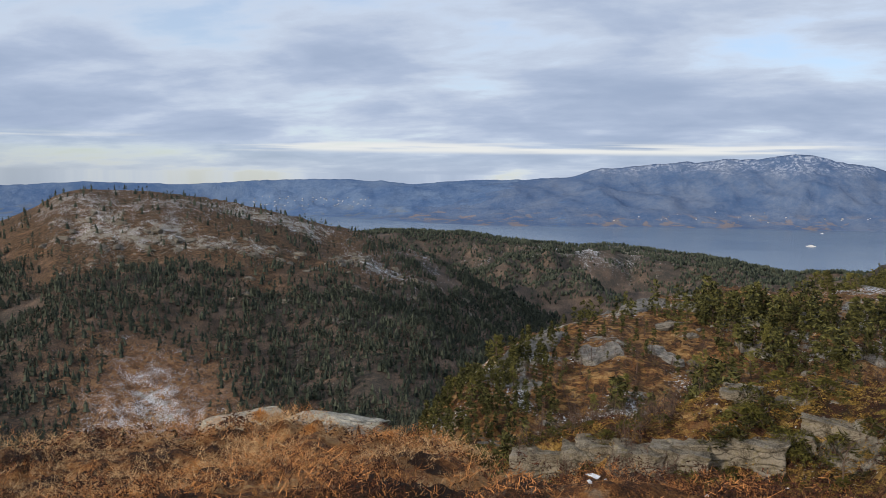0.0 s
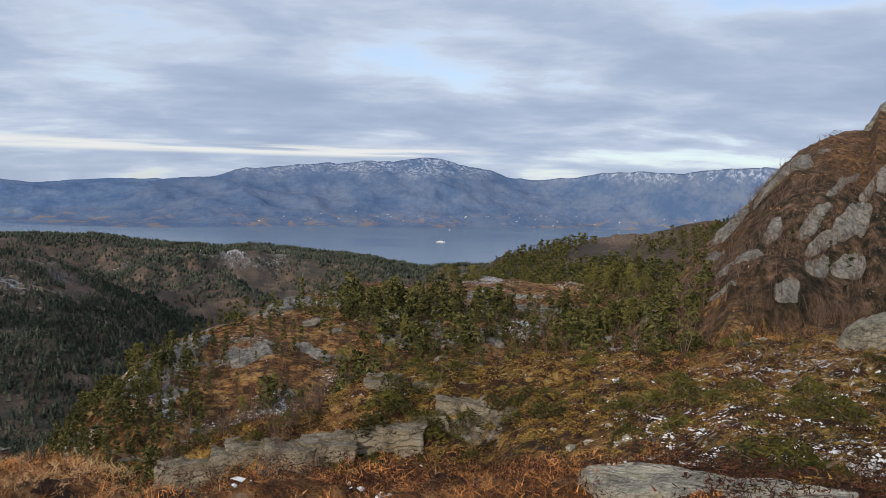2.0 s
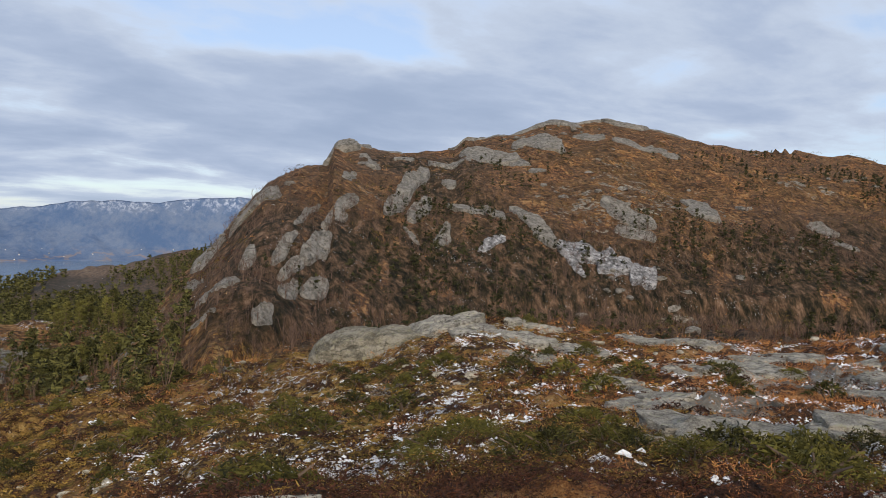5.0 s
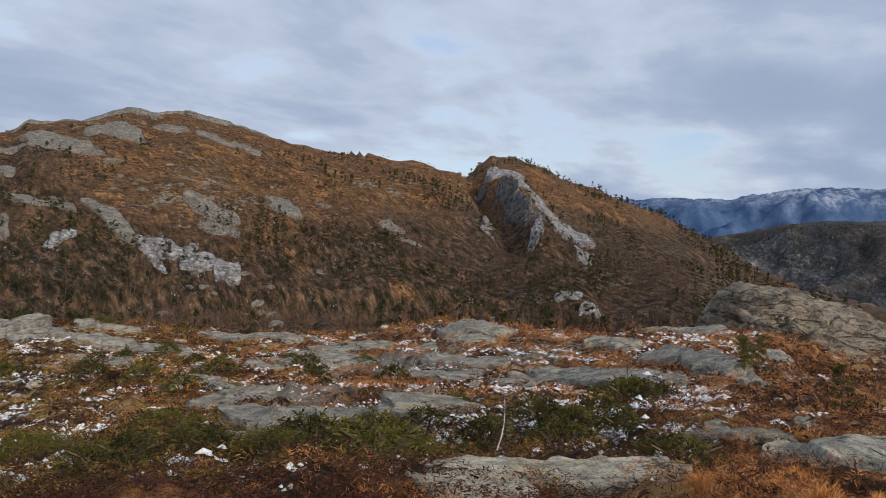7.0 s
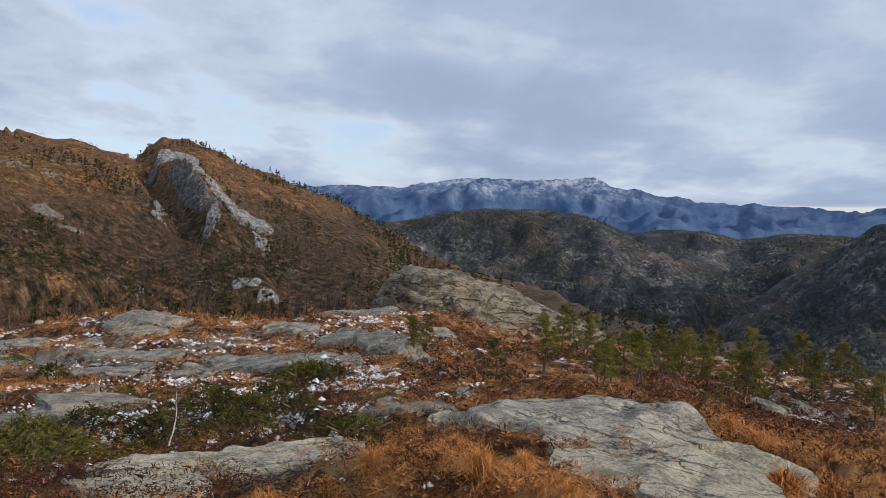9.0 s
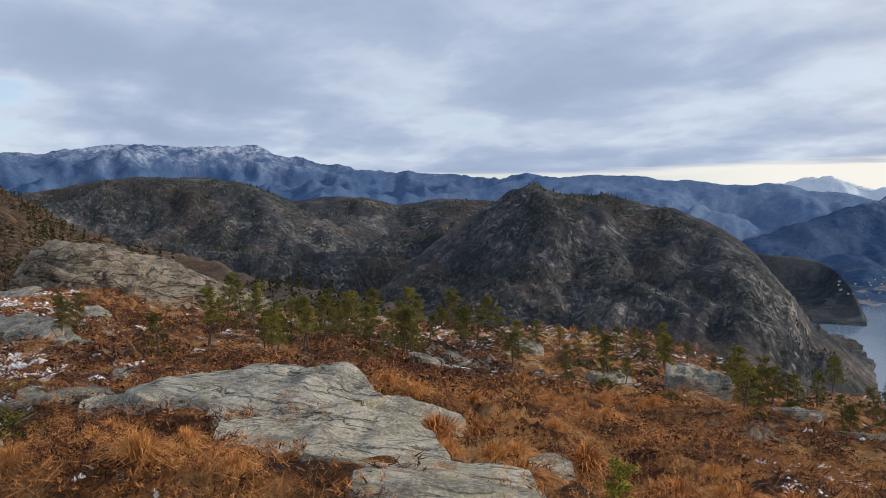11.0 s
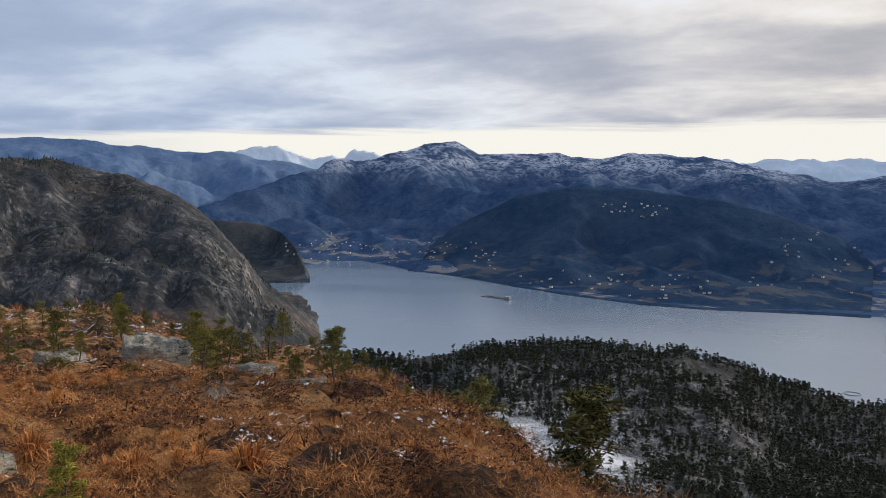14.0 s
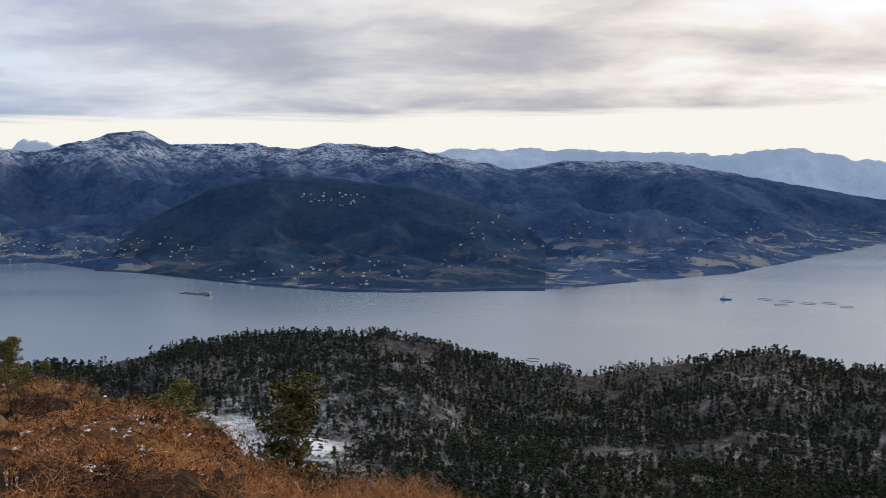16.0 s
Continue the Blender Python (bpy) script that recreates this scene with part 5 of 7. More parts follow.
def whaleback(name, label, mat, at, turn, lean, length, deep, high, profile, smooth_faces):
    """A whale-backed rock: a blunt end, a high shoulder and a long tail."""
    nu, nv = 150, 84
    k = length / 24.5
    u, a = np.meshgrid(np.linspace(0, 1, nu), np.linspace(0, math.pi, nv), indexing="ij")
    tall = np.interp(u, *profile) * high / k
    deep = deep / k * (1 - np.abs(2 * u - 1) ** 3.0) ** 0.5
    x = (u - 0.5) * 24.5
    y = -np.sign(np.cos(a)) * np.abs(np.cos(a)) ** 0.75 * deep
    z = np.sin(a) ** 0.8 * tall
    o = rough(x, y + 2 * z, 5.0, 4, 77, 0.55)
    bed = (z + 0.30 * x - 0.25 * y) / 1.25 + 1.6 * rough(x, z * 2, 4.0, 4, 79)
    crack = np.exp(-((bed - np.round(bed)) / 0.07) ** 2) * smooth(rough(x * 0.6, z + y, 3.0, 3, 83), -0.1, 0.15)
    joint = np.abs(rough(x * 0.5 + z, y + z, 3.4, 3, 89))
    push = 0.9 * o - 0.45 * crack + 0.20 * (smooth(bed - np.floor(bed), 0.6, 1.0)) - 0.35 * np.exp(-(joint / 0.02) ** 2) + 0.25 * rough(x, y + z, 0.8, 3, 91)
    y = y - np.cos(a) * push
    z = z + np.sin(a) * push * np.clip(tall / 2, 0, 1) - 0.6
    i = np.arange((nu - 1) * (nv - 1))
    q = i // (nv - 1) * nv + i % (nv - 1)
    faces = np.concatenate([np.stack([q, q + nv, q + nv + 1], 1), np.stack([q, q + nv + 1, q + 1], 1)])
    ob = new(name, triangles(name, np.stack([x, y, z], -1).reshape(-1, 3) * k, faces, mat, smooth_faces))
    ob.matrix_world = Matrix.Translation(at) @ pose(0, 0, 0, 0, lean, turn)
    tagged(ob, label, "rock")


at = spot(112.4, 80.0)
whaleback("boulder", "huge rounded grey boulder with long cracks on heath", DOME_ROCK, (at.x, at.y, EYE + 80 * math.tan(radians(-6.9))), -112.4, 4.2, 24.5, 6.0, 6.0,
          ((0, 0.03, 0.08, 0.16, 0.24, 0.34, 0.55, 0.8, 0.96, 1), (0.0, 0.50, 0.78, 0.96, 1.0, 0.97, 0.76, 0.48, 0.24, 0.0)), True)
at = spot(54.4, 58.0)
whaleback("rock_outcrop", "large rounded grey rock outcrop rising from mossy heath", OUTCROP_ROCK, (at.x, at.y, -8.1), -50, -3, 9.6, 2.9, 2.7,
          ((0, 0.02, 0.06, 0.14, 0.26, 0.42, 0.62, 0.84, 1), (0.0, 0.34, 0.55, 0.76, 0.93, 1.0, 0.96, 0.8, 0.0)), True)


def near_slab(seed, bearing, d, length, deep, high, turn, lean, pitch, label, lift=0.0, layers=0.05):
    at = spot(bearing, d) + Vector((0, 0, lift))
    resting.append((at.x, at.y, length * 0.42, deep * 0.41, turn))
    place_rock("rock_slab", seed, at, length, deep, high, turn, lean, ROCK, label, levels=6, group="slabs underfoot", pitch=pitch, square=0.66, ragged=0.08, layers=layers)


near_slab(11, -8.0, 20.0, 3.0, 2.2, 0.34, 8, -5, -8, "smooth grey slab on the brow of russet heath", 0.22)
near_slab(12, -13.5, 20.5, 2.0, 1.6, 0.40, 12, 8, -6, "grey slab edged with moss on the brow", 0.02)
UNDERFOOT = "slabs underfoot"
ledge(UNDERFOOT, "grey lichen-spotted slab beside the viewpoint", ROCK, (33.6, 5.2, 51.6, 5.0, 0.85, 0.09), fine=4.0, steps=7.0)
ledge(UNDERFOOT, "long pale slab with lichen and russet tufts", ROCK, (86.0, 6.9, 103.5, 8.4, 1.15, 0.16), (85.0, 5.9, 93.6, 6.5, 0.6, 0.06), (108.3, 9.3, 112.2, 9.9, 0.4, 0.06), fine=4.0, steps=8.0)
ledge(UNDERFOOT, "broad pale grey slab with cracks and lichen", ROCK, (112.2, 10.2, 126.6, 8.0, 2.5, 0.26), fine=7.0, steps=11.0)
ledge(UNDERFOOT, "cracked pale grey slab running into the heath", ROCK, (116.0, 6.9, 132.5, 7.0, 1.7, 0.14), (122.0, 5.6, 138.5, 5.6, 1.1, 0.09), (125.3, 4.6, 139.4, 4.7, 0.5, 0.05), (126.0, 8.4, 133.4, 8.1, 0.7, 0.09), (133.7, 7.0, 141.0, 7.0, 0.45, 0.05), fine=5.0, steps=9.0)
ledge("slabs on the heath", "low grey slab half covered by heather", TERRACE_ROCK, (103.5, 11.1, 107.6, 9.8, 0.6, 0.1), (141.7, 29.1, 144.4, 30.2, 1.2, 0.4), (129.5, 25.5, 131.4, 27.1, 1.2, 0.3), (146.8, 30.0, 151.0, 30.4, 2.2, 1.0), (136.5, 37.0, 138.4, 36.0, 1.4, 0.4), (153.5, 21.0, 156.5, 20.4, 0.8, 0.2), (157.0, 17.0, 160.0, 16.4, 0.6, 0.15), fine=2.0)


# ---- plants ----
def tube(points, radii, sides=5):
    """A tapered branch along points."""
    points = np.asarray(points, float)
    verts, faces = [], []
    for i, (p, r) in enumerate(zip(points, radii)):
        along = points[min(i + 1, len(points) - 1)] - points[max(i - 1, 0)]
        along /= np.linalg.norm(along) + 1e-9
        side = np.cross(along, (0.3, 0.9, 0.2))
        side /= np.linalg.norm(side) + 1e-9
        other = np.cross(along, side)
        for k in range(sides):
            a = 2 * np.pi * k / sides
            verts.append(p + r * (math.cos(a) * side + math.sin(a) * other))
    for i in range(len(points) - 1):
        for k in range(sides):
            a, b = i * sides + k, i * sides + (k + 1) % sides
            faces += [(a, b, b + sides), (a, b + sides, a + sides)]
    return np.array(verts), np.array(faces)


def joined(pieces):
    verts, faces, base = [], [], 0
    for v, f in pieces:
        verts.append(v)
        faces.append(np.asarray(f) + base)
        base += len(v)
    return np.concatenate(verts), np.concatenate(faces)


def sprays(rng, centres, sizes, per, flat=0.6, thin=1.0, single=False):
    """Tufts of narrow needles-like blades round each centre."""
    n = len(centres) * per
    c = np.repeat(centres, per, 0)
    s = np.repeat(sizes, per)[:, None]
    out = rng.normal(size=(n, 3))
    out[:, 2] = np.abs(out[:, 2]) * flat + 0.25
    out /= np.linalg.norm(out, axis=1, keepdims=True)
    side = np.cross(out, rng.normal(size=(n, 3)))
    side /= np.linalg.norm(side, axis=1, keepdims=True)
    root = c + rng.normal(size=(n, 3)) * s * 0.18
    tip = root + out * s * rng.uniform(0.6, 1.25, (n, 1))
    mid = (root * 0.45 + tip * 0.55)
    w = s * rng.uniform(0.11, 0.20, (n, 1)) * thin
    if single:
        i = np.arange(n)[:, None] * 3
        return np.stack([root - side * w, root + side * w, tip], 1).reshape(-1, 3), i + (0, 1, 2)
    verts = np.stack([root, mid + side * w, tip, mid - side * w], 1).reshape(-1, 3)
    i = np.arange(n)[:, None] * 4
    faces = np.concatenate([i + (0, 1, 2), i + (0, 2, 3)])
    return verts, faces


def pads(rng, centres, radii, per, leaf, flat=0.5, broad=0.30):
    """Small leaf triangles filling flattened clumps round the centres."""
    n = len(centres) * per
    c, r = np.repeat(centres, per, 0), np.repeat(radii, per)[:, None]
    out = rng.normal(size=(n, 3))
    out /= np.linalg.norm(out, axis=1, keepdims=True)
    at = c + out * r * rng.uniform(0.35, 1.0, (n, 1)) * (1, 1, flat)
    size = leaf * rng.uniform(0.6, 1.3, (n, 1))
    p = rng.normal(size=(n, 3)) * (1, 1, 0.6)
    p /= np.linalg.norm(p, axis=1, keepdims=True)
    q = np.cross(p, rng.normal(size=(n, 3)))
    q /= np.linalg.norm(q, axis=1, keepdims=True)
    verts = np.stack([at + p * size, at - p * size * 0.6 + q * size * broad, at - p * size * 0.6 - q * size * broad], 1).reshape(-1, 3)
    return verts, np.arange(n)[:, None] * 3 + (0, 1, 2)


def pine(seed, tall, bare, wide, clumps, per, thick=0.024, needles=NEEDLES):
    """A small wind-shaped pine: trunk, limbs and a ragged crown, as a thing at the origin."""
    rng = np.random.default_rng(seed)
    lean = rng.normal(size=2) * 0.06 * tall
    hs = np.linspace(-0.15, tall * 0.95, 8)
    bend = np.stack([lean[0] * (hs / tall) ** 2 + 0.03 * tall * np.sin(hs * 2.1 + seed), lean[1] * (hs / tall) ** 2 + 0.03 * tall * np.cos(hs * 1.7 + seed), hs], -1)
    pieces = [tube(bend, np.linspace(0.030, 0.006, 8) * tall, 6)]
    centres, sizes = [], []
    limbs = int(15 + tall * 2)
    for i in range(limbs):
        u = bare + (1 - bare) * (i + rng.uniform(0, 1)) / limbs
        root = np.array([np.interp(u * tall, hs, bend[:, k]) for k in range(3)])
        a = i * 2.4 + rng.uniform(-0.5, 0.5)
        reach = wide * tall * (0.20 + 0.80 * ((1.02 - u) / (1.02 - bare)) ** 0.7) * rng.uniform(0.45, 1.15)
        rise = rng.uniform(-0.1, 0.3) + 0.45 * u
        tip = root + reach * np.array([math.cos(a), math.sin(a), rise * 0.6])
        mid = (root + tip) / 2 + (0, 0, -0.03 * tall)
        pieces.append(tube([root, mid, tip], [0.010 * tall, 0.006 * tall, 0.002 * tall], 3))
        for k in range(clumps):
            s = 0.45 + 0.62 * (k + rng.uniform(0, 1)) / clumps
            at = (root + (tip - root) * s) + rng.normal(size=3) * (0.03, 0.03, 0.02) * tall
            centres.append(at)
            sizes.append(tall * rng.uniform(0.055, 0.095))
    for k in range(clumps + 2):
        centres.append(bend[-1] + rng.normal(size=3) * 0.03 * tall - (0, 0, rng.uniform(-0.03, 0.10) * tall))
        sizes.append(tall * rng.uniform(0.04, 0.07))
    tree = new("pine_tree")
    part("trunk", *joined(pieces), BARK, tree, "grey-brown trunk with bent limbs")
    part("crown", *pads(rng, np.array(centres), np.array(sizes), per, thick * tall, 0.6, 0.16), needles, tree)
    return tree


def stand(model, at, scale, turn, label, group):
    ob = copy_thing(model, Matrix.Translation(at) @ pose(0, 0, 0, 0, 0, turn) @ Matrix.Scale(scale, 4))
    return tagged(ob, label, "tree", group)


def far_tree(seed, tiers=3, sides=5, fat=0.20):
    """A conifer one metre tall, for woods far off."""
    rng = np.random.default_rng(seed)
    verts, faces = [], []
    for t in range(tiers):
        low = 0.10 + 0.80 * t / tiers
        top = min(1.0, low + 0.95 / tiers + 0.12)
        r = fat * (1 - 0.75 * t / tiers) * rng.uniform(0.85, 1.2)
        off = rng.normal(size=2) * 0.035
        base = len(verts)
        verts.append((off[0], off[1], top))
        for k in range(sides):
            a = 2 * np.pi * (k + rng.uniform(-0.3, 0.3)) / sides
            q = r * rng.uniform(0.65, 1.3)
            verts.append((off[0] + q * math.cos(a), off[1] + q * math.sin(a), low + rng.uniform(-0.06, 0.06)))
        faces += [(base, base + 1 + k, base + 1 + (k + 1) % sides) for k in range(sides)]
    k = len(verts)
    verts += [(-0.02, 0, 0), (0.02, 0, 0), (0, 0, 0.5)]
    faces.append((k, k + 1, k + 2))
    return np.array(verts), np.array(faces)


def puff_tree(seed, rings=1, sides=5, fat=0.30):
    """A round-crowned tree one metre tall, for woods far off."""
    rng = np.random.default_rng(seed)
    verts, faces = [(0, 0, 0.05)], []
    for t in range(rings):
        at = 0.5 if rings == 1 else 0.32 + 0.42 * t
        for k in range(sides):
            a = 2 * np.pi * (k + rng.uniform(-0.3, 0.3) + 0.5 * t) / sides
            q = fat * rng.uniform(0.6, 1.25) * (1.0 if t == 0 else 0.8)
            verts.append((q * math.cos(a), q * math.sin(a), at + rng.uniform(-0.14, 0.14)))
    verts.append((rng.normal() * 0.06, rng.normal() * 0.06, 1.0))
    last = len(verts) - 1
    for k in range(sides):
        n1 = (k + 1) % sides
        faces.append((0, 1 + n1, 1 + k))
        faces.append((1 + (rings - 1) * sides + k, 1 + (rings - 1) * sides + n1, last))
        if rings == 2:
            faces += [(1 + k, 1 + n1, 1 + sides + k), (1 + n1, 1 + sides + n1, 1 + sides + k)]
    return np.array(verts, float), np.array(faces)


def round_pine(seed, blobs=9, per=4, leaf=0.07, low=0.15, fat=0.20):
    """A loose-crowned pine one metre tall, for slopes at middle distance."""
    rng = np.random.default_rng(seed)
    z = np.sort(rng.uniform(low, 0.93, blobs))
    out = fat * (1.08 - z) ** 0.7 * rng.uniform(0.1, 1.1, blobs)
    a = rng.uniform(0, 2 * np.pi, blobs)
    centres = np.stack([out * np.cos(a), out * np.sin(a), z], -1)
    stem = np.array([(-0.012, 0, -0.05), (0.012, 0, -0.05), (0, 0, 0.8), (0, -0.012, -0.05), (0, 0.012, -0.05), (0, 0, 0.8)])
    return joined([pads(rng, centres, rng.uniform(0.07, 0.13, blobs), per, leaf * 1.2, 0.6, 0.29), (stem, np.array([(0, 1, 2), (3, 4, 5)]))])


def bare_shrub(seed, stems=5, twigs=4):
    """A leafless birch bush one metre tall."""
    rng = np.random.default_rng(seed)
    verts, faces = [], []
    for i in range(stems):
        a, splay = rng.uniform(0, 2 * np.pi), rng.uniform(0.05, 0.38)
        tip = np.array([splay * math.cos(a), splay * math.sin(a), rng.uniform(0.6, 1.0)])
        root = tip * (0.12, 0.12, 0)
        lines = [(root, tip, 0.011)]
        for k in range(twigs):
            s = rng.uniform(0.35, 0.9)
            at = root + (tip - root) * s
            lines.append((at, at + rng.normal(size=3) * (0.13, 0.13, 0.05) + (0, 0, 0.17), 0.009))
        for p, q, w in lines:
            side = np.cross(q - p, rng.normal(size=3))
            side = side / np.linalg.norm(side) * w
            k = len(verts)
            verts += [p - side, p + side, q]
            faces.append((k, k + 1, k + 2))
    return np.array(verts), np.array(faces)


def tuft(seed, blades, splay, thin=0.016):
    """A clump of grass one metre tall."""
    rng = np.random.default_rng(seed)
    a = rng.uniform(0, 2 * np.pi, blades)
    out = rng.uniform(0.05, splay, blades) ** 0.8
    tall = rng.uniform(0.55, 1.0, blades) * (1 - 0.35 * out / splay)
    root = np.stack([np.cos(a), np.sin(a), 0 * a], -1) * (0.10 * rng.uniform(0, 1, blades))[:, None]
    a2 = a + rng.normal(size=blades) * 0.5
    mid = root + np.stack([np.cos(a) * out * 0.45, np.sin(a) * out * 0.45, tall * 0.75], -1)
    tip = root + np.stack([np.cos(a2) * out, np.sin(a2) * out, tall * (1.0 - 0.75 * (out / splay) ** 1.5)], -1)
    side = np.stack([-np.sin(a), np.cos(a), 0 * a], -1) * thin
    verts = np.stack([root - side, root + side, mid + side * 0.8, mid - side * 0.8, tip], 1).reshape(-1, 3)
    if blades < 15:
        return np.stack([root - side, root + side, tip], 1).reshape(-1, 3), np.arange(blades)[:, None] * 3 + (0, 1, 2)
    i = np.arange(blades)[:, None] * 5
    return verts, np.concatenate([i + (0, 1, 2), i + (0, 2, 3), i + (3, 2, 4)])


def low_bush(seed, count, flat=0.9, per=4, thin=0.20, size=1.0):
    """A cushion of twigs one metre across, half as high."""
    rng = np.random.default_rng(seed)
    a, r = rng.uniform(0, 2 * np.pi, count), np.sqrt(rng.uniform(0, 1, count)) * 0.5
    z = 0.34 * (1 - (r / 0.5) ** 2) * rng.uniform(0.3, 1.0, count)
    return sprays(rng, np.stack([r * np.cos(a), r * np.sin(a), z], -1), rng.uniform(0.13, 0.24, count) * size, per, flat, thin, True)


def cushion(seed, count, leaf, tall=0.34):
    """A low dome of small leaves one metre across."""
    rng = np.random.default_rng(seed)
    a, r = rng.uniform(0, 2 * np.pi, count), np.sqrt(rng.uniform(0, 1, count)) * 0.5
    r = r * (1 + 0.25 * np.sin(3 * a + seed))
    z = tall * (1 - (np.minimum(r, 0.5) / 0.5) ** 2) * rng.uniform(0.75, 1.0, count) + 0.10 * lattice(r * np.cos(a) * 6 + seed, r * np.sin(a) * 6, seed)
    return pads(rng, np.stack([r * np.cos(a), r * np.sin(a), z], -1), np.full(count, 0.06), 1, leaf * 1.4, 0.8, 0.22)


def clear_of_rocks(x, y):
    free = np.ones(len(x), bool)
    for rx, ry, a, c, turn in resting:
        t = radians(turn)
        u = ((x - rx) * math.cos(t) + (y - ry) * math.sin(t)) / a
        v = (-(x - rx) * math.sin(t) + (y - ry) * math.cos(t)) / c
        free &= u * u + v * v > rngless(x, y)
    return free


def rngless(x, y):
    return 0.92 + 0.7 * rough(x, y, 0.5, 3, 91)


# pines that can be told apart
YOUNG_NEEDLES = foliage_material("yellow_green_young_needles", (0.085, 0.080, 0.013), (0.40, 0.34, 0.06))
PINES = [pine(3, 2.0, 0.10, 0.40, 4, 44, 0.032), pine(4, 2.4, 0.22, 0.34, 4, 44, 0.032), pine(5, 1.7, 0.08, 0.46, 4, 44, 0.032), pine(6, 2.8, 0.30, 0.28, 4, 44, 0.032), pine(8, 2.2, 0.15, 0.38, 4, 44, 0.032)]
TALL = [2.0, 2.4, 1.7, 2.8, 2.2]
SLIM = [pine(23, 2.0, 0.12, 0.30, 3, 30, 0.045, DEEP_NEEDLES), pine(24, 2.4, 0.22, 0.27, 3, 30, 0.045, DEEP_NEEDLES), pine(25, 1.7, 0.08, 0.36, 3, 30, 0.045, DEEP_NEEDLES), pine(26, 2.8, 0.30, 0.25, 3, 30, 0.045, DEEP_NEEDLES)]
SLIM_TALL = [2.0, 2.4, 1.7, 2.8]
BRANCHY = "small bushy pine with olive needles on rocky heath"


def pines_at(label, group, *rows):
    for i, (b, d, tall) in enumerate(rows):
        k = int(b * 7 + d * 3) % len(PINES)
        at = spot(b, d)
        stand(PINES[k], at, 0.82 * tall / TALL[k], (b * 77) % 360, label, group)


pines_at("lone small pine with olive needles in russet heath", "pines on the brow",
         (107.1, 27.9, 1.7), (112.7, 19, 1.3), (116.1, 28.7, 2.2), (120.0, 26, 1.8), (122.5, 17, 1.0), (126.5, 34.8, 2.4), (129.4, 38.4, 2.4),
         (132.3, 50, 3.0), (134.7, 58, 2.8), (136.5, 30.4, 1.5), (140.2, 31.3, 1.2), (127.7, 17, 0.8), (146.6, 40.8, 1.9), (152.7, 27.2, 1.7))
pines_at("lone small pine with olive needles in russet heath", "pines on the brow",
         (154.4, 24.0, 1.4), (158.0, 17.0, 0.7), (124.2, 34.2, 1.7), (151.9, 22.8, 1.6), (157.0, 31.5, 1.5), (157.9, 16.5, 0.8), (160.6, 16.6, 1.3),
         (168.9, 12.6, 0.6), (146.4, 44.5, 2.0), (107.9, 29.1, 1.5), (169.6, 25, 2.4))
pines_at("small olive pine along the edge of the brow", "pines on the brow",
         (123.8, 29.4, 2.0), (126.2, 32.0, 1.9), (128.2, 33, 1.6), (129.6, 36, 1.9), (130.8, 33, 1.4), (132.9, 31, 2.2), (134.2, 36, 2.2), (135.6, 36, 1.5), (136.9, 33, 1.8), (138.3, 37, 1.7),
         (139.8, 40, 1.3), (141.0, 40, 1.2), (142.1, 41, 1.5), (143.6, 42, 1.4), (144.6, 42.5, 1.3))
pines_at("small olive pine along the edge of the brow", "pines on the brow",
         (145.3, 41, 1.6), (146.9, 37, 1.9), (148.2, 42, 1.3), (149.9, 43, 1.1), (152.2, 30, 1.8), (153.5, 30, 1.6), (155.0, 30.2, 1.2), (156.2, 29, 1.4), (160.4, 23.5, 1.8), (161.6, 22.6, 1.0),
         (157.5, 20.7, 0.9), (159.3, 25, 1.0), (162.5, 21.5, 0.9), (164.0, 18.5, 0.7), (165.6, 15.5, 0.6))

sapling = pine(41, 2.0, 0.02, 0.34, 6, 44, 0.042, YOUNG_NEEDLES)
stand(sapling, spot(143.6, 4.35), 0.2, 40, "tiny yellow-green pine sapling in russet heather", "pines on the brow")
for ob in (*sapling.children_recursive, sapling):
    bpy.data.objects.remove(ob)
rng = np.random.default_rng(21)
pts, bb, dd = scattered(rng, 1100, 104, 163, 24, 80)
keep = (rough(pts[:, 0], pts[:, 1], 14, 3, 66) + 0.10 * smooth(dd, 40, 60) > 0.02) & (pts[:, 2] > -17 - 0.1 * dd)
count = 0
for (x, y, z), b, d in zip(pts[keep], bb[keep], dd[keep]):
    if count < 80 and not (104 < b < 121 and 50 < d < 95) and not (103 < b < 117 and d < 50):
        k = int(rng.integers(0, len(PINES)))
        stand(PINES[k], Vector((x, y, z)), rng.uniform(0.6, 1.8) / TALL[k], rng.uniform(0, 360), BRANCHY, "pines on the brow")
        count += 1
pts, bb, dd = scattered(rng, 1500, -3, 38.5, 78, 200)
keep = rough(pts[:, 0], pts[:, 1], 26, 3, 67) + 0.02 + 0.3 * (1 - smooth(bb, 4, 10)) + 0.10 * smooth(bb, 20, 26) > 0
count = 0
for (x, y, z), b, d in zip(pts[keep], bb[keep], dd[keep]):
    if count < 165:
        k = int(rng.integers(0, len(SLIM)))
        stand(SLIM[k], Vector((x, y, z)), d * rng.uniform(0.020, 0.038) / SLIM_TALL[k], rng.uniform(0, 360), "bushy pine with olive needles among pale rocks", "pines on the hill")
        count += 1
for b, d, tall in ((116.6, 41, 1.6), (117.3, 46, 2.6), (118.0, 44, 2.0), (118.7, 49, 2.7), (119.9, 41, 1.0), (121.3, 52, 1.6), (123.5, 55, 2.1), (125.6, 57, 2.2), (171.2, 22.0, 2.7), (172.6, 24.0, 2.6), (176.3, 23.0, 5.0)):
    k = int(b * 10) % len(SLIM)
    stand(SLIM[k], spot(b, d), tall / SLIM_TALL[k], b * 61 % 360, "dark green pine standing at the edge of the brow", "pines on the brow")
for model in PINES + SLIM:
    for ob in (*model.children_recursive, model):
        bpy.data.objects.remove(ob)

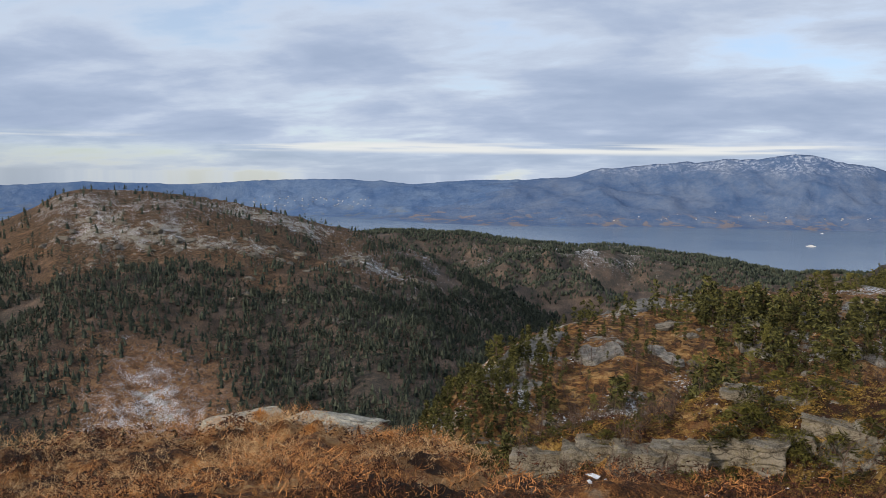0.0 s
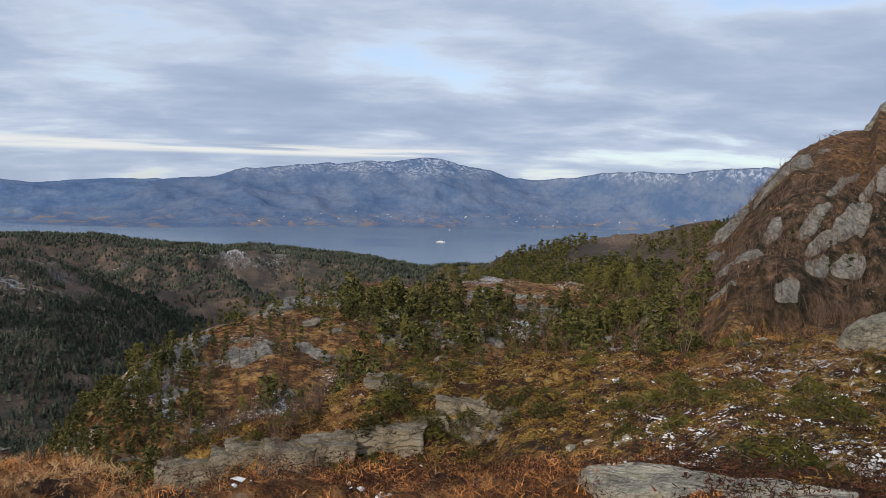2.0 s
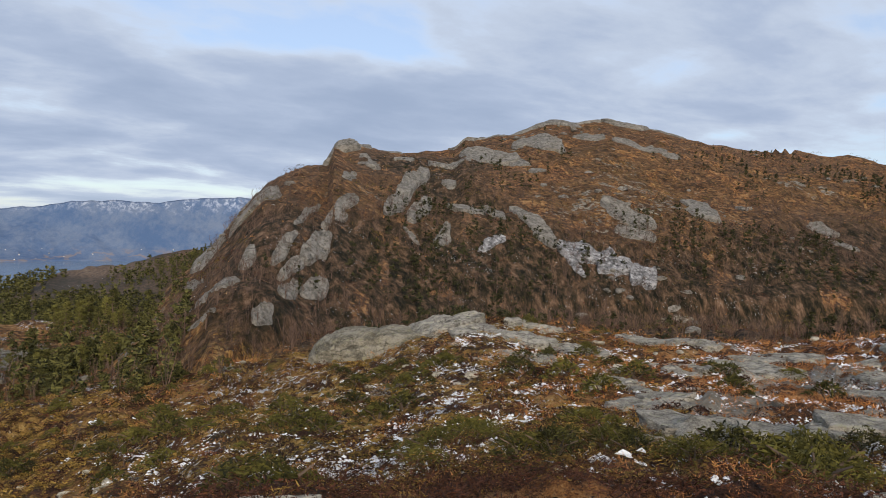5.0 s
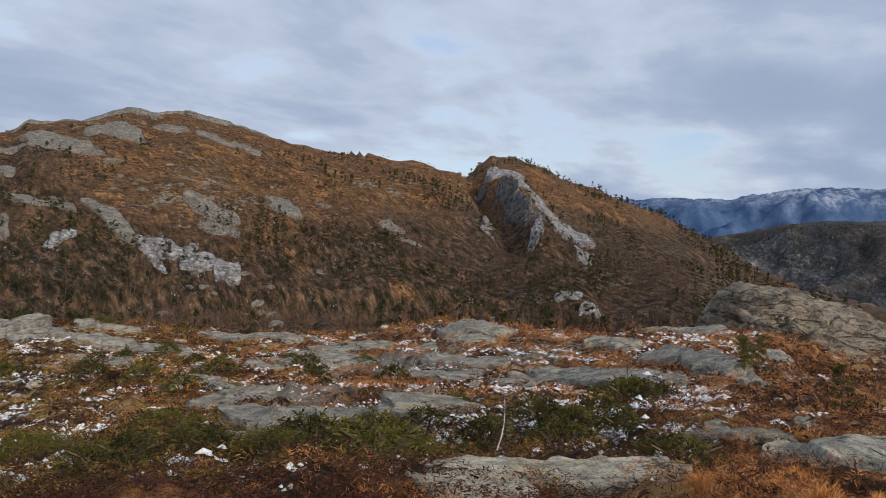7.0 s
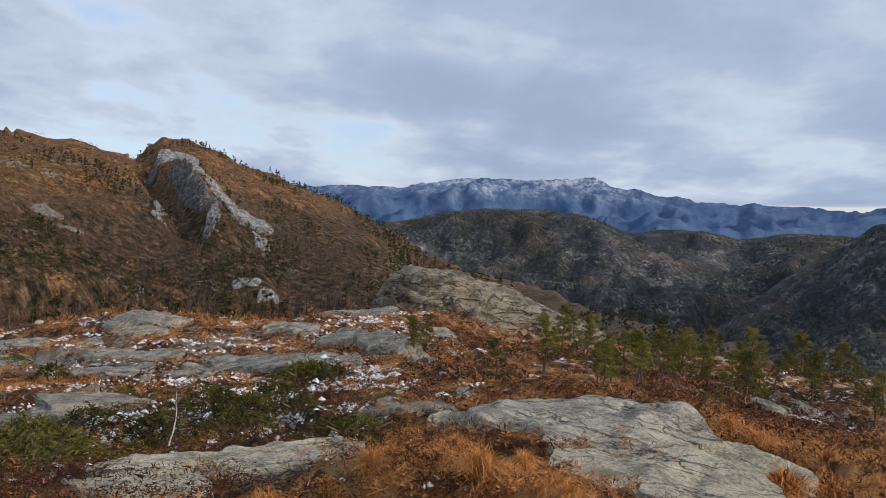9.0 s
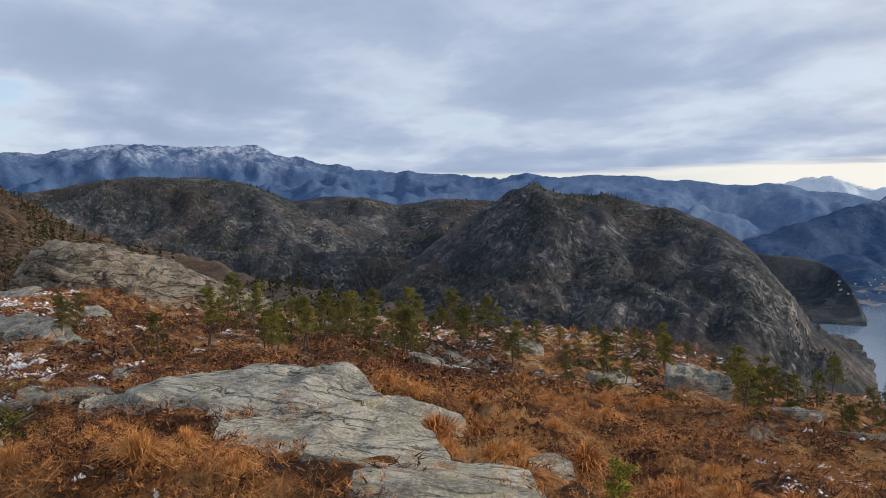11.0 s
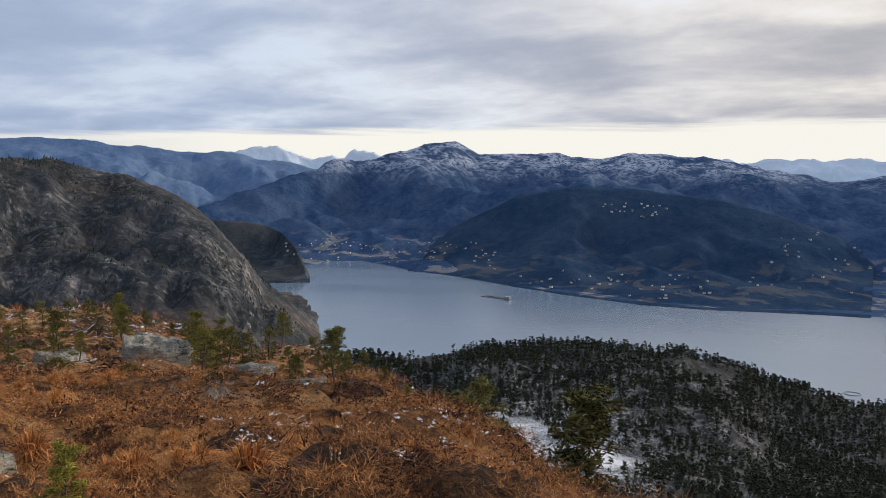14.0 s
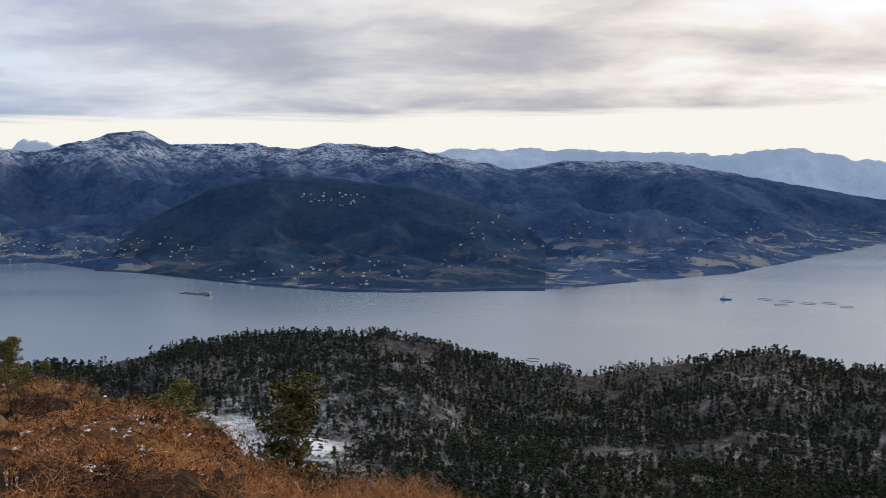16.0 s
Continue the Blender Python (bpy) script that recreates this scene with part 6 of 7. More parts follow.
# woods too far off to count
def wood_tree(seed):
    """A far conifer with a ragged outline, one metre tall."""
    rng = np.random.default_rng(seed)
    at = rng.uniform(0.3, 0.95, 8)
    centres = np.stack([rng.normal(size=8) * 0.10 * (1.2 - at), rng.normal(size=8) * 0.10 * (1.2 - at), at], -1)
    return joined([far_tree(seed, 2, 4, 0.25), sprays(rng, centres, rng.uniform(0.16, 0.30, 8) * (1.25 - 0.5 * at), 1, 0.4, 1.5, True)])


RAGGED = [wood_tree(k + 270) for k in range(10)]
DENSE = [far_tree(k + 90, 2, 4, 0.36) for k in range(3)] + [puff_tree(k + 90) for k in range(5)]
FULL = [round_pine(k + 170, 16, 14, 0.072) for k in range(6)]
MID = [round_pine(k + 70, 12, 8, 0.090) for k in range(6)]
LITE = [round_pine(k + 50, 8, 6, 0.105, 0.12, 0.26) for k in range(6)]
CROWNS = [round_pine(k + 370, 8, 5, 0.122, 0.16, 0.20) for k in range(8)]
BARE = [bare_shrub(k) for k in range(6)]


def wood(name, seed, models, mat, count, sector, sizes, label, thin=None, category="trees", crest=0.12):
    rng = np.random.default_rng(seed)
    pts, b, d = scattered(rng, count, *sector)
    keep = (pts[:, 2] > SEA + 3) & (lie(b, d)[1] < crest)
    if thin:
        keep &= rng.uniform(0, 1, count) < thin(pts, b, d)
    pts = pts[keep]
    spread(name, models, pts, rng.uniform(*sizes, len(pts)), rng, mat, label, category)


def valley_density(p, b, d):
    n = rough(p[:, 0], p[:, 1], 60, 4, 71)
    n2 = rough(p[:, 0], p[:, 1], 35, 3, 101)
    top = smooth(d, 500, 600) * smooth(p[:, 2] + 45 * n, -88, -55)
    return (1 - 0.95 * top) * (1 - np.clip(1.5 * blob(b, d, -19.5, 395, 5.2, 64), 0, 1)) * smooth(n2, -0.55, -0.30)


wood("woodland", 31, RAGGED[:4] + CROWNS[:4], FAR_NEEDLES, 24000, (-33, 10, 300, 830), (3.4, 6.4), "dense dark conifer wood on the valley side", valley_density, crest=2.0)
wood("woodland", 32, DENSE, FAR_NEEDLES, 23000, (-10, 32, 850, 1520), (4, 7.5), "dark conifer wood along the low ridge",
     lambda p, b, d: smooth(rough(p[:, 0], p[:, 1], 80, 3, 103), -0.42, -0.12) * (1 - 0.9 * np.clip(1.5 * blob(b, d, 8, 1330, 6.5, 120) * smooth(rough(p[:, 0], p[:, 1], 45, 4, 71), -0.02, 0.14), 0, 1)), crest=2.0)
wood("woodland", 48, FULL, HILL_NEEDLES, 420, (-1, 40, 74, 125), (1.1, 2.8), "olive pine thicket between rocks",
     lambda p, b, d: smooth(rough(p[:, 0], p[:, 1], 30, 3, 67) + 0.12 * (1 - smooth(b, 4, 12)) + 0.08, -0.10, 0.10), crest=2.0)
wood("woodland", 49, MID, HILL_NEEDLES, 900, (17, 42, 74, 140), (2.4, 5.6), "dark pine thicket in the hollow behind the outcrop",
     lambda p, b, d: smooth(rough(p[:, 0], p[:, 1], 22, 3, 127) + 0.12 * smooth(b, 19, 23), -0.02, 0.14) * (1 - 0.75 * np.exp(-((b - 30.5) / 2.6) ** 2)) * (1 - 0.55 * smooth(b, 34, 37)), crest=2.0)
wood("woodland", 50, MID, HILL_NEEDLES, 260, (8, 19, 66, 92), (1.8, 4.2), "olive pine thicket at the foot of the rocky hill",
     lambda p, b, d: smooth(rough(p[:, 0], p[:, 1], 12, 3, 131), -0.05, 0.14), crest=2.0)
wood("woodland", 46, FULL, HILL_NEEDLES, 170, (-5, 9, 30, 76), (1.2, 3.0), "olive pine thicket below the brow",
     lambda p, b, d: 0.85 + 0 * b, crest=2.0)
wood("woodland", 43, FULL, HILL_NEEDLES, 330, (-5, 8, 68, 114), (1.1, 2.8), "olive pine thicket on the flank of the hill",
     lambda p, b, d: 0.9 + 0 * b, crest=2.0)
wood("woodland", 44, MID, HILL_NEEDLES, 1100, (-1, 40, 125, 185), (1.5, 3.6), "olive pine thicket between rocks",
     lambda p, b, d: smooth(rough(p[:, 0], p[:, 1], 30, 3, 67) + 0.12 * (1 - smooth(b, 4, 12)) + 0.10 + 0.10 * smooth(b, 30, 38), -0.10, 0.10), crest=2.0)
wood("woodland", 33, CROWNS, HILL_NEEDLES, 5200, (18, 39.5, 185, 335), (2.2, 4.8), "green pine wood on the shoulder of the hill",
     lambda p, b, d: smooth(rough(p[:, 0], p[:, 1], 40, 3, 105), -0.4, -0.1), crest=2.0)
wood("woodland", 51, CROWNS, HILL_NEEDLES, 1500, (39.2, 44, 170, 330), (1.3, 2.8), "green pine wood on the shoulder of the hill",
     lambda p, b, d: smooth(rough(p[:, 0], p[:, 1], 40, 3, 105), -0.4, -0.1) * smooth(d, 190, 220), crest=2.0)
wood("woodland", 34, LITE, SLOPE_NEEDLES, 8000, (92, 136, 95, 430), (1.3, 3.6), "low green pines over the falling hillside",
     lambda p, b, d: smooth(rough(p[:, 0], p[:, 1], 30, 3, 107), -0.25, 0.05) * (0.25 + 0.75 * smooth(b, 97, 104)), crest=0.8)
wood("woodland", 35, CROWNS, KNOLL_NEEDLES, 22000, (152, 222, 60, 445), (2.6, 5.6), "conifer wood on the knoll above the fjord, painted in backlit shade",
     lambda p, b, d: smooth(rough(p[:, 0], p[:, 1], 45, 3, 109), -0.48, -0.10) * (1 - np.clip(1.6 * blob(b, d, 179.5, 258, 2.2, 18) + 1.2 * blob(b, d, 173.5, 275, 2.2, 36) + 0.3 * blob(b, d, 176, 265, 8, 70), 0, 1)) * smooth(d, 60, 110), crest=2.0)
TINY = [far_tree(k + 40, 1, 4, 0.24) for k in range(3)]
wood("woodland", 36, TINY, FAR_NEEDLES, 9000, (98, 158.5, 800, 1420), (2.4, 5), "sparse dark conifers on the steep mountain",
     lambda p, b, d: smooth(rough(p[:, 0], p[:, 1], 90, 4, 111), -0.15, 0.12) * (b > 124), crest=0.6)
wood("woodland", 37, TINY, FAR_NEEDLES, 7000, (95, 142, 1250, 2200), (4, 8), "scattered conifers on the mountain beyond the gorge",
     lambda p, b, d: smooth(rough(p[:, 0], p[:, 1], 120, 4, 113), -0.12, 0.12), crest=0.6)
wood("hillside_pines", 38, LITE, SLOPE_NEEDLES, 13000, (42, 99, 82, 400), (1.0, 3.3), "small pines and junipers scattered over the hill",
     lambda p, b, d: smooth(rough(p[:, 0], p[:, 1], 22, 4, 115), -0.10, 0.16) * (0.12 + 0.88 * (1 - smooth(p[:, 2], 3, 20)) + 0.30 * smooth(b, 72, 80)) * (1 - (1 - smooth(b, 53, 58)) * smooth(p[:, 2], -6, 1)), crest=0.02)
wood("birch_scrub", 39, BARE, TWIGS, 10500, (40, 104, 80, 240), (1.0, 3.2), "leafless brown birch scrub below the hill",
     lambda p, b, d: smooth(rough(p[:, 0], p[:, 1], 24, 3, 117), -0.35, 0.0) * (1 - smooth(p[:, 2], -2, 12)) * (p[:, 2] < 10), "shrubs")
wood("birch_scrub", 47, BARE, TWIGS, 900, (-4, 16, 22, 62), (0.9, 2.2), "leafless brown birch scrub in the hollow",
     lambda p, b, d: 0.8 + 0 * b, "shrubs")
wood("birch_scrub", 40, BARE, TWIGS, 1900, (-2, 44, 55, 220), (1.2, 3.6), "leafless brown birch scrub between the pines",
     lambda p, b, d: smooth(rough(p[:, 0], p[:, 1], 26, 3, 119), -0.15, 0.15), "shrubs")
wood("birch_scrub", 45, BARE, TWIGS, 5000, (152, 224, 70, 440), (2.5, 5), "leafless grey birch wood on the knoll",
     lambda p, b, d: smooth(rough(p[:, 0], p[:, 1], 45, 3, 125), -0.1, 0.15), "shrubs")
wood("birch_scrub", 41, BARE, TWIGS, 3200, (-35, 12, 300, 700), (3, 6), "leafless brown birch wood in the valley",
     lambda p, b, d: smooth(rough(p[:, 0], p[:, 1], 70, 3, 121), -0.05, 0.2), "shrubs")


# ---- loose stones ----
def small_stone(seed):
    rng = np.random.default_rng(seed)
    v, f = ball(2)
    v = v * rng.uniform(0.8, 1.1, (len(v), 1))
    for _ in range(6):
        w = rng.normal(size=3)
        w /= np.linalg.norm(w)
        v = v - np.maximum(v @ w - rng.uniform(0.5, 0.8), 0)[:, None] * w
    return v * (0.7, 0.45, 0.35), f


STONES = [small_stone(k) for k in range(6)]
wood("stones", 91, STONES, HILL_ROCK, 1500, (44, 100, 85, 420), (0.5, 2.4), "grey stones and ledges in the russet hillside",
     lambda p, b, d: smooth(rough(p[:, 0], p[:, 1], 22, 3, 151), 0.0, 0.25), "rocks")
wood("stones", 92, STONES, CLIFF, 420, (0, 44, 60, 210), (0.7, 2.8), "pale stones and ledges between the pines",
     lambda p, b, d: smooth(rough(p[:, 0], p[:, 1], 22, 3, 153), 0.0, 0.25), "rocks")
wood("stones", 93, STONES, CLIFF, 900, (-35, 8, 500, 830), (3, 9), "pale crags on the bare mountain",
     lambda p, b, d: smooth(rough(p[:, 0], p[:, 1], 60, 4, 71), 0.0, 0.2), "rocks")
wood("stones", 94, STONES, ROCK, 800, (12, 165, 9, 70), (0.15, 0.7), "small grey stones lying in the heath",
     lambda p, b, d: smooth(rough(p[:, 0], p[:, 1], 8, 3, 155), 0.0, 0.25), "rocks")


# ---- heath close by ----
def mossy(x, y, b, d):
    thicket = smooth(b, 64, 72) * (1 - smooth(b, 102, 108)) * smooth(d, 6, 8) * (1 - smooth(d, 20, 25))
    start = np.maximum(smooth(b, 4, 12), smooth(b, -4, 1) * smooth(d, 18, 23))
    return np.maximum(thicket, start * (1 - smooth(b, 66, 84)) * np.maximum(smooth(d, 9, 13), smooth(b, 44, 50) * smooth(d, 3.0, 4.2)))


def heath(name, seed, models, mat, sector, count, sizes, want, label, widths=(1.0, 1.0)):
    rng = np.random.default_rng(seed)
    pts, b, d = scattered(rng, count, *sector)
    trail = (np.abs(b - 153.8 + 1.5 * np.sin(d)) * d < 16) & (d < 10.5) & (d > 3)
    keep = clear_of_rocks(pts[:, 0], pts[:, 1]) & ~trail & (rng.uniform(0, 1, count) < want(pts[:, 0], pts[:, 1], b, d))
    pts = pts[keep]
    spread(name, models, pts, rng.uniform(*sizes, len(pts)), rng, mat, label, "vegetation", 0.04, rng.uniform(*widths, len(pts)))


def drift(x, y, size, seed, low, high):
    return smooth(rough(x, y, size, 4, seed), low, high)


BUSHES = [low_bush(k, 34, 0.9, 4, 0.32, 0.6) for k in range(5)]
SPARSE = [cushion(k + 20, 34, 0.065) for k in range(5)]
SHOOTS = [low_bush(k + 120, 17, 0.9, 3, 0.34, 0.75) for k in range(5)]
GRASS = [tuft(k, 14, 1.0, 0.016) for k in range(5)]
FINE_GRASS = [tuft(k + 60, 14, 1.0, 0.009) for k in range(5)]
THIN = [tuft(k + 30, 9, 0.9, 0.03) for k in range(5)]
def hill_growth(name, seed, models, mat, count, sizes, label, low, high):
    wood(name, seed, models, mat, count, (42, 102, 82, 340), sizes, label,
         lambda p, b, d: smooth(rough(p[:, 0], p[:, 1], 14, 4, seed), -0.12, 0.14) * (low + (high - low) * smooth(p[:, 2], -8, 14)), "vegetation")


hill_growth("deer_grass", 211, THIN, RUSSET, 11000, (0.3, 0.75), "russet grass over the hillside", 0.25, 1.0)
hill_growth("dry_grass", 213, THIN, STRAW, 4500, (0.3, 0.7), "tawny grass over the hillside", 0.3, 0.8)
hill_growth("dark_heather", 215, SPARSE, DARK_HEATHER, 6500, (1.2, 2.8), "dark heather over the hillside", 1.0, 0.45)
hill_growth("crowberry", 218, SPARSE, FLAT_MOSS, 5000, (1.3, 3.2), "olive green crowberry over the hillside", 0.8, 0.7)
dry = lambda x, y, b, d: (1 - smooth(b, 40, 50) * (1 - smooth(b, 94, 101)) * (1 - smooth(d, 18, 24))) * (0.35 + 0.65 * smooth(b, 5, 20)) * (1 - mossy(x, y, b, d)) * drift(x, y, 2.2, 131, -0.12, 0.10)
TUFTED = [low_bush(k + 140, 40, 0.9, 5, 0.13, 0.66) for k in range(4)]
LUMPS = [cushion(k + 160, 240, 0.021) for k in range(4)]
low_ground = lambda x, y, b, d: 0.9 + 0 * b
heath("dark_heather", 201, LUMPS, DARK_HEATHER, (40, 104, 3.6, 20), 420, (0.4, 1.0), low_ground, "dark heather cushions between junipers and snow", (1.0, 1.4))
heath("moss_cushions", 202, LUMPS, MOSS_MAT, (40, 92, 7.5, 22), 300, (0.4, 1.0), low_ground, "olive moss cushions between junipers and snow", (1.0, 1.5))
heath("heather", 204, TUFTED, HEATHER, (102, 192, 3.4, 20), 600, (0.4, 0.95), low_ground, "fluffy russet heather over the brow", (1.0, 1.4))
heath("dark_heather", 216, LUMPS, DARK_HEATHER, (44, 104, 3.8, 8), 230, (0.35, 0.8), low_ground, "dark heather cushions close by", (1.0, 1.4))
heath("dark_heather", 217, LUMPS, DARK_HEATHER, (-33, 44, 3.6, 9), 90, (0.35, 0.8), low_ground, "dark heather cushions close by", (1.0, 1.4))
heath("heather", 219, TUFTED, HEATHER, (156, 190, 3.2, 8), 130, (0.4, 0.8), low_ground, "fluffy russet heather close by", (1.0, 1.4))
heath("dark_heather", 205, LUMPS, DARK_HEATHER, (102, 192, 3.6, 20), 230, (0.35, 0.9), lambda x, y, b, d: drift(x, y, 2.4, 193, -0.05, 0.12), "dark heather cushions over the brow", (1.0, 1.4))
heath("dark_heather", 208, SPARSE, DARK_HEATHER, (107, 136, 11, 48), 1500, (0.4, 1.0), lambda x, y, b, d: drift(x, y, 3.0, 199, -0.10, 0.10), "dark heather clumps among the small pines", (1.0, 1.5))
heath("dark_heather", 209, LUMPS, DARK_HEATHER, (106, 132, 8, 18), 130, (0.5, 1.0), low_ground, "dark heather cushions beside the slab", (1.0, 1.5))
heath("dry_grass", 210, TUFTED, STRAW, (-33, 9, 6, 24), 330, (0.45, 1.0), lambda x, y, b, d: drift(x, y, 3.0, 137, -0.1, 0.1), "fluffy tawny grass mounds on the brow", (1.0, 1.4))
heath("heather", 206, TUFTED, HEATHER, (-33, 40, 3.4, 16), 220, (0.4, 0.95), low_ground, "fluffy russet heather over the brow", (1.0, 1.4))
heath("orange_grass", 203, SHOOTS, ORANGE, (62, 112, 22, 62), 2400, (0.4, 0.9), lambda x, y, b, d: drift(x, y, 3.2, 195, -0.05, 0.12), "bright orange grass clumps between the slabs")
heath("dark_heather", 207, SPARSE, DARK_HEATHER, (62, 112, 20, 62), 2200, (0.35, 0.8), lambda x, y, b, d: drift(x, y, 2.2, 197, -0.02, 0.12), "dark brown heather clumps between the slabs")
heath("heather", 85, SHOOTS, HEATHER, (-33, 200, 9.5, 14), 2600, (0.3, 0.6), lambda x, y, b, d: (1 - 0.85 * mossy(x, y, b, d)) * drift(x, y, 2.0, 133, -0.15, 0.08), "russet brown heather cushions in the heath")
heath("heather", 51, BUSHES, HEATHER, (-33, 200, 3.2, 9.5), 1600, (0.25, 0.60), lambda x, y, b, d: (0.6 + 0.4 * smooth(b, 5, 20)) * (1 - 0.85 * mossy(x, y, b, d)) * (0.6 + 0.4 * drift(x, y, 2.0, 133, -0.12, 0.10)), "russet brown heather cushions in the heath")
heath("heather", 52, SHOOTS, HEATHER, (-35, 190, 14, 42), 6000, (0.40, 1.0), lambda x, y, b, d: (1 - 0.75 * mossy(x, y, b, d)) * drift(x, y, 4.0, 133, -0.10, 0.12), "russet brown heather cushions in the heath")
heath("heather", 53, SHOOTS, HEATHER, (8, 165, 42, 90), 3800, (0.7, 1.6), lambda x, y, b, d: drift(x, y, 8.0, 133, -0.05, 0.15), "brown heather over the lower heath")
heath("dark_heather", 86, SPARSE, DARK_HEATHER, (-33, 200, 10, 16), 2200, (0.3, 0.6), lambda x, y, b, d: drift(x, y, 1.6, 143, -0.05, 0.10), "dark bare heather clumps in the heath")
heath("dark_heather", 60, BUSHES, DARK_HEATHER, (-33, 200, 3.4, 10), 1150, (0.25, 0.6), lambda x, y, b, d: drift(x, y, 1.6, 143, -0.05, 0.10), "dark bare heather clumps in the heath")
heath("dark_heather", 59, SPARSE, DARK_HEATHER, (-35, 190, 16, 62), 4200, (0.4, 1.1), lambda x, y, b, d: drift(x, y, 3.0, 143, -0.05, 0.15), "dark bare heather clumps in the heath")
heath("deer_grass", 81, FINE_GRASS, RUSSET, (-35, 200, 3.2, 7), 6500, (0.04, 0.10), dry, "russet deer grass between rocks and heather")
heath("deer_grass", 54, GRASS, RUSSET, (-35, 200, 7, 13), 7000, (0.04, 0.10), dry, "russet deer grass between rocks and heather")
heath("deer_grass", 55, THIN, RUSSET, (-35, 185, 13, 40), 9000, (0.12, 0.26), dry, "russet deer grass between rocks and heather")
heath("deer_grass", 56, THIN, RUSSET, (44, 165, 40, 80), 5000, (0.3, 0.6), dry, "russet deer grass on the terrace")
heath("dry_grass", 57, THIN, STRAW, (-33, 185, 13, 45), 4500, (0.08, 0.22), lambda x, y, b, d: drift(x, y, 3.0, 137, 0.05, 0.25), "tawny dry grass in the heath")
heath("dry_grass", 87, FINE_GRASS, STRAW, (-33, 200, 3.4, 9), 3000, (0.05, 0.12), lambda x, y, b, d: (1 - 0.7 * smooth(b, 10, 20)) * drift(x, y, 2.4, 139, -0.1, 0.15), "pale tawny grass on the brow")
heath("dry_grass", 76, GRASS, STRAW, (-33, 14, 8, 26), 7500, (0.06, 0.16), lambda x, y, b, d: drift(x, y, 3.0, 137, -0.1, 0.15), "pale tawny grass on the brow")
heath("dry_grass", 212, SHOOTS, STRAW, (6, 66, 20, 70), 1500, (0.3, 0.8), lambda x, y, b, d: drift(x, y, 3.4, 221, 0.0, 0.14), "pale dry grass on the mossy terrace")
heath("orange_grass", 214, SHOOTS, RUSSET, (6, 66, 20, 75), 1500, (0.3, 0.9), lambda x, y, b, d: drift(x, y, 4.4, 223, 0.0, 0.14), "russet grass on the mossy terrace")
heath("crowberry", 58, SPARSE, FLAT_MOSS, (4, 82, 9, 75), 3200, (0.3, 0.9), lambda x, y, b, d: mossy(x, y, b, d) * drift(x, y, 5.0, 139, -0.15, 0.1), "olive crowberry mats on the outcrop", (1.0, 1.6))


def snow_dab(seed):
    """Small lumps of old snow caught between stems, over one metre."""
    rng = np.random.default_rng(seed)
    v = np.array([(1, 0, 0), (0, 1, 0), (-1, 0, 0), (0, -1, 0), (0, 0, 1), (0.6, 0.6, -0.4), (-0.6, -0.6, -0.4)], float)
    f = np.array([(0, 1, 4), (1, 2, 4), (2, 3, 4), (3, 0, 4), (0, 5, 1), (2, 6, 3)])
    pieces = []
    for k in range(9):
        s = rng.uniform(0.02, 0.10)
        at = rng.normal(size=3) * (0.30, 0.18, 0.03)
        pieces.append((v * rng.uniform(0.5, 1.5, (len(v), 1)) * s * (1.0, 0.85, 0.75) + at, f))
    return joined(pieces)


def snow_material():
    mat, m, s = material("thin_old_snow", 0.75, 0.3)
    p = place(m)
    grain = m.noise(p, 30.0, 6.0, 0.7)
    colour(m, s, m.ramp(grain, [(0.36, (0.38, 0.36, 0.35)), (0.46, (0.70, 0.73, 0.77)), (0.6, (0.84, 0.86, 0.90))]))
    bump(m, s, grain, 0.6, 0.03)
    return mat


SNOW = snow_material()
MATS = [cushion(k + 60, 46, 0.085, 0.28) for k in range(5)]
FINE = [low_bush(k + 80, 30, 0.7, 4, 0.5, 0.55) for k in range(5)]
DABS = [snow_dab(k) for k in range(8)]
DARK_MAT = foliage_material("dark_heather_mat", (0.010, 0.006, 0.005), (0.070, 0.028, 0.017))
BROWN_MAT = foliage_material("red_brown_bilberry_mat", (0.055, 0.020, 0.012), (0.22, 0.080, 0.036))
snowy = lambda x, y, b, d: drift(x, y, 6.0, 161, -0.22, 0.12) * drift(x, y, 1.3, 169, -0.12, 0.12) * (0.30 + 0.70 * smooth(b, 36, 48) * (1 - smooth(b, 106, 118)) + 0.6 * smooth(b, 116, 122) * smooth(d, 13, 20)) * (1 - 0.8 * smooth(b, 138, 146) * (1 - smooth(d, 18, 26))) * smooth(b, 4, 14)
dark_spots = lambda x, y, b, d: (0.3 + 0.7 * mossy(x, y, b, d)) * (0.25 + 0.75 * drift(x, y, 2.6, 163, -0.08, 0.12))
moss_spots = lambda x, y, b, d: mossy(x, y, b, d) * (0.25 + 0.75 * drift(x, y, 3.0, 165, -0.08, 0.12))
heath("heather_mats", 71, MATS, DARK_MAT, (4, 112, 18, 62), 4200, (0.4, 1.0), dark_spots, "dark heather mats on the terrace", (0.8, 1.3))
heath("heather_mats", 78, FINE, DARK_MAT, (4, 165, 4, 18), 1800, (0.25, 0.6), dark_spots, "dark heather mats on the terrace", (0.8, 1.3))
heath("moss_mats", 72, MATS, MOSS_MAT, (4, 86, 18, 62), 4600, (0.35, 0.9), moss_spots, "olive moss mats between the heather", (0.8, 1.4))
heath("moss_mats", 79, FINE, MOSS_MAT, (8, 106, 4, 18), 1200, (0.25, 0.6), moss_spots, "olive moss mats between the heather", (0.8, 1.4))
heath("bilberry_mats", 73, MATS, BROWN_MAT, (-35, 165, 18, 66), 3600, (0.2, 0.7), lambda x, y, b, d: drift(x, y, 2.2, 167, 0.0, 0.2), "red-brown bilberry mats in the heath", (0.8, 1.3))
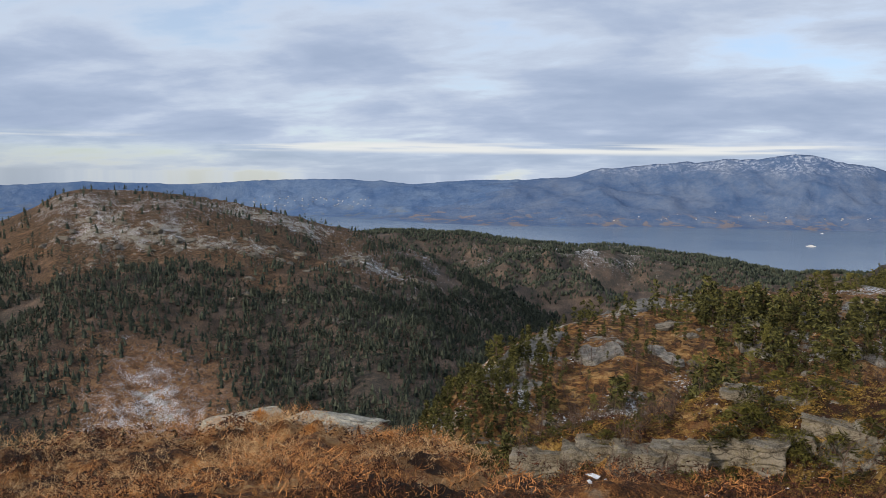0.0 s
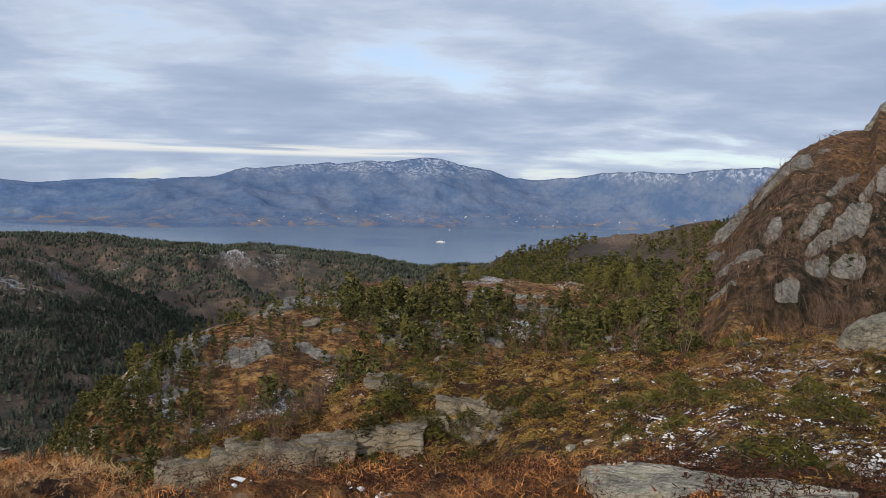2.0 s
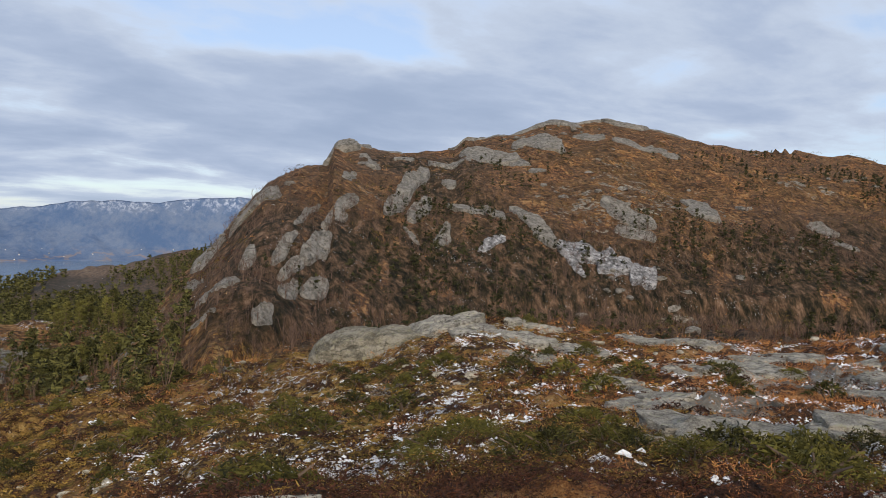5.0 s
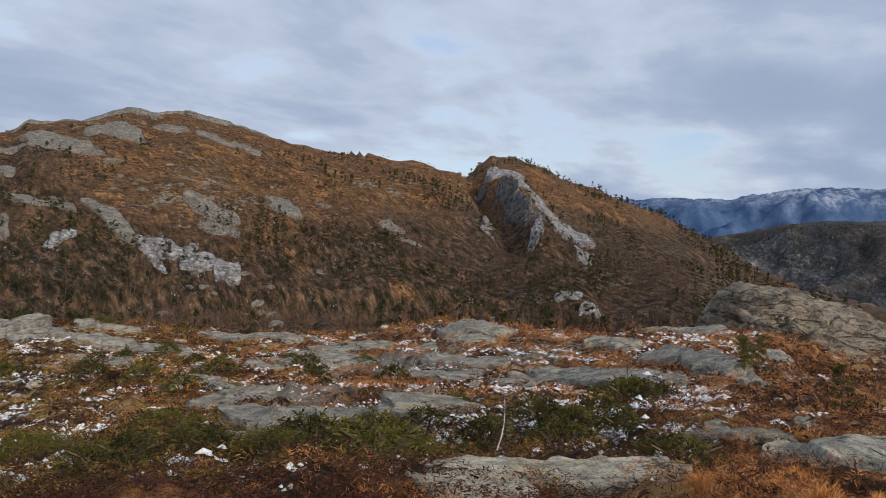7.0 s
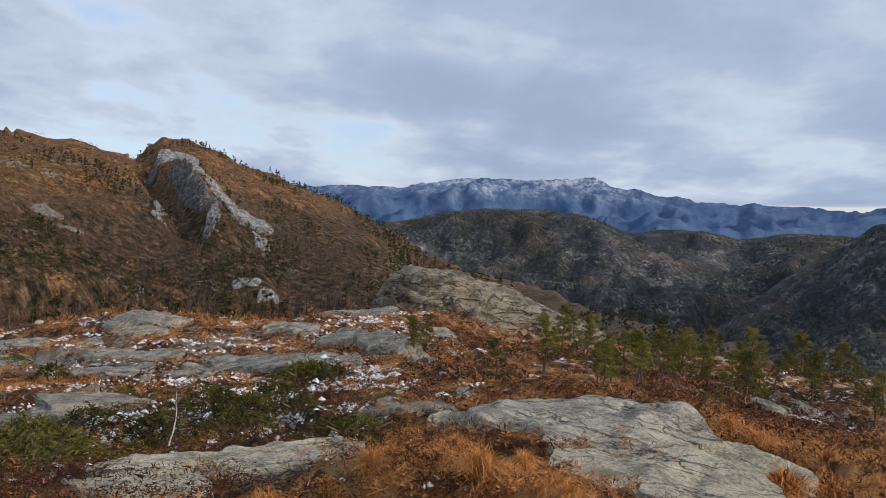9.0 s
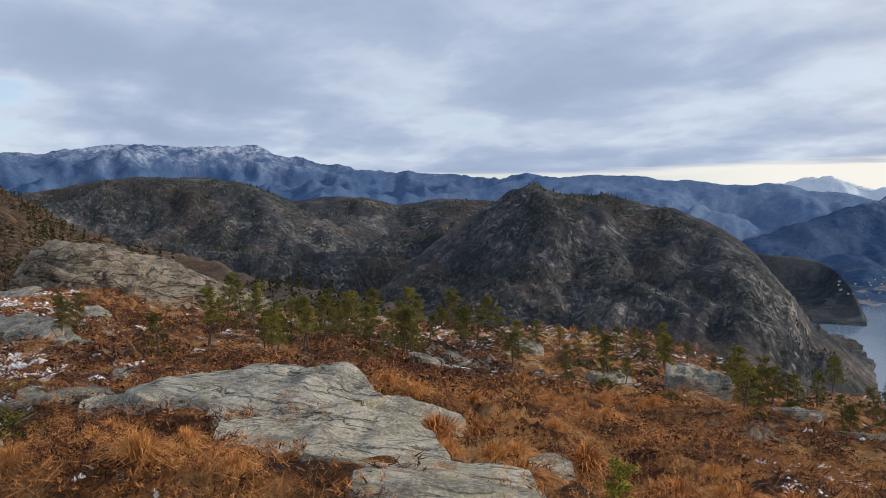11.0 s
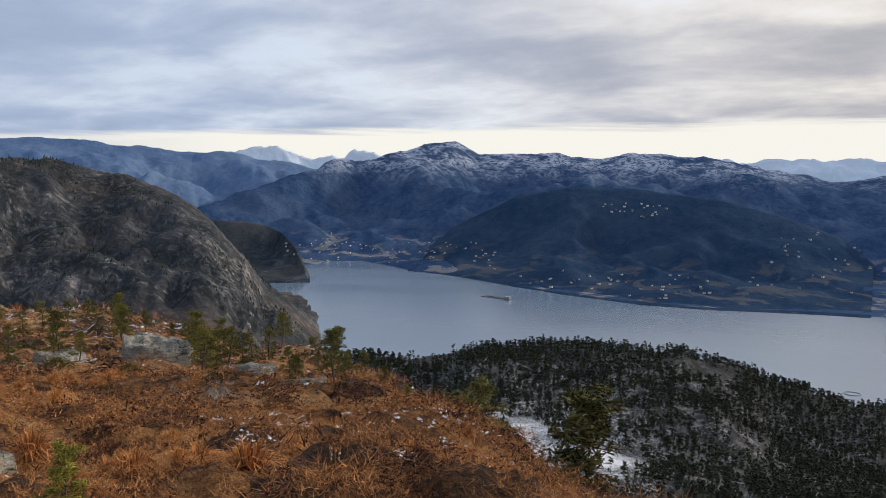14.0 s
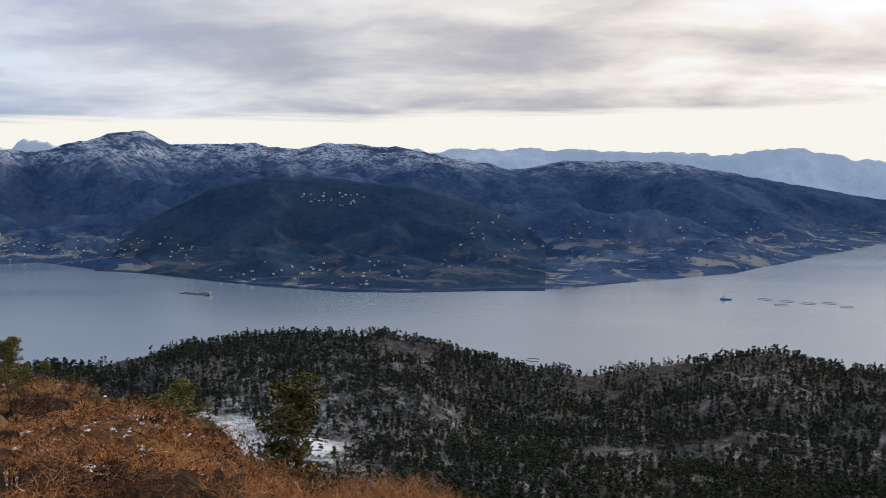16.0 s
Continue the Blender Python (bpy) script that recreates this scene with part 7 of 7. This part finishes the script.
heath("bilberry_mats", 80, FINE, BROWN_MAT, (-35, 200, 4, 18), 1300, (0.2, 0.5), lambda x, y, b, d: drift(x, y, 2.2, 167, 0.0, 0.2), "red-brown bilberry mats in the heath", (0.8, 1.3))
near_gap = lambda x, y, b, d: 0.75 + 0 * b
heath("heather", 82, FINE, HEATHER, (104, 119, 3.5, 7.5), 420, (0.2, 0.45), near_gap, "russet brown heather cushions in the heath")
heath("dark_heather", 83, FINE, DARK_HEATHER, (104, 119, 3.5, 8.5), 200, (0.2, 0.5), near_gap, "dark bare heather clumps in the heath")
heath("dark_heather", 84, FINE, DARK_HEATHER, (126, 175, 3.6, 11), 620, (0.25, 0.6), lambda x, y, b, d: drift(x, y, 1.8, 171, 0.0, 0.12), "dark bare heather clumps in the heath")
heath("dark_heather", 96, FINE, DARK_HEATHER, (126, 170, 8, 22), 420, (0.5, 1.0), lambda x, y, b, d: drift(x, y, 3.2, 183, 0.04, 0.16), "dark bare heather clumps on the brow", (1.0, 1.5))
heath("heather", 97, FINE, HEATHER, (128, 170, 8, 24), 320, (0.5, 0.9), lambda x, y, b, d: drift(x, y, 3.0, 185, 0.02, 0.16), "russet brown heather hummocks on the brow", (1.0, 1.5))
heath("deer_grass", 98, GRASS, RUSSET, (126, 172, 6, 22), 2600, (0.10, 0.2), lambda x, y, b, d: drift(x, y, 2.0, 189, -0.02, 0.12), "russet deer grass over the brow")
mosaic = lambda x, y, b, d: drift(x, y, 1.6, 173, -0.05, 0.10)
heath("deer_grass", 88, THIN, ORANGE, (64, 110, 22, 60), 8500, (0.20, 0.42), mosaic, "russet deer grass between the slabs")
heath("dark_heather", 89, SPARSE, DARK_HEATHER, (64, 106, 18, 58), 1800, (0.3, 0.7), lambda x, y, b, d: drift(x, y, 1.6, 175, 0.0, 0.12), "dark heather clumps between the slabs")
cliff_top = lambda x, y, b, d: 0.85 + 0 * b
heath("heather_mats", 92, MATS, DARK_MAT, (4, 38, 38, 56), 380, (0.5, 1.2), cliff_top, "dark heather mats on the outcrop", (0.8, 1.3))
heath("moss_mats", 93, MATS, MOSS_MAT, (4, 38, 38, 56), 1300, (0.4, 1.0), cliff_top, "olive moss mats on the outcrop", (0.8, 1.4))
heath("dark_heather", 94, SPARSE, DARK_HEATHER, (-4, 20, 18, 44), 1400, (0.5, 1.2), cliff_top, "dark heather in the hollow below the brow")
heath("snow_flecks", 90, DABS, SNOW, (60, 108, 14, 58), 3000, (0.5, 1.1), lambda x, y, b, d: drift(x, y, 2.2, 177, 0.0, 0.15), "thin patches of old snow on the terrace", (0.8, 1.8))
heath("snow_flecks", 99, DABS, SNOW, (46, 105, 9, 24), 2600, (0.3, 0.85), lambda x, y, b, d: drift(x, y, 1.8, 191, 0.0, 0.12), "thin patches of old snow between junipers", (0.8, 1.4))
heath("snow_flecks", 91, DABS, SNOW, (36, 72, 12, 50), 1900, (0.4, 0.95), lambda x, y, b, d: drift(x, y, 2.2, 179, 0.0, 0.15), "thin patches of old snow on the terrace", (0.8, 1.8))
heath("snow_flecks", 74, DABS, SNOW, (6, 176, 5, 26), 3000, (0.2, 0.45), snowy, "thin patches of old snow in the heath", (0.8, 1.6))
heath("snow_flecks", 77, DABS, SNOW, (152, 172, 5.4, 12.5), 420, (0.15, 0.38), lambda x, y, b, d: drift(x, y, 0.8, 187, -0.12, 0.12), "thin patches of old snow in the heath", (0.8, 1.6))
heath("snow_flecks", 75, DABS, SNOW, (6, 165, 26, 72), 2600, (0.35, 0.8), snowy, "thin patches of old snow on the terrace", (0.8, 1.6))


def tussock(seed, tall):
    rng = np.random.default_rng(seed)
    v, f = tuft(seed, 520, 0.95, 0.0075)
    ob = new("grass_tussock", triangles("grass_tussock", v * tall, f, RUSSET))
    return ob


def juniper(seed, sprigs=460):
    rng = np.random.default_rng(seed)
    v, f = cushion(seed, sprigs * 3, 0.030 * (460 / sprigs) ** 0.5, 0.36)
    turn = np.arctan2(v[:, 1], v[:, 0])
    lobes = 0.75 + 0.55 * lattice(turn * 1.6 + seed, np.hypot(v[:, 0], v[:, 1]) * 2, seed) + 0.25 * np.sin(3 * turn + seed)
    v = v * np.stack([lobes, lobes, 0.8 + 0 * lobes], -1)
    stems = [tube([(0, 0, -0.1), (0.18 * math.cos(a), 0.18 * math.sin(a), 0.12), (0.36 * math.cos(a), 0.36 * math.sin(a), 0.2)], [0.02, 0.014, 0.006], 3) for a in (0.4, 1.7, 2.9, 4.1, 5.4)]
    ob = new("juniper_bush")
    part("stem", *joined(stems), BARK, ob)
    part("foliage", v, f, JUNIPER, ob)
    return ob


tufts = [tussock(k, 1.0) for k in (3, 5, 7)]
for i, (b, d, tall) in enumerate([(110.2, 7.8, 0.34), (112.0, 5.3, 0.40), (114.8, 6.0, 0.30), (129.3, 6.4, 0.36), (132.4, 7.0, 0.3), (128.0, 9.6, 0.5), (130.0, 9.3, 0.42), (97.5, 5.6, 0.35),
                                  (101.5, 6.2, 0.32), (104.5, 6.5, 0.38), (109.0, 6.4, 0.34), (139.5, 9.0, 0.3), (143.0, 12, 0.45), (136.6, 7.2, 0.28), (-16.5, 9.4, 0.3), (-9.0, 12.5, 0.4),
                                  (-21.0, 8.0, 0.34), (-3.5, 13.0, 0.4), (-12.4, 16.0, 0.45), (150.0, 10.0, 0.4), (158.0, 8.0, 0.34), (172.0, 8.4, 0.4), (118.0, 5.0, 0.26), (-25.0, 6.8, 0.3), (131.7, 5.3, 0.36), (135.5, 7.0, 0.46), (136.9, 7.1, 0.42), (146.0, 5.6, 0.26), (150.5, 6.2, 0.28)]):
    ob = copy_thing(tufts[i % 3], Matrix.Translation(spot(b, d)) @ pose(0, 0, 0, 0, 0, b * 31) @ Matrix.Diagonal((tall * 0.95, tall * 0.8, tall * 0.72, 1)))
    tagged(ob, "bright russet grass tussock in dark heather", "grass", "tussocks in the heath")
small = [triangles("grass_tussock", *tuft(k, 260, 0.95, 0.012), ORANGE) for k in (13, 15, 17)]
rng = np.random.default_rng(95)
pts, bb, dd = scattered(rng, 260, 126, 172, 5.5, 24)
keep = (rough(pts[:, 0], pts[:, 1], 5, 3, 181) > -0.06) & clear_of_rocks(pts[:, 0], pts[:, 1])
for i, p in enumerate(pts[keep][:110]):
    ob = new("grass_tussock", small[i % 3])
    s = rng.uniform(0.26, 0.52)
    ob.matrix_world = Matrix.Translation(Vector(p) - Vector((0, 0, 0.02))) @ pose(0, 0, 0, 0, 0, 53 * i) @ Matrix.Diagonal((s, s * 0.85, s * 0.66, 1))
    tagged(ob, "low bright orange grass tussock on the brow", "grass", "tussocks in the heath")
for ob in tufts:
    bpy.data.objects.remove(ob)

bushes = [juniper(k) for k in (61, 62, 63)] + [juniper(k, 120) for k in (64, 65, 66)]
rng = np.random.default_rng(64)
pts, bb, dd = scattered(rng, 1000, 6, 84, 10, 62)
keep = rough(pts[:, 0], pts[:, 1], 12, 3, 68) > 0.02
spots = [(p, rng.uniform(1.0, 2.6)) for p in pts[keep][:110]]
spots += [(np.array(spot(b, d)), s) for b, d, s in ((0.5, 17, 1.3), (1.8, 14, 1.1), (3.4, 19, 1.6), (-0.8, 19.5, 1.2), (5, 15, 1.0), (-15.2, 20.3, 0.8), (94, 14, 1.6), (98, 15, 1.4), (76, 12.5, 1.2), (72, 14, 1.5), (90, 12, 1.0))]
pts, bb, dd = scattered(rng, 400, 5, 42, 43, 60)
keep = rough(pts[:, 0], pts[:, 1], 7, 3, 69) > 0.0
spots += [(p, rng.uniform(1.2, 3.4)) for p in pts[keep][:60]]
pts, bb, dd = scattered(rng, 90, 117, 162, 16, 46)
spots += [(p, rng.uniform(0.5, 1.3)) for p in pts[:46]]
pts, bb, dd = scattered(rng, 120, 66, 104, 8.5, 20)
keep = rough(pts[:, 0], pts[:, 1], 4, 3, 65) > -0.12
spots += [(p, rng.uniform(0.8, 1.9)) for p in pts[keep][:26]]
pts, bb, dd = scattered(rng, 60, 44, 72, 6.5, 24)
spots += [(p, rng.uniform(0.7, 1.8)) for p in pts[:30]]
spots += [(np.array(spot(b, 47.4 + 2.2 * math.sin(b * 3))), 1.2 + 0.9 * abs(math.sin(b * 5))) for b in np.arange(6.5, 40, 1.25)]
for i, (p, s) in enumerate(spots):
    ob = copy_thing(bushes[i % 3 + (3 if math.hypot(p[0], p[1]) > 30 else 0)], Matrix.Translation(Vector(p)) @ pose(0, 0, 0, 0, 0, 47 * i) @ Matrix.Diagonal((s, s * 0.8, s * 1.05, 1)))
    tagged(ob, "low spreading green juniper bush in the heath", "bush", "junipers on the terrace")
for model in bushes:
    for ob in (*model.children_recursive, model):
        bpy.data.objects.remove(ob)


def bare_birch(b, d, tall, seed, label, lean=0.0, bark=BARK):
    rng = np.random.default_rng(seed)
    tree = new("birch_sapling")
    hs = np.linspace(-0.05, tall, 7)
    stem = np.stack([lean * (hs / tall) ** 1.5 + 0.05 * tall * np.sin(hs * 4.5 / tall + seed), 0.03 * tall * np.cos(hs * 2 + seed), hs], -1)
    part("trunk", *tube(stem, np.linspace(0.016, 0.003, 7) * tall, 6), bark, tree)
    pieces = []
    for i in range(22):
        u = rng.uniform(0.35, 0.98)
        root = np.array([np.interp(u * tall, hs, stem[:, k]) for k in range(3)])
        a = rng.uniform(0, 2 * np.pi)
        tip = root + tall * rng.uniform(0.12, 0.30) * np.array([math.cos(a) * 0.7, math.sin(a) * 0.7, rng.uniform(0.4, 0.9)])
        pieces.append(tube([root, (root + tip) / 2 + (0, 0, 0.01), tip], [0.005 * tall, 0.0035 * tall, 0.001 * tall], 3))
    part("twigs", *joined(pieces), TWIGS, tree)
    tree.matrix_world = Matrix.Translation(spot(b, d)) @ pose(0, 0, 0, 0, 0, -b)
    return tagged(tree, label, "tree", "bare birches")


bare_birch(91.0, 9.4, 0.85, 5, "leafless birch sapling with a pale leaning trunk", 0.08, BIRCH_BARK)
for i, (b, d, tall) in enumerate([(26.5, 43, 3.2), (24.2, 50, 2.0), (35.0, 41, 2.3), (12.0, 42, 2.5), (38.0, 36, 1.8), (62.0, 47, 1.7), (80.0, 72, 3.4), (100.0, 22, 1.1), (119.0, 26, 1.6), (75, 75, 3), (86, 78, 3)]):
    bare_birch(b, d, tall, 40 + i, "leafless grey birch standing in heather", rng.uniform(-0.2, 0.3))


# ---- on the water and the far shores ----
PAINT = plain("white_painted_boards", (0.78, 0.78, 0.76))
TILES = plain("dark_roof_tiles", (0.09, 0.08, 0.08))
STEEL = plain("grey_steel", (0.30, 0.32, 0.34), 0.45)
BLUE = plain("blue_hull_paint", (0.05, 0.13, 0.34), 0.4)
NET = plain("grey_float_rings", (0.10, 0.11, 0.12), 0.5)
GLASS = plain("dark_window_glass", (0.02, 0.03, 0.04), 0.1)


def boxes(*rows):
    """Boxes as one mesh: centre x, y, base z, length, width, height, taper of the top."""
    verts, faces = [], []
    for x, y, z, a, b, c, t in rows:
        k = len(verts)
        for h, s in ((0, 1.0), (c, t)):
            verts += [(x - a / 2 * s, y - b / 2 * s, z + h), (x + a / 2 * s, y - b / 2 * s, z + h), (x + a / 2 * s, y + b / 2 * s, z + h), (x - a / 2 * s, y + b / 2 * s, z + h)]
        for q in ((0, 3, 2, 1), (4, 5, 6, 7), (0, 1, 5, 4), (1, 2, 6, 5), (2, 3, 7, 6), (3, 0, 4, 7)):
            faces += [(k + q[0], k + q[1], k + q[2]), (k + q[0], k + q[2], k + q[3])]
    return np.array(verts, float), np.array(faces)


def house(mat):
    """A wooden house with a gable roof, at the origin."""
    ob = new("house")
    part("wall", *boxes((0, 0, -2, 11, 8, 7, 1.0)), mat, ob)
    v = np.array([(-6, -4.6, 4.8), (6, -4.6, 4.8), (6, 4.6, 4.8), (-6, 4.6, 4.8), (-6, 0, 8.2), (6, 0, 8.2)], float)
    part("roof", v, [(0, 1, 5), (0, 5, 4), (2, 3, 4), (2, 4, 5), (0, 4, 3), (1, 2, 5), (0, 3, 2), (0, 2, 1)], TILES, ob)
    part("window", *boxes((-2.5, -4.02, 1.4, 1.4, 0.1, 1.4, 1.0)), GLASS, ob)
    part("window", *boxes((2.5, -4.02, 1.4, 1.4, 0.1, 1.4, 1.0)), GLASS, ob)
    return ob


houses = [house(PAINT), house(PAINT), house(PAINT), house(STEEL)]


def far_point(graph, bearing, elevation, first=1500.0):
    """Where a line of sight from the viewpoint meets the far shore."""
    way_out = toward(bearing, elevation)
    hit, at, normal, _, ob, _ = scene.ray_cast(graph, Vector((0, 0, EYE)) + way_out * first, way_out)
    return at if hit and ob.name.startswith("backdrop") and at.z > SEA + 1 else None


sites = []


def village(group, label, seed, count, b0, b1, low, high):
    rng = np.random.default_rng(seed)
    graph = bpy.context.evaluated_depsgraph_get()
    for i in range(count):
        at = far_point(graph, rng.uniform(b0, b1), rng.uniform(low, high))
        if at is not None:
            sites.append((group, label, at, int(rng.integers(0, 4)), rng.uniform(0, 360), rng.uniform(0.35, 0.62)))


bpy.context.view_layer.update()
village("houses across the fjord", "small pale wooden house on the far shore", 1, 60, -13, -5, -2.3, -1.6)
village("houses across the fjord", "small pale wooden house on the far shore", 2, 40, 8, 42, -2.9, -2.1)
village("houses below the massif", "small pale wooden house above the fjord", 3, 80, 157, 172, -5.7, -3.9)
village("houses below the massif", "small pale wooden house above the fjord", 7, 20, 158.8, 161.0, -4.4, -3.5)
village("houses below the massif", "small pale wooden house above the fjord", 4, 40, 173, 186, -7.3, -5.6)
village("houses below the massif", "small pale wooden house among fields on the slope", 5, 26, 178.4, 182.8, -1.9, -0.9)
village("houses below the massif", "small pale wooden house among fields on the slope", 6, 110, 188, 214, -6.2, -2.4)
for group, label, at, k, turn, size in sites:
    ob = copy_thing(houses[k], Matrix.Translation(at) @ pose(0, 0, 0, 0, 0, turn) @ Matrix.Scale(size, 4))
    tagged(ob, label, "house", group)
for model in houses:
    for ob in (*model.children_recursive, model):
        bpy.data.objects.remove(ob)


def at_sea(bearing, elevation):
    d = (EYE - SEA) / math.tan(radians(-elevation))
    return Vector((d * math.sin(radians(bearing)), d * math.cos(radians(bearing)), SEA))


def ferry(bearing, elevation, turn, size, label):
    ship = new("ferry")
    part("hull", *boxes((0, 0, -1, 60, 13, 6, 1.0), (34, 0, 0, 10, 9, 5, 1.0), (-33, 0, 0, 8, 10, 5, 1.0)), PAINT, ship)
    part("deckhouse", *boxes((0, 0, 5, 44, 11, 4, 0.97), (4, 0, 9, 24, 9, 3.2, 0.95)), PAINT, ship)
    part("bridge", *boxes((9, 0, 12.2, 8, 8, 3, 0.9)), GLASS, ship)
    part("funnel", *boxes((-8, 0, 12, 4, 3, 5, 0.8)), STEEL, ship)
    part("mast", *boxes((10, 0, 15, 0.8, 0.8, 7, 0.6)), STEEL, ship)
    ship.matrix_world = Matrix.Translation(at_sea(bearing, elevation)) @ pose(0, 0, 0, 0, 0, turn) @ Matrix.Scale(size, 4)
    tagged(ship, label, "ship")


ferry(23.9, -4.15, -10, 0.42, "white car ferry under way on the fjord")
ferry(24.5, -3.3, -20, 0.16, "small white boat near the far shore")


def work_boat():
    boat = new("work_boat")
    part("hull", *boxes((0, 0, -0.5, 20, 7, 3.0, 1.06)), BLUE, boat)
    part("wheelhouse", *boxes((-4, 0, 2.5, 6, 5, 4.5, 0.92)), PAINT, boat)
    part("mast", *boxes((-4, 0, 7, 0.5, 0.5, 5, 0.6)), STEEL, boat)
    boat.matrix_world = Matrix.Translation(at_sea(207.2, -7.6)) @ pose(0, 0, 0, 0, 0, 160)
    tagged(boat, "blue work boat beside fish farm rings", "boat")


work_boat()


def ring(bearing, elevation, radius, label):
    v, f = [], []
    for i in range(48):
        a = 2 * math.pi * i / 48
        for k in range(5):
            c = 2 * math.pi * k / 5
            r = radius + 0.4 * math.cos(c)
            v.append((r * math.cos(a), r * math.sin(a), 0.2 + 0.4 * math.sin(c)))
    for i in range(48):
        for k in range(5):
            p, q = i * 5 + k, i * 5 + (k + 1) % 5
            r, t = (p + 5) % 240, (q + 5) % 240
            f += [(p, r, t), (p, t, q)]
    ob = new("fish_farm_ring", triangles("fish_farm_ring", np.array(v), np.array(f), NET))
    ob.location = at_sea(bearing, elevation)
    tagged(ob, label, "fish farm", "fish farm rings")


for b, e, r in ((209.6, -7.45, 12), (210.9, -7.50, 12), (212.2, -7.55, 12), (213.4, -7.45, 12), (210.6, -7.75, 12), (214.4, -7.6, 12), (191.6, -11.95, 9), (194.6, -12.2, 9)):
    ring(b, e, r, "dark grey floating fish farm ring on calm water")


def barge():
    ob = new("fish_farm_barge")
    part("walkway", *boxes((0, 0, 0, 70, 3, 1.2, 1.0), (0, 14, 0, 70, 2, 1.0, 1.0), (-34, 7, 0, 2, 16, 1.0, 1.0), (0, 7, 0, 2, 16, 1.0, 1.0), (34, 7, 0, 2, 16, 1.0, 1.0)), NET, ob)
    part("feed_house", *boxes((28, 3, 1.2, 12, 8, 5, 0.95)), STEEL, ob)
    ob.matrix_world = Matrix.Translation(at_sea(171.6, -7.7)) @ pose(0, 0, 0, 0, 0, 150)
    tagged(ob, "grey floating fish farm barge with walkways", "fish farm")


barge()
